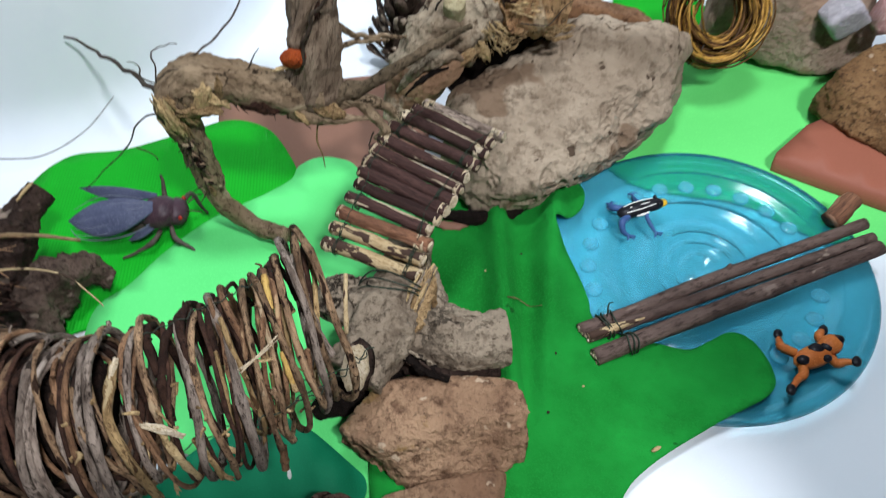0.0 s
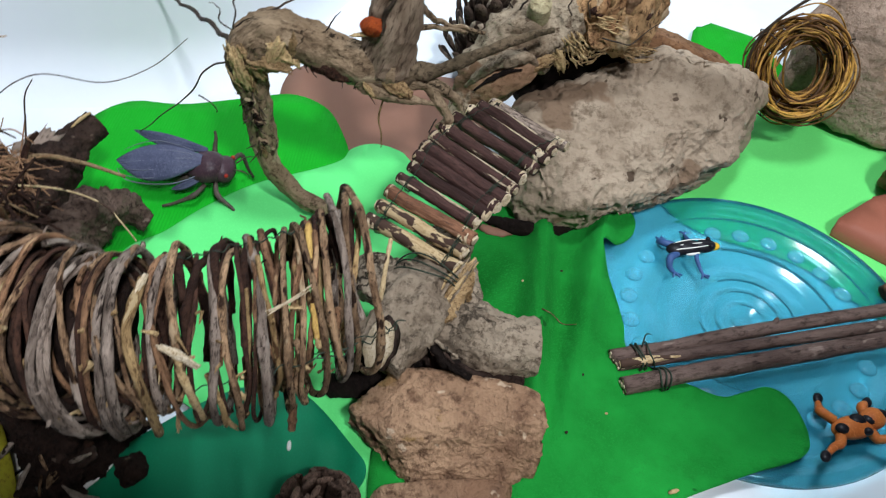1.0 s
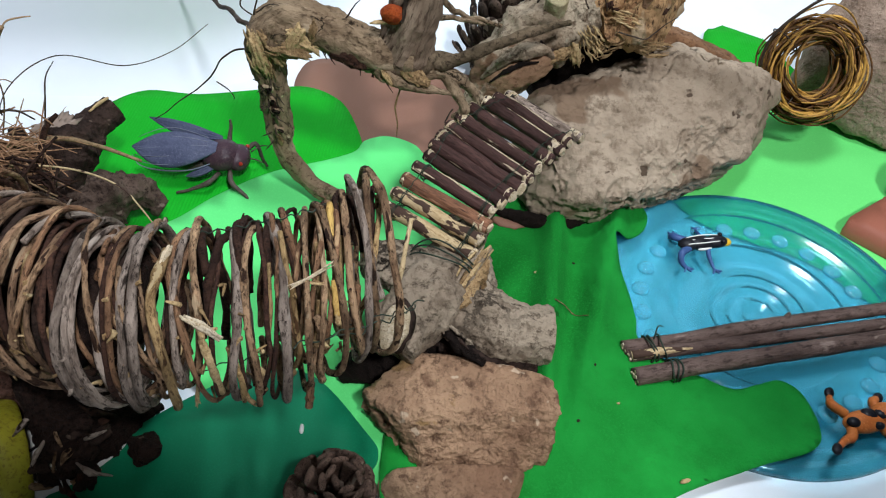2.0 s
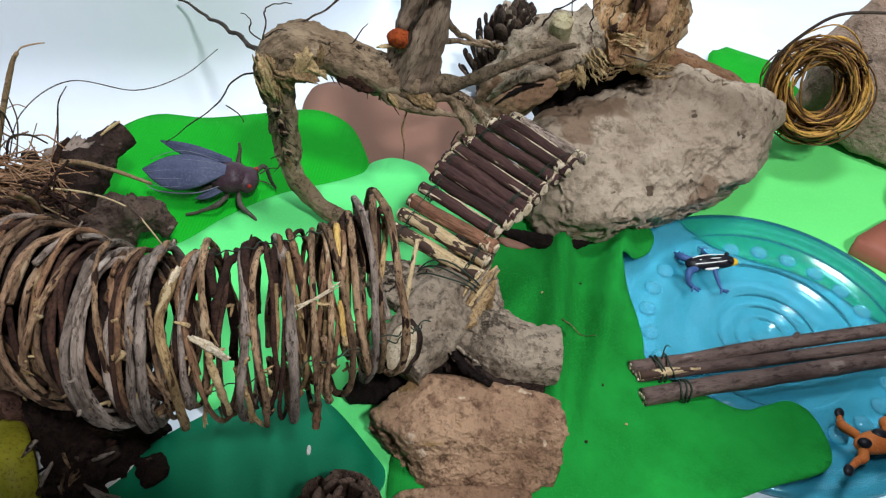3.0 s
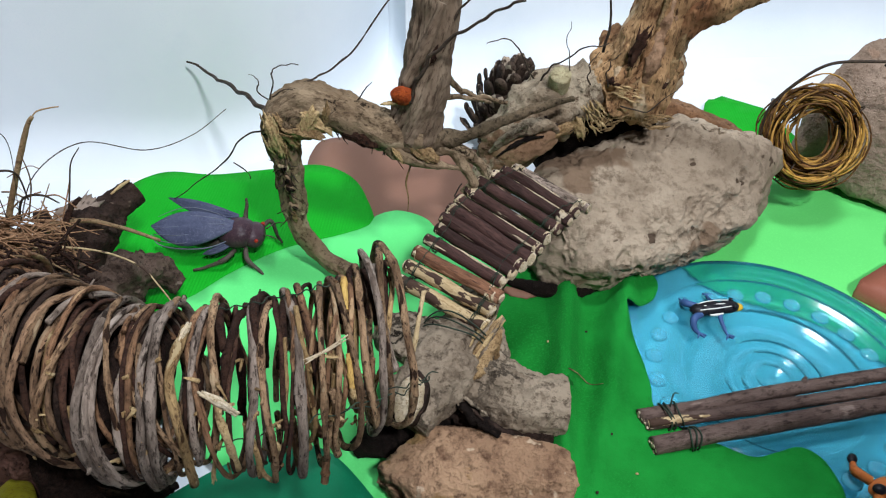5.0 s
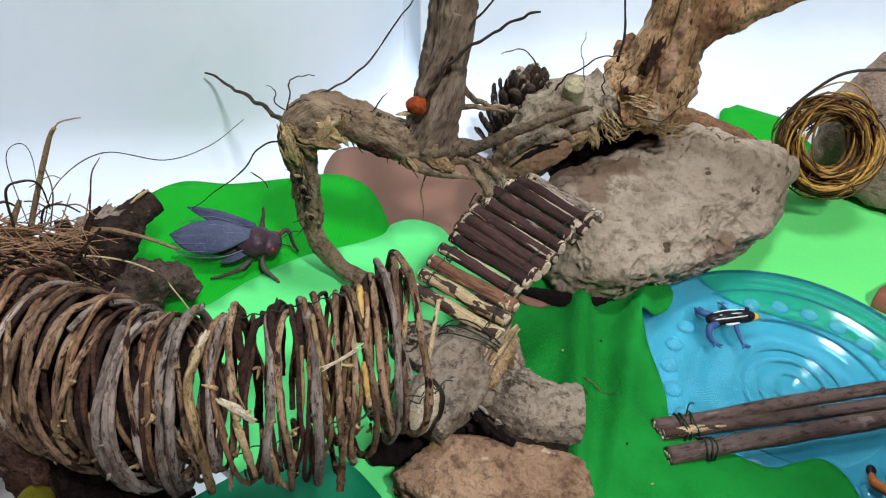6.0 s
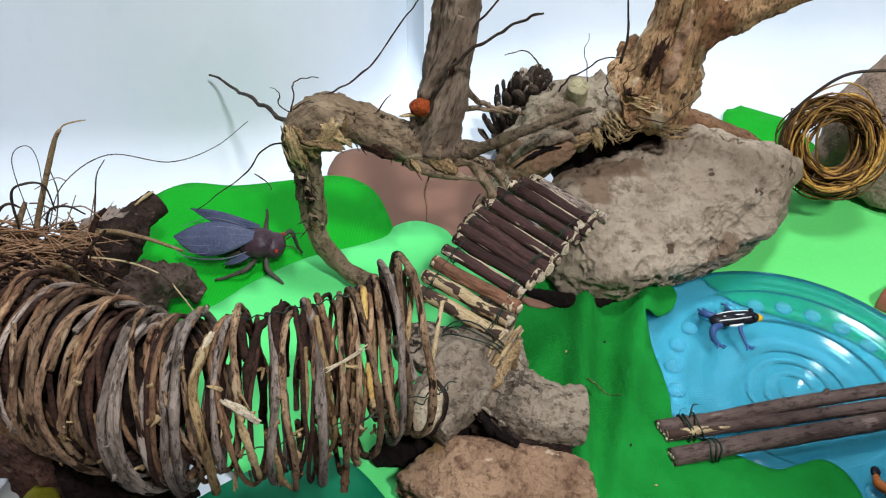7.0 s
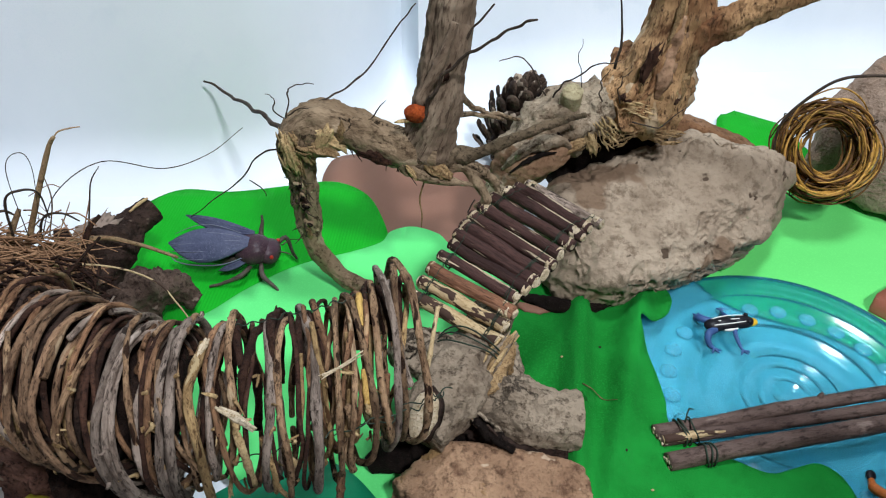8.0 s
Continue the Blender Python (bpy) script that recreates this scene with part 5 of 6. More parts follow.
# ---- driftwood arm and trunk ----
def shards(parent, where, way, n, material, label, r=0.0014, long=0.010, spread=0.004, solid=True):
    """A torn patch set into the wood, with loose fibres lying along it."""
    way = Vector(way).normalized()
    side = way.cross(Vector((0, -1, 0.6))).normalized()
    bm = bmesh.new()
    turn = Matrix((way, side, way.cross(side))).transposed().to_4x4()
    made = bmesh.ops.create_icosphere(bm, subdivisions=4, radius=1)["verts"]
    for v in made:
        c = Vector((v.co.x * (long * 0.55 + spread), v.co.y * spread * 0.9, v.co.z * 0.0028))
        c *= 1 + 0.5 * noise.fractal(Vector((c.x * 90, c.y * 500, c.z * 500)) + Vector(where) * 70, 0.8, 2.0, 4)
        v.co = Vector(where) + turn @ c
    if solid:
        part("torn_patch", bm, material, parent, label)
    else:
        bm.free()
    for k in range(n):
        a = Vector(where) + way * random.uniform(-1, 1) * (long * 0.4 + spread) + side * random.uniform(-1, 1) * spread + Vector((0, random.uniform(-0.0004, 0.0022), 0))
        d = (way + jitter(0.22)).normalized() * long * random.uniform(0.5, 1.2)
        q = r * random.uniform(0.25, 0.6)
        part("fibre", limb([a - d * 0.5, a + jitter(0.0010), a + d * 0.5 + jitter(0.0016)], [q * 0.3, q, q * 0.2], sides=5, steps=4, rough=0.3, grain=260, seed=k), material, parent, label)


def driftwood():
    wood = thing("driftwood_tree", "twisted driftwood branch arching down from an upright trunk", "driftwood", (-0.03, 0.40, 0.13))
    course = [(-0.072, 0.378, 0.024), (-0.086, 0.387, 0.020), (-0.102, 0.395, 0.026), (-0.116, 0.400, 0.047), (-0.119, 0.405, 0.075), (-0.1195, 0.405, 0.104), (-0.1200, 0.405, 0.129), (-0.110, 0.405, 0.146), (-0.095, 0.405, 0.152), (-0.072, 0.402, 0.146), (-0.048, 0.400, 0.136), (-0.024, 0.402, 0.134)]
    arm = part("arm", limb(course, [0.0058, 0.0064, 0.0066, 0.0072, 0.0088, 0.0092, 0.0125, 0.0140, 0.0132, 0.0130, 0.0140, 0.016], sides=44, steps=16, rough=0.20, grain=60, ridges=0.16, seed=21, fine=0.05), "wood", wood)
    part("trunk", limb([(-0.031, 0.402, 0.120), (-0.029, 0.402, 0.135), (-0.025, 0.405, 0.158), (-0.020, 0.415, 0.190), (-0.015, 0.425, 0.225), (-0.012, 0.433, 0.248)], [0.011, 0.0180, 0.0160, 0.0150, 0.0148, 0.0142], sides=48, steps=18, rough=0.13, grain=50, ridges=0.12, seed=22, fine=0.05), "trunkwood", wood)
    part("root", limb([(-0.024, 0.400, 0.130), (0.003, 0.400, 0.134), (0.028, 0.402, 0.146), (0.054, 0.415, 0.151), (0.076, 0.430, 0.149)], [0.009, 0.0044, 0.0036, 0.0031, 0.0018], sides=18, steps=12, rough=0.3, grain=90, seed=23, fine=0.08), "mossroot", wood)
    part("root", limb([(-0.022, 0.400, 0.127), (0.001, 0.400, 0.123), (0.015, 0.408, 0.107), (0.022, 0.410, 0.094)], [0.009, 0.0042, 0.0036, 0.0024], sides=18, steps=12, rough=0.25, grain=90, seed=24, fine=0.06), "wood", wood)
    part("root", limb([(-0.004, 0.400, 0.124), (0.006, 0.395, 0.112), (0.012, 0.392, 0.102), (0.004, 0.394, 0.094)], [0.0044, 0.0036, 0.0034, 0.0016], sides=16, steps=12, rough=0.35, grain=100, seed=25, fine=0.06), "wood", wood)
    part("root", limb([(-0.045, 0.390, 0.132), (-0.034, 0.388, 0.124), (-0.020, 0.390, 0.119), (0.004, 0.394, 0.112)], [0.006, 0.0050, 0.0036, 0.0012], sides=16, steps=12, rough=0.35, grain=100, seed=29, fine=0.06), "wood", wood)
    part("ridge", limb([(-0.036, 0.390, 0.160), (-0.032, 0.393, 0.178), (-0.022, 0.398, 0.196), (-0.012, 0.405, 0.222)], [0.0026, 0.0040, 0.0038, 0.0026], sides=14, steps=12, rough=0.3, grain=100, seed=30), "trunkwood", wood)
    shards(arm, (-0.092, 0.3925, 0.145), (0.75, 0, -0.5), 7, "palewood", "pale torn wood", 0.0020, 0.012, 0.0052)
    shards(arm, (-0.1195, 0.3945, 0.128), (0.15, 0, -1), 16, "tornwood", "torn tan wood", 0.0022, 0.016, 0.0048)
    shards(arm, (-0.112, 0.3935, 0.136), (0.4, 0, -1), 5, "tornwood", "torn tan wood", 0.0018, 0.014, 0.005)
    shards(arm, (-0.085, 0.3925, 0.150), (0.2, 0, 1), 5, "tornwood", "torn tan wood", 0.0018, 0.010, 0.0026)
    shards(arm, (-0.038, 0.384, 0.127), (0.6, 0, -0.8), 6, "palewood", "pale torn wood", 0.0016, 0.008, 0.002)
    shards(arm, (-0.118, 0.3975, 0.088), (0.1, 0, -1), 5, "darkbark", "dark loose bark", 0.0016, 0.008, 0.0035)
    shards(arm, (-0.117, 0.3975, 0.076), (0.1, 0, -1), 5, "wood", "loose bark", 0.0016, 0.006, 0.0025)
    shards(arm, (-0.117, 0.396, 0.062), (0.2, 0, -1), 4, "tornwood", "torn tan wood", 0.0014, 0.006, 0.0026)
    shards(arm, (-0.060, 0.390, 0.136), (1, 0, -0.3), 10, "darkbark", "dark loose bark", 0.0010, 0.014, 0.006)
    shards(wood, (-0.020, 0.401, 0.182), (0.3, 0, 1), 12, "darkbark", "dark loose bark", 0.0012, 0.020, 0.0035)
    shards(arm, (-0.1215, 0.3925, 0.134), (0.1, 0, -1), 16, "palewood", "pale torn wood", 0.0022, 0.016, 0.006)
    shards(arm, (-0.100, 0.3915, 0.139), (0.9, 0, -0.2), 14, "tornwood", "torn tan wood", 0.0018, 0.012, 0.006)
    shards(arm, (-0.096, 0.3910, 0.146), (0.5, 0, 0.9), 10, "palewood", "pale torn wood", 0.0018, 0.010, 0.005)
    shards(wood, (-0.022, 0.388, 0.128), (0.7, 0, -0.6), 16, "tornwood", "torn tan wood", 0.0014, 0.010, 0.005)
    for k, (x, z, r) in enumerate(((-0.1195, 0.104, 0.0042), (-0.1175, 0.086, 0.0050), (-0.1165, 0.070, 0.0040), (-0.1185, 0.094, 0.0030))):
        bm = bmesh.new()
        ball(bm, (x, 0.3965, z), (r, 0.0022, r * 0.7), (0, 20 * k, 0), 4, 0.5, 220, 50 + k)
        part("knot_rim", bm, "wood", arm, "raised rim round a knot hole")
        bm = bmesh.new()
        ball(bm, (x + 0.0006, 0.3950, z), (r * 0.55, 0.0022, r * 0.34), (0, 20 * k, 0), 3, 0.4, 260, 60 + k)
        part("knot_hole", bm, "hollow", arm, "dark knot hole")
    for x, z in ((-0.1125, 0.097), (-0.1115, 0.062)):
        bm = bmesh.new()
        ball(bm, (x, 0.3985, z), (0.0014, 0.0014, 0.0014), (0, 0, 0), 2, 0.2, 300)
        part("cut_shoot", bm, "whittled", arm, "pale cut shoot")
    bm = bmesh.new()
    ball(bm, (-0.0345, 0.387, 0.1700), (0.0074, 0.005, 0.0054), (0, 0, 10), 4, 0.18, 120, 1)
    fungus = part("fungus", bm, "fungus", wood, "small orange bracket fungus")
    shards(wood, (-0.0415, 0.387, 0.1645), (1, 0, 0.2), 4, "palewood", "pale torn wood", 0.0020, 0.009, 0.0015)
    twigs = [([(-0.122, 0.404, 0.138), (-0.135, 0.420, 0.136), (-0.157, 0.450, 0.127), (-0.186, 0.490, 0.113), (-0.215, 0.530, 0.099), (-0.240, 0.553, 0.096)], 0.0019), ([(-0.101, 0.410, 0.163), (-0.092, 0.412, 0.167), (-0.077, 0.418, 0.175), (-0.062, 0.425, 0.191), (-0.048, 0.430, 0.211), (-0.039, 0.435, 0.221)], 0.0008),
             ([(-0.030, 0.3845, 0.1665), (-0.0240, 0.3855, 0.1850), (-0.0140, 0.3870, 0.2020), (0.003, 0.385, 0.2160), (0.019, 0.382, 0.2270), (0.034, 0.378, 0.238)], 0.0013), ([(-0.009, 0.410, 0.206), (-0.001, 0.410, 0.218), (0.010, 0.410, 0.231)], 0.0010),
             ([(-0.014, 0.415, 0.187), (-0.010, 0.425, 0.167), (-0.001, 0.435, 0.149), (0.017, 0.450, 0.134), (0.036, 0.460, 0.125)], 0.0026), ([(-0.020, 0.415, 0.154), (0.001, 0.435, 0.143), (0.021, 0.450, 0.132)], 0.0022),
             ([(-0.125, 0.402, 0.132), (-0.148, 0.410, 0.119), (-0.168, 0.420, 0.092), (-0.194, 0.430, 0.065), (-0.227, 0.440, 0.035)], 0.0007), ([(-0.160, 0.410, 0.096), (-0.151, 0.410, 0.088), (-0.150, 0.410, 0.082)], 0.0005),
             ([(-0.121, 0.395, 0.158), (-0.117, 0.395, 0.171), (-0.117, 0.395, 0.178), (-0.111, 0.395, 0.182), (-0.099, 0.395, 0.184)], 0.0006), ([(-0.122, 0.395, 0.158), (-0.128, 0.394, 0.164), (-0.126, 0.394, 0.172), (-0.131, 0.394, 0.176)], 0.0005),
             ([(-0.119, 0.395, 0.160), (-0.112, 0.394, 0.166), (-0.104, 0.394, 0.166)], 0.0005), ([(-0.066, 0.40, 0.157), (-0.060, 0.398, 0.166), (-0.055, 0.397, 0.173)], 0.0005),
             ([(0.004, 0.394, 0.100), (0.0, 0.390, 0.092), (0.008, 0.386, 0.086)], 0.0006)]
    for k, (pts, r) in enumerate(twigs):
        pts = [Vector(p) + (jitter(min(r, 0.0012)) if 0 < i else jitter(0)) for i, p in enumerate(spline(pts, 3))]
        part("twig", limb(pts, [r, r * 0.8, r * 0.5], sides=8, steps=4, rough=0.25, grain=160, seed=k), "darkvine" if r < 0.002 else "wood", wood)
    part("fibre", limb([(-0.030, 0.392, 0.118), (-0.034, 0.390, 0.102), (-0.0325, 0.388, 0.090), (-0.033, 0.388, 0.078)], [0.0007, 0.0006, 0.0003], sides=6, steps=8, rough=0.2, grain=160, seed=3), "tornwood", wood, "pale hanging fibre")
    smooth = spline(course, 8)
    for k in range(110):
        i = random.randint(30, len(smooth) - 1)
        base = smooth[i] + Vector((random.uniform(-0.004, 0.004), -0.009, random.uniform(-0.012, 0.004)))
        d = Vector((random.uniform(-1, 1), random.uniform(-0.6, 0.1), random.uniform(-1, 0.3))) * random.uniform(0.005, 0.015)
        part("rootlet", limb([base + Vector((0, 0.005, 0)), base + d * 0.5 + jitter(0.002), base + d], [0.0006, 0.0005, 0.0002], sides=5, steps=4), "darkvine", wood)


driftwood()


def bark_tree():
    tree = thing("bark_tree", "thick torn reddish tree stump with a side branch", "tree stump", (0.12, 0.48, 0.1))
    trunk = part("trunk", limb([(0.112, 0.494, 0.134), (0.121, 0.490, 0.138), (0.126, 0.486, 0.148), (0.131, 0.484, 0.164), (0.138, 0.487, 0.20), (0.143, 0.492, 0.25), (0.143, 0.495, 0.30)], [0.030, 0.038, 0.034, 0.0265, 0.0215, 0.020, 0.019], sides=60, steps=18, rough=0.20, grain=34, ridges=0.30, seed=31, fine=0.012), "barkwood", tree)
    core = [Vector(p) for p in ((0.112, 0.494, 0.134), (0.121, 0.490, 0.138), (0.126, 0.486, 0.148), (0.131, 0.484, 0.164), (0.138, 0.487, 0.20), (0.143, 0.492, 0.25))]
    wide = [0.030, 0.038, 0.034, 0.0265, 0.0215, 0.020]
    for k in range(30):
        q = random.uniform(-1.45, 1.35)
        lo, hi = sorted((random.uniform(0.8, 4.6), random.uniform(0.8, 4.8)))
        hi = max(hi, lo + 0.6)
        pts = []
        for u in np.linspace(lo, min(hi, 4.9), 5):
            i, f = int(u), u - int(u)
            c, w = core[i].lerp(core[i + 1], f), wide[i] + (wide[i + 1] - wide[i]) * f
            a = q + random.uniform(-0.06, 0.06)
            pts.append(c + Vector((math.sin(a), -math.cos(a), 0.25 * (3 - u) / 3)) * w * 0.95)
        r = random.uniform(0.0012, 0.0040)
        part("bark_strip", limb(pts, [r * 0.3, r, r * 1.1, r * 0.8, r * 0.2], sides=10, steps=6, rough=0.45, grain=120, ridges=0.3, seed=500 + k, fine=0.1), random.choice(["barkwood", "barkwood", "tornwood", "darkbark"]), trunk, "ragged strip of bark")
    part("branch", limb([(0.136, 0.480, 0.178), (0.164, 0.472, 0.198), (0.182, 0.467, 0.211), (0.215, 0.460, 0.232)], [0.014, 0.0105, 0.0092, 0.008], sides=32, steps=14, rough=0.2, grain=65, ridges=0.28, seed=32, fine=0.06), "barkwood", tree)
    slab_ob = part("slab", limb([(0.017, 0.434, 0.070), (0.030, 0.444, 0.086), (0.048, 0.457, 0.108), (0.065, 0.466, 0.122), (0.095, 0.478, 0.130)], [0.008, 0.018, 0.025, 0.025, 0.020], sides=48, steps=16, rough=0.24, grain=46, ridges=0.10, seed=33, fine=0.05), "dustybark", tree, "dusty grey barked root")
    # Near black mass put where only shade fills the gap over the boulder.
    part("hollow", limb([(0.055, 0.492, 0.070), (0.10, 0.506, 0.088), (0.15, 0.508, 0.100)], [0.030, 0.032, 0.024], sides=20, steps=8, rough=0.2, grain=60, seed=36), "hollow", tree, "dark mass standing in for the shaded void under the stump")
    part("stub", limb([(0.067, 0.458, 0.138), (0.0675, 0.450, 0.1520), (0.0678, 0.4475, 0.1570)], [0.0080, 0.0076, 0.0070], sides=18, steps=4, rough=0.12, grain=150, fine=0.04), "greenwood", tree, "short sawn pale stub")
    shards(tree, (0.098, 0.4480, 0.124), (0.5, 0, -0.7), 60, "palewood", "tan shredded fibre", 0.0014, 0.009, 0.0075, False)
    shards(tree, (0.106, 0.4495, 0.122), (0.9, 0, 0.6), 44, "tornwood", "tan shredded fibre", 0.0015, 0.009, 0.007, False)
    shards(tree, (0.087, 0.448, 0.115), (0.4, 0, -1), 24, "palewood", "pale shredded fibre", 0.0012, 0.010, 0.004)
    shards(trunk, (0.140, 0.4495, 0.122), (1, 0, 0.1), 46, "tornwood", "tan shredded fibre", 0.0016, 0.009, 0.005, False)
    shards(trunk, (0.118, 0.449, 0.143), (1, 0, -0.3), 26, "palewood", "pale shredded fibre", 0.0014, 0.010, 0.0045, False)
    shards(trunk, (0.118, 0.456, 0.176), (0.3, 0, 1), 12, "darkbark", "dark loose bark", 0.0016, 0.014, 0.004)
    shards(trunk, (0.142, 0.462, 0.150), (0.2, 0, 1), 12, "tornwood", "torn tan wood", 0.0016, 0.016, 0.006)
    face = bmesh.new()
    ball(face, (0.0475, 0.4375, 0.1035), (0.0275, 0.0085, 0.0125), (0, -31, 0), 5, 0.16, 70, 38)
    part("bare_face", face, "bareface", slab_ob, "reddish bare wood")
    part("bark_lip", limb([(0.022, 0.4345, 0.0985), (0.034, 0.4335, 0.1125), (0.047, 0.4335, 0.1215), (0.061, 0.4345, 0.1245), (0.070, 0.4370, 0.1175)], [0.0012, 0.0040, 0.0052, 0.0046, 0.0016], sides=20, steps=14, rough=0.4, grain=90, ridges=0.2, seed=41, fine=0.1), "dustybark", slab_ob, "bark lip over the bare wood")
    # Thin dark strip that draws the shade line below the bark lip.
    part("bark_gap", limb([(0.028, 0.4300, 0.0985), (0.038, 0.4296, 0.1085), (0.048, 0.4298, 0.1150), (0.060, 0.4306, 0.1175)], [0.0006, 0.0016, 0.0018, 0.0006], sides=10, steps=10, rough=0.6, grain=150, seed=42), "hollow", slab_ob, "dark strip standing in for shade under the bark lip")
    part("fold", limb([(0.127, 0.4545, 0.150), (0.130, 0.4570, 0.164), (0.134, 0.4640, 0.182), (0.138, 0.4680, 0.205)], [0.002, 0.0058, 0.0060, 0.0030], sides=20, steps=12, rough=0.4, grain=90, ridges=0.4, seed=44, fine=0.1), "bareface", trunk, "brown fold in the bark")
    part("crack", limb([(0.060, 0.440, 0.128), (0.070, 0.442, 0.118), (0.084, 0.450, 0.112)], [0.001, 0.003, 0.002], sides=10, steps=10, rough=0.6, grain=150, seed=39), "darkwood", slab_ob, "dark rotten crack")
    shards(slab_ob, (0.072, 0.438, 0.118), (0.7, 0, 0.5), 16, "tornwood", "tan shredded fibre", 0.0012, 0.012, 0.004)
    for pts, r in (([(0.055, 0.450, 0.150), (0.062, 0.448, 0.162), (0.079, 0.446, 0.177), (0.097, 0.450, 0.179)], 0.0010), ([(0.050, 0.450, 0.152), (0.038, 0.448, 0.172), (0.027, 0.446, 0.182), (0.015, 0.445, 0.178)], 0.0008),
                   ([(0.094, 0.455, 0.172), (0.095, 0.455, 0.196), (0.089, 0.455, 0.224)], 0.0014), ([(0.074, 0.450, 0.158), (0.070, 0.450, 0.178), (0.069, 0.450, 0.194)], 0.0005),
                   ([(0.088, 0.448, 0.15), (0.086, 0.446, 0.165), (0.090, 0.446, 0.176)], 0.0007), ([(0.112, 0.446, 0.135), (0.13, 0.445, 0.134), (0.150, 0.45, 0.146)], 0.0008), ([(0.100, 0.445, 0.150), (0.098, 0.444, 0.166), (0.104, 0.444, 0.176)], 0.0007)):
        pts = [Vector(p) + jitter(0.0012) for p in spline(pts, 3)]
        part("twig", limb(pts, [r * 0.75, r * 0.6, r * 0.35], sides=7, steps=3, rough=0.2, grain=200), "darkvine", tree)


bark_tree()


# ---- pine cones ----
def cone_scale(material, prof):
    bm = bmesh.new()
    rings = []
    for x, w, h in prof:
        rings.append([bm.verts.new((x, w * math.cos(a), h * math.sin(a) + 9 * x * x)) for a in np.linspace(0, 2 * math.pi, 9)[:-1]])
    for a, b in zip(rings, rings[1:]):
        for k in range(8):
            bm.faces.new((a[k], a[(k + 1) % 8], b[(k + 1) % 8], b[k]))
    bm.faces.new(rings[-1])
    bm.faces.new(list(reversed(rings[0])))
    bmesh.ops.recalc_face_normals(bm, faces=bm.faces)
    return mesh_of("cone_scale", bm, material)


LONG_SCALE = [(0.0, 0.0018, 0.0006), (0.006, 0.0030, 0.0006), (0.013, 0.0050, 0.0007), (0.019, 0.0062, 0.0010), (0.0225, 0.0060, 0.0017), (0.0250, 0.0042, 0.0016), (0.0262, 0.0018, 0.0007)]
BLUNT_SCALE = [(0.0, 0.0022, 0.0008), (0.007, 0.0036, 0.0009), (0.014, 0.0052, 0.0014), (0.0185, 0.0062, 0.0024), (0.0210, 0.0058, 0.0028), (0.0225, 0.0034, 0.0016)]
SCALE_MESH = {"scale": cone_scale("scale", LONG_SCALE), "brownscale": cone_scale("brownscale", BLUNT_SCALE)}


def pine_cone(place, turn, size, label, n=70, first=-35, last=60, tall=1.0, material="scale"):
    cone = thing("pine_cone", label, "pine cone", place, "pine cones")
    cone.rotation_euler = [radians(a) for a in turn]
    cone.scale = (size,) * 3
    core = new("core", mesh_of("core", limb([(0, 0, -0.026), (0, 0, -0.01), (0, 0, 0.012), (0, 0, 0.030)], [0.004, 0.008, 0.006, 0.002], sides=14, steps=5), "scale"))
    core.parent = cone
    for k in range(n):
        s = k / (n - 1)
        a = k * 2.39996
        r = 0.006 * math.sin(math.pi * (0.12 + 0.8 * (1 - s))) ** 0.8
        sc = new("scale", SCALE_MESH[material])
        sc.parent = cone
        lean = first + (last - first) * s + random.uniform(-8, 8)
        sc.matrix_basis = Matrix.Translation((r * math.cos(a), r * math.sin(a), (-0.024 + 0.050 * s) * tall)) @ Matrix.Rotation(a, 4, "Z") @ Matrix.Rotation(radians(-lean), 4, "Y") @ Matrix.Diagonal((*(Vector((1, 1, 1)) * (0.45 + 0.55 * math.sin(math.pi * (0.15 + 0.7 * (1 - s))))), 1))


pine_cone((0.030, 0.598, 0.036), (-8, 26, 0), 1.24, "open brown pine cone standing before the backdrop", 66, 4, 72, 1.15)
pine_cone((-0.043, 0.153, 0.028), (15, 10, 40), 0.92, "open brown pine cone on the teal mat", 52, -20, 70, 1.0, "brownscale")


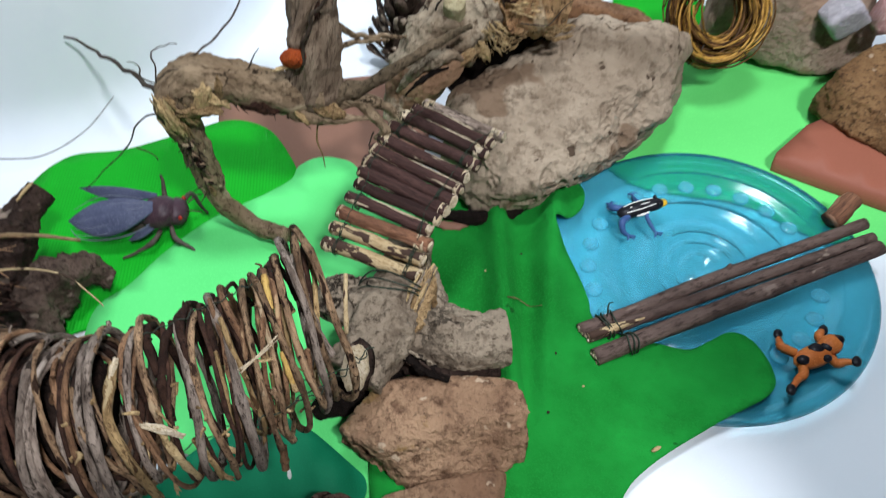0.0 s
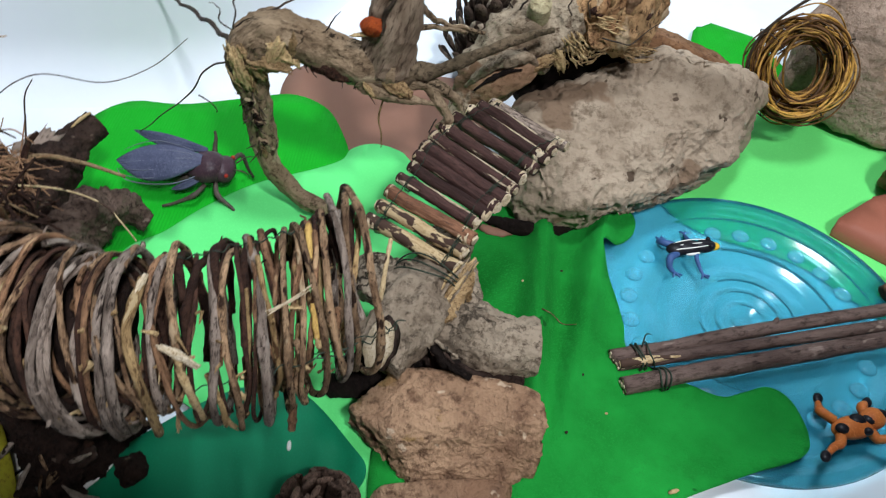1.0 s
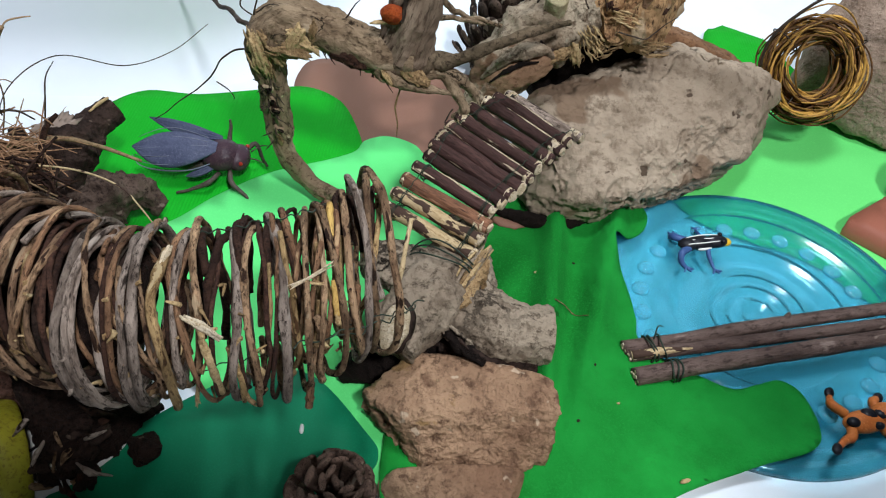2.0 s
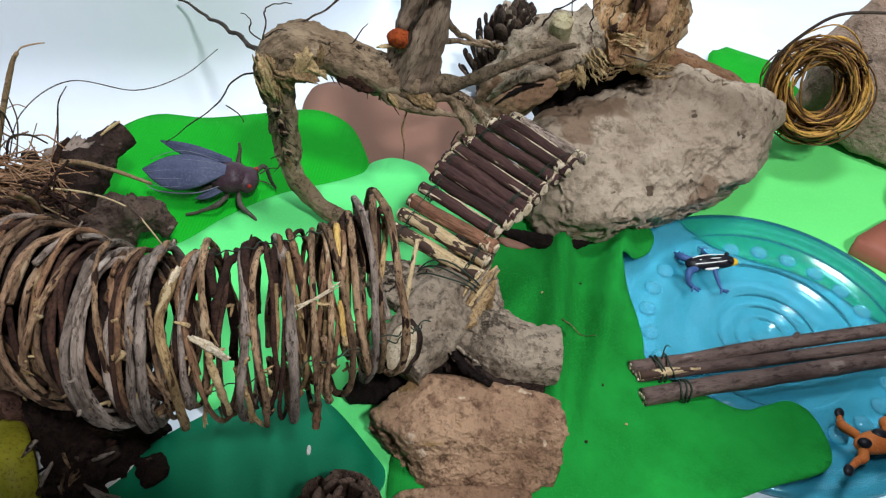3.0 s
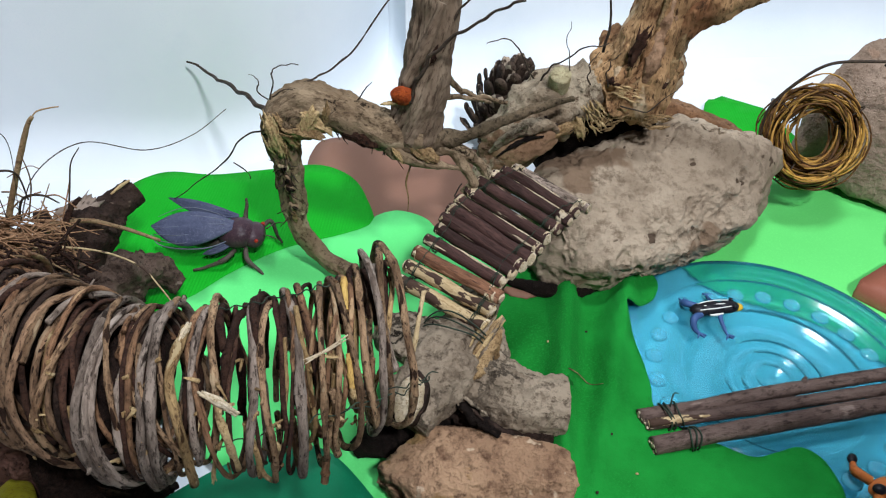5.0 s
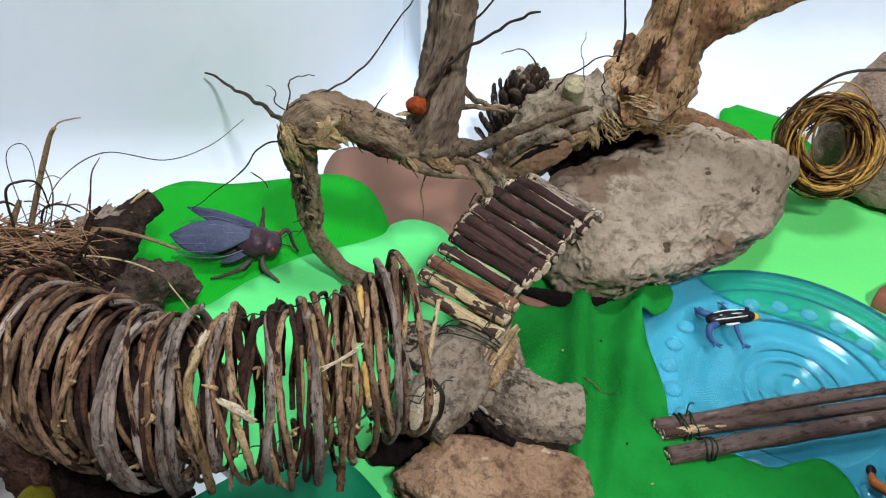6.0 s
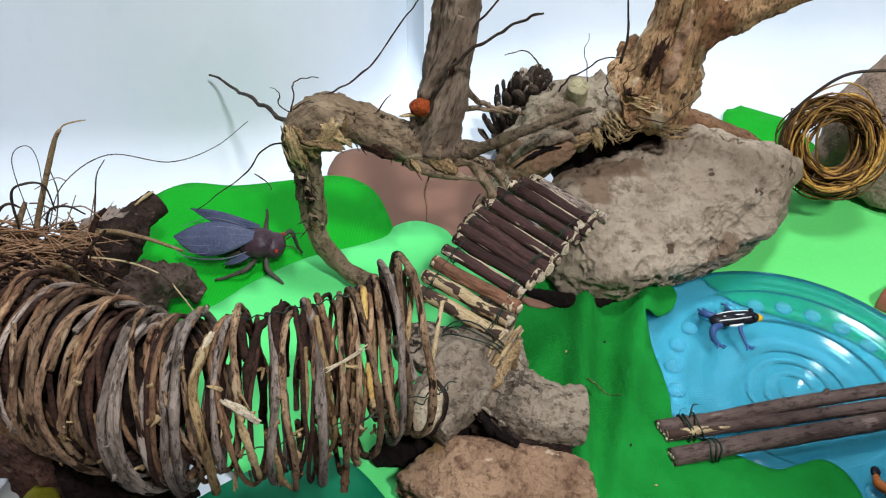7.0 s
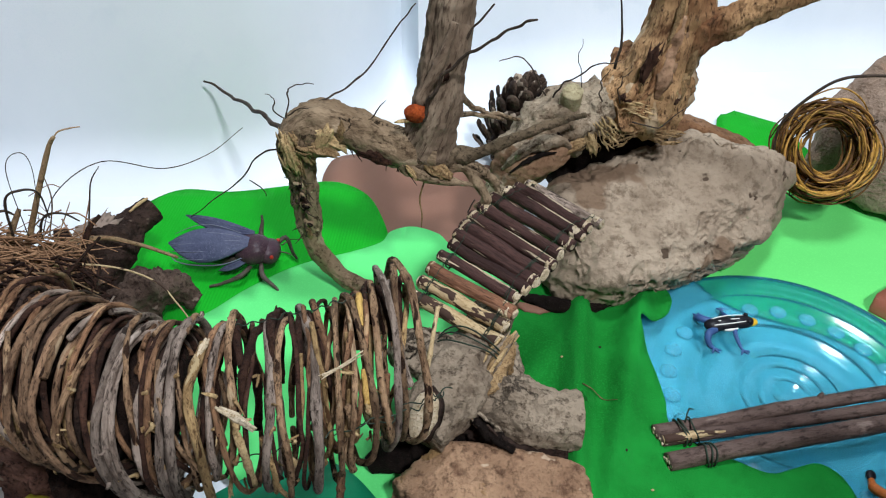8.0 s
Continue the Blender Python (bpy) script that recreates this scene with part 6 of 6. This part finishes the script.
# ---- vine ring ----
def vine_ring():
    ring = thing("vine_ring", "coiled ring of golden dried vine leaning on a stone", "vine ring", (0.29, 0.52, 0.06))
    mid = Vector((0.292, 0.522, 0.072))
    ahead = Vector((-0.10, -0.75, 0.50)).normalized()
    side = ahead.cross(Vector((0, 0, 1))).normalized()
    up = side.cross(ahead)
    for k in range(120):
        r = random.uniform(0.024, 0.042)
        off = side * random.gauss(0, 0.0028) + up * random.gauss(-0.0005, 0.0028)
        depth, ph, tilt = random.uniform(-0.011, 0.011), random.uniform(0, 6.28), random.uniform(-0.65, 0.65)
        start, span = random.uniform(0, 6.28), random.uniform(1.8, 5.6)
        squash, pts = random.uniform(0.86, 1.02), []
        for a in np.linspace(start, start + span, 12):
            q = r * (1 + 0.10 * math.sin(2 * a + ph) + random.uniform(-0.02, 0.02))
            pts.append(mid + off + side * q * squash * math.cos(a) + up * q * math.sin(a) * 0.96 + ahead * (depth + tilt * r * math.sin(a + ph) * 0.6))
        part("strand", limb(pts, [0.0006, random.uniform(0.0007, 0.0016), 0.0005], sides=6, steps=3, rough=0.2, grain=200, seed=k), random.choice(["vine", "vine", "brownvine"]), ring)
    for a in (0.6, 2.5, 4.1, 5.2):
        spot = mid + side * 0.034 * math.cos(a) * 0.93 + up * 0.034 * math.sin(a)
        out = side * math.cos(a) + up * math.sin(a)
        tie = [spot + out * 0.0125 * math.cos(q) + ahead * 0.0115 * math.sin(q) for q in np.linspace(0, 6.283, 13)]
        part("tie", limb(tie, [0.0006] * 2, sides=6, steps=3), "darkvine", ring, "thin dark vine tie")
    loop = [(0.248, 0.510, 0.045), (0.2425, 0.505, 0.078), (0.2415, 0.505, 0.106), (0.2545, 0.505, 0.1285), (0.2735, 0.505, 0.145), (0.3041, 0.505, 0.1487), (0.335, 0.507, 0.146), (0.365, 0.51, 0.125), (0.38, 0.505, 0.10)]
    part("dark_strand", limb(loop, [0.0009, 0.0012, 0.0012, 0.0009], sides=8, steps=8), "darkvine", ring, "thin dark vine loop")
    part("dark_strand", limb([(0.318, 0.512, 0.142), (0.330, 0.515, 0.175), (0.342, 0.52, 0.21)], [0.0009, 0.0008, 0.0006], sides=6, steps=6), "darkvine", ring)


vine_ring()


# ---- cicada ----
def wing_mesh(root, tip, out, arch, thick=0.0007):
    """A long rounded wing with raised veins at its edge."""
    bm = bmesh.new()
    root, tip, out = Vector(root), Vector(tip), Vector(out)
    up = (tip - root).cross(out).normalized()
    up = up if up.z > 0 else -up
    nu, nv = 18, 10
    tops, lows = [], []
    for i in range(nu + 1):
        s = i / nu
        width = (0.30 + 0.70 * math.sin(min(1, s / 0.5) * math.pi / 2)) * max(1 - max(0, (s - 0.48) / 0.52) ** 2.1, 0.03)
        tr, lr = [], []
        for j in range(nv + 1):
            w = j / nv - 0.35
            c = root.lerp(tip, s) + out * w * width * (1 if w > 0 else 0.8) + up * (arch * math.sin(math.pi * s) * (1 - (j / nv) ** 2) + 0.0004 * (j % 3 == 0))
            tr.append(bm.verts.new(c + up * thick))
            lr.append(bm.verts.new(c - up * thick))
        tops.append(tr)
        lows.append(lr)
    for i in range(nu):
        for j in range(nv):
            bm.faces.new((tops[i][j], tops[i + 1][j], tops[i + 1][j + 1], tops[i][j + 1]))
            bm.faces.new((lows[i][j], lows[i][j + 1], lows[i + 1][j + 1], lows[i + 1][j]))
    for i in range(nu):
        bm.faces.new((tops[i][0], lows[i][0], lows[i + 1][0], tops[i + 1][0]))
        bm.faces.new((tops[i][nv], tops[i + 1][nv], lows[i + 1][nv], lows[i][nv]))
    bmesh.ops.recalc_face_normals(bm, faces=bm.faces)
    return bm


def toy_cicada():
    bug = thing("toy_cicada", "toy cicada with grey violet wings and red eyes", "toy insect", (-0.18, 0.4090, 0.005))
    bm = bmesh.new()
    ball(bm, (-0.171, 0.4160, 0.0235), (0.0160, 0.0142, 0.0112), (0, 0, 5), 3, 0.04, 120)
    thorax = part("thorax", bm, "cicada", bug)
    bm = bmesh.new()
    ball(bm, (-0.1595, 0.4175, 0.0210), (0.0096, 0.0128, 0.0092), (0, 0, 5), 3, 0.06, 120)
    head = part("head", bm, "cicada", bug)
    bm = bmesh.new()
    ball(bm, (-0.196, 0.4150, 0.018), (0.020, 0.0095, 0.0075), (0, 0, 3), 3, 0.04, 120)
    part("abdomen", bm, "cicleg", bug)
    for y in (0.4075, 0.4285):
        bm = bmesh.new()
        ball(bm, (-0.1545, y, 0.0235), (0.0017, 0.0017, 0.0017), level=2)
        part("eye", bm, "redeye", head, "red eye")
    part("wing", wing_mesh((-0.172, 0.4140, 0.0345), (-0.239, 0.4140, 0.027), (0.0, -0.027, -0.010), 0.007), "wing", bug)
    for edge in ([(-0.170, 0.4060, 0.0270), (-0.190, 0.3985, 0.0220), (-0.212, 0.3975, 0.0200), (-0.230, 0.4010, 0.0200), (-0.2385, 0.4090, 0.0230)],):
        part("vein", limb(edge, [0.0005, 0.0005, 0.0003], sides=6, steps=5), "wingedge", bug, "pale raised wing vein")
    for q in (-0.30, -0.05, 0.20, 0.42, 0.60):
        vein = [Vector((-0.172, 0.4140, 0.0356)).lerp(Vector((-0.239, 0.4140, 0.0281)), u) + Vector((0, -0.027, -0.010)) * q * (0.30 + 0.70 * min(1, u / 0.5)) * (1 if u < 0.7 else 1 - 1.2 * (u - 0.7)) + Vector((0, 0, 0.0072 * math.sin(math.pi * u) * (1 - (q + 0.35) ** 2))) for u in np.linspace(0.10, 0.93, 7)]
        part("vein", limb(vein, [0.0003, 0.0004, 0.0002], sides=5, steps=4), "wingedge", bug, "pale raised wing vein")
    part("wing", wing_mesh((-0.172, 0.4270, 0.0320), (-0.234, 0.4430, 0.033), (0.0, -0.0095, -0.006), 0.003), "wing", bug)
    part("hind_wing", wing_mesh((-0.172, 0.4050, 0.022), (-0.196, 0.3990, 0.014), (0.0, -0.005, -0.003), 0.002), "wing", bug)
    for pts in ([(-0.164, 0.4070, 0.016), (-0.160, 0.3960, 0.014), (-0.150, 0.3900, 0.009), (-0.146, 0.3870, 0.006)], [(-0.172, 0.4050, 0.015), (-0.178, 0.3940, 0.014), (-0.192, 0.3910, 0.008), (-0.202, 0.3890, 0.006)],
                [(-0.160, 0.4260, 0.016), (-0.150, 0.4340, 0.022), (-0.144, 0.4280, 0.012), (-0.140, 0.4250, 0.007)], [(-0.170, 0.4280, 0.018), (-0.171, 0.4360, 0.022), (-0.170, 0.4420, 0.030), (-0.170, 0.4440, 0.036)],
                [(-0.176, 0.4280, 0.014), (-0.184, 0.4380, 0.012), (-0.196, 0.4440, 0.008), (-0.202, 0.4460, 0.006)]):
        part("leg", limb(pts, [0.0017, 0.0021, 0.0013, 0.0010], sides=8, steps=5, rough=0.2, grain=200), "cicleg", bug)
    for s in (-1, 1):
        part("antenna", limb([(-0.150, 0.418 + s * 0.004, 0.024), (-0.143, 0.418 + s * 0.008, 0.027), (-0.137, 0.418 + s * 0.010, 0.026)], [0.0006, 0.0005, 0.0003], sides=5, steps=4), "cicleg", head)


toy_cicada()


# ---- dark stump, earth and nest ----
def dark_stump():
    stump = thing("dark_stump", "dark broken stump with a sawn branch end", "stump", (-0.27, 0.34, 0.03))
    part("branch", limb([(-0.300, 0.320, 0.030), (-0.278, 0.350, 0.044), (-0.262, 0.380, 0.054), (-0.252, 0.398, 0.060), (-0.243, 0.414, 0.063)], [0.030, 0.026, 0.018, 0.0108, 0.0098], sides=40, steps=14, rough=0.22, grain=60, seed=41, fine=0.08), "darkwood", stump)
    part("split", limb([(-0.2505, 0.3960, 0.0722), (-0.246, 0.4045, 0.0738), (-0.242, 0.411, 0.0742)], [0.0008, 0.0015, 0.0009], sides=6, steps=5), "palewood", stump, "pale split in the wood")
    part("knot", limb([(-0.27, 0.345, 0.045), (-0.283, 0.36, 0.066), (-0.286, 0.366, 0.078)], [0.012, 0.007, 0.0048], sides=18, steps=8, rough=0.25, grain=80, seed=42), "darkwood", stump)
    shards(stump, (-0.268, 0.372, 0.070), (0.5, 0.6, 0.2), 12, "greytwig", "grey loose bark", 0.0014, 0.014, 0.010)


dark_stump()
whole("root_piece", limb([(-0.198, 0.358, 0.020), (-0.214, 0.360, 0.030), (-0.228, 0.352, 0.034), (-0.24, 0.335, 0.030), (-0.25, 0.31, 0.02)], [0.006, 0.012, 0.016, 0.018, 0.018], sides=44, steps=16, rough=0.42, grain=62, seed=43, fine=0.1), "rootbrown", "gnarled dark piece of root on the green mat", "root")
def earth_clod():
    clod = thing("earth_clod", "dark clod of earth and bark under the tunnel", "earth clod", (-0.20, 0.2, 0.0))
    part("lump", stone([(-0.222, 0.190, 0.0), (-0.209, 0.166, 0.0), (-0.182, 0.150, 0.0), (-0.166, 0.168, 0.0), (-0.150, 0.205, 0.0), (-0.16, 0.24, 0.0), (-0.25, 0.25, 0.0), (-0.188, 0.158, 0.020), (-0.206, 0.172, 0.032), (-0.172, 0.182, 0.036), (-0.222, 0.206, 0.080), (-0.178, 0.204, 0.076), (-0.17, 0.22, 0.085), (-0.24, 0.23, 0.088)], 6, 9, 0.15, 42, 0.07, 9), "earth", clod)
    for k in range(46):
        a = Vector((random.uniform(-0.212, -0.166), random.uniform(0.152, 0.185), 0))
        a.z = max(0.012, 1.0 * (a.y - 0.146)) + random.uniform(0, 0.008)
        bm = bmesh.new()
        if k % 3:
            ball(bm, a, (random.uniform(0.002, 0.007), random.uniform(0.002, 0.006), random.uniform(0.002, 0.004)), (0, 0, k * 37), 3, 0.5, 160, k)
            part("clump", bm, random.choice(["earth", "earth", "darkwood"]), clod)
        else:
            d = jitter(0.012)
            tube(bm, [a - d, a + Vector((0, -0.003, 0.003)), a + d], [0.0006, random.uniform(0.001, 0.0025), 0.0005], 7, 4, 0.4, 200, 0, k)
            part("bark_bit", bm, random.choice(["darkbark", "twig", "greytwig"]), clod, "small bit of bark")


earth_clod()
for spot, r in (((-0.150, 0.178, 0.016), 0.009),):
    bm = bmesh.new()
    ball(bm, spot, (r, r * 0.9, r * 0.8), level=4, rough=0.45, grain=110, seed=r * 1000)
    whole("earth_crumb", bm, "earth", "small dark lump of earth on the teal mat", "earth clod")


def grass_nest():
    nest = thing("grass_nest", "tangle of dry brown grass stalks and roots", "dry grass", (-0.29, 0.30, 0.06))
    bm = bmesh.new()
    for k in range(1100):
        c = Vector((random.gauss(-0.305, 0.030), random.gauss(0.298, 0.022), 0.076 + abs(random.gauss(0, 0.011))))
        c.x = min(c.x, -0.262 + random.uniform(0, 0.012))
        d = Vector((random.uniform(-1, 1), random.uniform(-0.45, 0.45), random.uniform(-0.15, 0.15))).normalized() * random.uniform(0.010, 0.026)
        tube(bm, [c - d, c + jitter(0.005), c + d], [random.uniform(0.0002, 0.0006)] * 2, sides=4, steps=3)
    for k in range(70):
        y, z = random.uniform(0.272, 0.335), random.uniform(0.078, 0.102)
        x0, x1 = random.uniform(-0.36, -0.30), random.uniform(-0.265, -0.225)
        tube(bm, [(x0, y, z), (x0 * 0.65 + x1 * 0.35, y + random.uniform(-0.01, 0.01), z + random.uniform(0, 0.012)), (x0 * 0.3 + x1 * 0.7, y + random.uniform(-0.012, 0.012), z + random.uniform(-0.002, 0.010)), (x1, y + random.uniform(-0.02, 0.014), z - random.uniform(0, 0.012))], [0.0006, random.uniform(0.0004, 0.0010), 0.0003], sides=5, steps=5)
    tagged(part("tangle", bm, "rootstraw", nest), kind="stuff")
    bm = bmesh.new()
    for k in range(500):
        c = Vector((random.gauss(-0.275, 0.04), random.gauss(0.265, 0.022), 0.088 + abs(random.gauss(0, 0.012))))
        c.x = min(c.x, -0.236 + random.uniform(0, 0.014))
        d = Vector((random.uniform(-1, 1), random.uniform(-0.4, 0.4), random.uniform(-0.2, 0.2))).normalized() * random.uniform(0.008, 0.024)
        tube(bm, [c - d, c + jitter(0.004), c + d], [random.uniform(0.0004, 0.0011)] * 2, sides=4, steps=3)
    tagged(part("root_tangle", bm, "darkbark", nest, "dark reddish fine roots"), kind="stuff")
    bm = bmesh.new()
    ball(bm, (-0.305, 0.285, 0.045), (0.070, 0.055, 0.040), (0, 0, 0), 5, 0.25, 45, 3)
    part("base", bm, "earth", nest, "dark matted base")
    for k in range(24):
        c = Vector((random.uniform(-0.272, -0.240), random.uniform(0.200, 0.255), random.uniform(0.080, 0.104)))
        d = Vector((random.uniform(-0.6, 0.6), random.uniform(-0.7, 0.7), random.uniform(-0.8, 0.8))).normalized() * random.uniform(0.014, 0.034)
        r = random.uniform(0.0007, 0.0022)
        part("root", limb([c - d, c - d * 0.3 + jitter(0.006), c + d * 0.4 + jitter(0.006), c + d], [r * 0.8, r, r * 0.9, r * 0.5], sides=8, steps=5, rough=0.2, grain=150, seed=700 + k), random.choice(["darkbark", "darkbark", "twig", "darkwood"]), nest, "dark reddish root")
    stalks = [([(-0.273, 0.330, 0.100), (-0.261, 0.345, 0.127), (-0.233, 0.360, 0.142), (-0.202, 0.375, 0.128), (-0.176, 0.390, 0.131), (-0.157, 0.410, 0.140)], 0.0004, "darkvine"), ([(-0.281, 0.330, 0.10), (-0.279, 0.335, 0.150), (-0.269, 0.340, 0.160), (-0.266, 0.340, 0.147), (-0.275, 0.335, 0.105)], 0.0003, "darkvine"),
              ([(-0.258, 0.350, 0.08), (-0.253, 0.360, 0.106), (-0.249, 0.365, 0.122), (-0.243, 0.370, 0.131)], 0.0006, "darkvine"), ([(-0.283, 0.340, 0.090), (-0.277, 0.345, 0.106), (-0.267, 0.350, 0.106), (-0.261, 0.355, 0.096)], 0.0009, "darkvine"),
              ([(-0.289, 0.330, 0.085), (-0.272, 0.345, 0.128), (-0.261, 0.355, 0.154), (-0.256, 0.357, 0.161)], 0.0021, "straw"), ([(-0.258, 0.356, 0.158), (-0.253, 0.358, 0.164), (-0.245, 0.360, 0.166), (-0.240, 0.362, 0.166)], 0.0006, "straw"),
              ([(-0.305, 0.315, 0.078), (-0.292, 0.333, 0.105), (-0.287, 0.340, 0.116)], 0.0026, "straw"), ([(-0.290, 0.328, 0.10), (-0.285, 0.330, 0.130), (-0.277, 0.335, 0.135), (-0.269, 0.340, 0.130), (-0.269, 0.340, 0.110)], 0.0009, "darkvine"),
              ([(-0.290, 0.335, 0.083), (-0.255, 0.355, 0.081), (-0.234, 0.365, 0.069), (-0.208, 0.368, 0.055)], 0.0019, "straw"), ([(-0.275, 0.310, 0.093), (-0.243, 0.315, 0.094), (-0.222, 0.325, 0.082), (-0.202, 0.325, 0.071), (-0.184, 0.310, 0.068), (-0.174, 0.300, 0.067)], 0.0007, "palestick"),
              ([(-0.30, 0.29, 0.10), (-0.25, 0.295, 0.104), (-0.215, 0.285, 0.10)], 0.0008, "straw"), ([(-0.27, 0.335, 0.10), (-0.262, 0.34, 0.125), (-0.262, 0.342, 0.145)], 0.0005, "straw"), ([(-0.31, 0.32, 0.09), (-0.302, 0.33, 0.112), (-0.295, 0.335, 0.118), (-0.29, 0.34, 0.11)], 0.0012, "darkvine"),
              ([(-0.275, 0.34, 0.085), (-0.268, 0.35, 0.10), (-0.262, 0.355, 0.112)], 0.0005, "straw"), ([(-0.262, 0.34, 0.075), (-0.256, 0.355, 0.090), (-0.25, 0.362, 0.096)], 0.0024, "darkbark")]
    for k, (pts, r, kind) in enumerate(stalks):
        part("stalk", limb(pts, [r, r * 0.9, r * 0.6], sides=6, steps=8, rough=0.15, grain=150, seed=k), kind, nest)


grass_nest()


# ---- front corner scraps ----
def yellow_peel():
    """A curled peel: a long thin leaf, arched across and bent along its length."""
    bm = bmesh.new()
    nu, nv, thick = 26, 14, 0.0011
    top, low = [], []
    for i in range(nu + 1):
        u = i / nu
        mid = Vector((-0.243, 0.200, 0.014)).lerp(Vector((-0.203, 0.142, 0.012)), u) + Vector((0, 0, 0.020 * math.sin(math.pi * u)))
        wide = 0.0135 * math.sin(math.pi * (0.06 + 0.88 * u)) ** 0.6
        tr, lr = [], []
        for j in range(nv + 1):
            v = 2 * j / nv - 1
            p = mid + Vector((0.82, 0.57, 0)) * v * wide + Vector((0, 0, 0.007 * (1 - v * v) + 0.0009 * noise.noise(Vector((u * 7, v * 3, 2)))))
            tr.append(bm.verts.new(p))
            lr.append(bm.verts.new(p - Vector((0, 0, thick))))
        top.append(tr)
        low.append(lr)
    for i in range(nu):
        for j in range(nv):
            bm.faces.new((top[i][j], top[i + 1][j], top[i + 1][j + 1], top[i][j + 1]))
            bm.faces.new((low[i][j], low[i][j + 1], low[i + 1][j + 1], low[i + 1][j]))
        for j, flip in ((0, 1), (nv, 0)):
            q = (top[i][j], low[i][j], low[i + 1][j], top[i + 1][j])
            bm.faces.new(q if flip else tuple(reversed(q)))
    for i, flip in ((0, 0), (nu, 1)):
        for j in range(nv):
            q = (top[i][j], low[i][j], low[i][j + 1], top[i][j + 1])
            bm.faces.new(q if flip else tuple(reversed(q)))
    bmesh.ops.recalc_face_normals(bm, faces=bm.faces)
    return bm


whole("yellow_peel", yellow_peel(), "yellowleaf", "curled yellow green fruit peel beside the earth", "fruit peel")
bm = bmesh.new()
ball(bm, (-0.247, 0.164, 0.021), (0.014, 0.020, 0.012), (0, 0, 30), 4, 0.12, 60, 4)
whole("fruit_piece", bm, "fruitbrown", "glossy reddish brown piece of dried fruit", "fruit")
whole("bark_chunk", broken(stone([(-0.262, 0.196, 0.0), (-0.232, 0.190, 0.0), (-0.218, 0.206, 0.0), (-0.225, 0.235, 0.0), (-0.275, 0.24, 0.0), (-0.262, 0.198, 0.055), (-0.236, 0.192, 0.050), (-0.220, 0.206, 0.060), (-0.228, 0.232, 0.090), (-0.27, 0.235, 0.090), (-0.250, 0.205, 0.078)], 5, 9, 0.12, 45, 0.05, 21), 0.01, 0.002), "redchunk", "rough reddish brown chunk of bark beside the tunnel", "bark")


def printed_paper():
    paper = thing("printed_paper", "torn white paper with dark printed bars", "paper", (-0.20, 0.165, 0.0))
    part("leaf", sheet([(-0.262, 0.215), (-0.225, 0.19), (-0.19, 0.192), (-0.165, 0.188), (-0.170, 0.172), (-0.195, 0.150), (-0.235, 0.14), (-0.27, 0.17)], 0.0006, flat(0.0100), 0.02), "white", paper)
    for k, (x, y, a) in enumerate(((-0.205, 0.166, 35), (-0.196, 0.160, 20), (-0.214, 0.174, 50), (-0.182, 0.176, 60), (-0.188, 0.166, -30), (-0.246, 0.205, 20), (-0.240, 0.196, 15))):
        bm = bmesh.new()
        bmesh.ops.create_cube(bm, size=1)
        m = Matrix.LocRotScale((x, y, 0.0109), Euler((0, 0, radians(a))), (0.012, 0.0018, 0.0003))
        for v in bm.verts:
            v.co = m @ v.co
        part("bar", bm, "black", paper)


printed_paper()
for k, (x, y, z, a, mat) in enumerate(((0.081, 0.252, 0.012, 30, "palewood"), (0.163, 0.255, 0.0125, 80, "white"), (0.167, 0.223, 0.0105, -15, "white"), (-0.068, 0.200, 0.0105, 95, "white"), (0.152, 0.187, 0.011, 20, "palewood"))):
    bm = bmesh.new()
    ball(bm, (x, y, z), (0.0034, 0.0014, 0.0012), (0, 0, a), 2, 0.2, 300, k)
    whole("crumb", bm, mat, "pale crumb of food on the mat", "crumb", "crumbs")

# Sliver added for the brown foam edge that shows under the boulder.
whole("bark_chip", stone([(0.034, 0.384, 0.011), (0.037, 0.376, 0.011), (0.060, 0.3715, 0.011), (0.068, 0.3730, 0.011), (0.066, 0.3765, 0.0125), (0.040, 0.3840, 0.0145), (0.052, 0.3760, 0.0140)], 4, 10, 0.06, 60, 0.02, 14), "brown", "flat sliver standing for the edge of the brown foam", "chip")


# ---- loose threads and fluff ----
def loose_thread(points, label, material="twig", r=0.0004):
    whole("root_thread", limb(points, [r, r * 0.9, r * 0.5], sides=6, steps=6, rough=0.2, grain=300), material, label, "thread", "threads on the felt")


def felt_at(x, y, lift=0.0024):
    return (x, y, felt_height(x, y) + lift)


loose_thread([felt_at(0.080, 0.296), felt_at(0.088, 0.300, 0.005), felt_at(0.096, 0.297), felt_at(0.103, 0.291)], "thin brown root thread curled on the felt")
for k, (x, y) in enumerate(((0.098, 0.343), (0.070, 0.330), (0.105, 0.255), (0.060, 0.238), (0.118, 0.232), (0.092, 0.215))):
    bm = bmesh.new()
    ball(bm, felt_at(x, y), (0.0011, 0.0008, 0.0007), (0, 0, 40 * k), 2, 0.4, 400, k)
    whole("crumb", bm, ("earth", "palewood", "darkwood")[k % 3], "tiny crumb of earth or bark on the felt", "crumb", "crumbs")
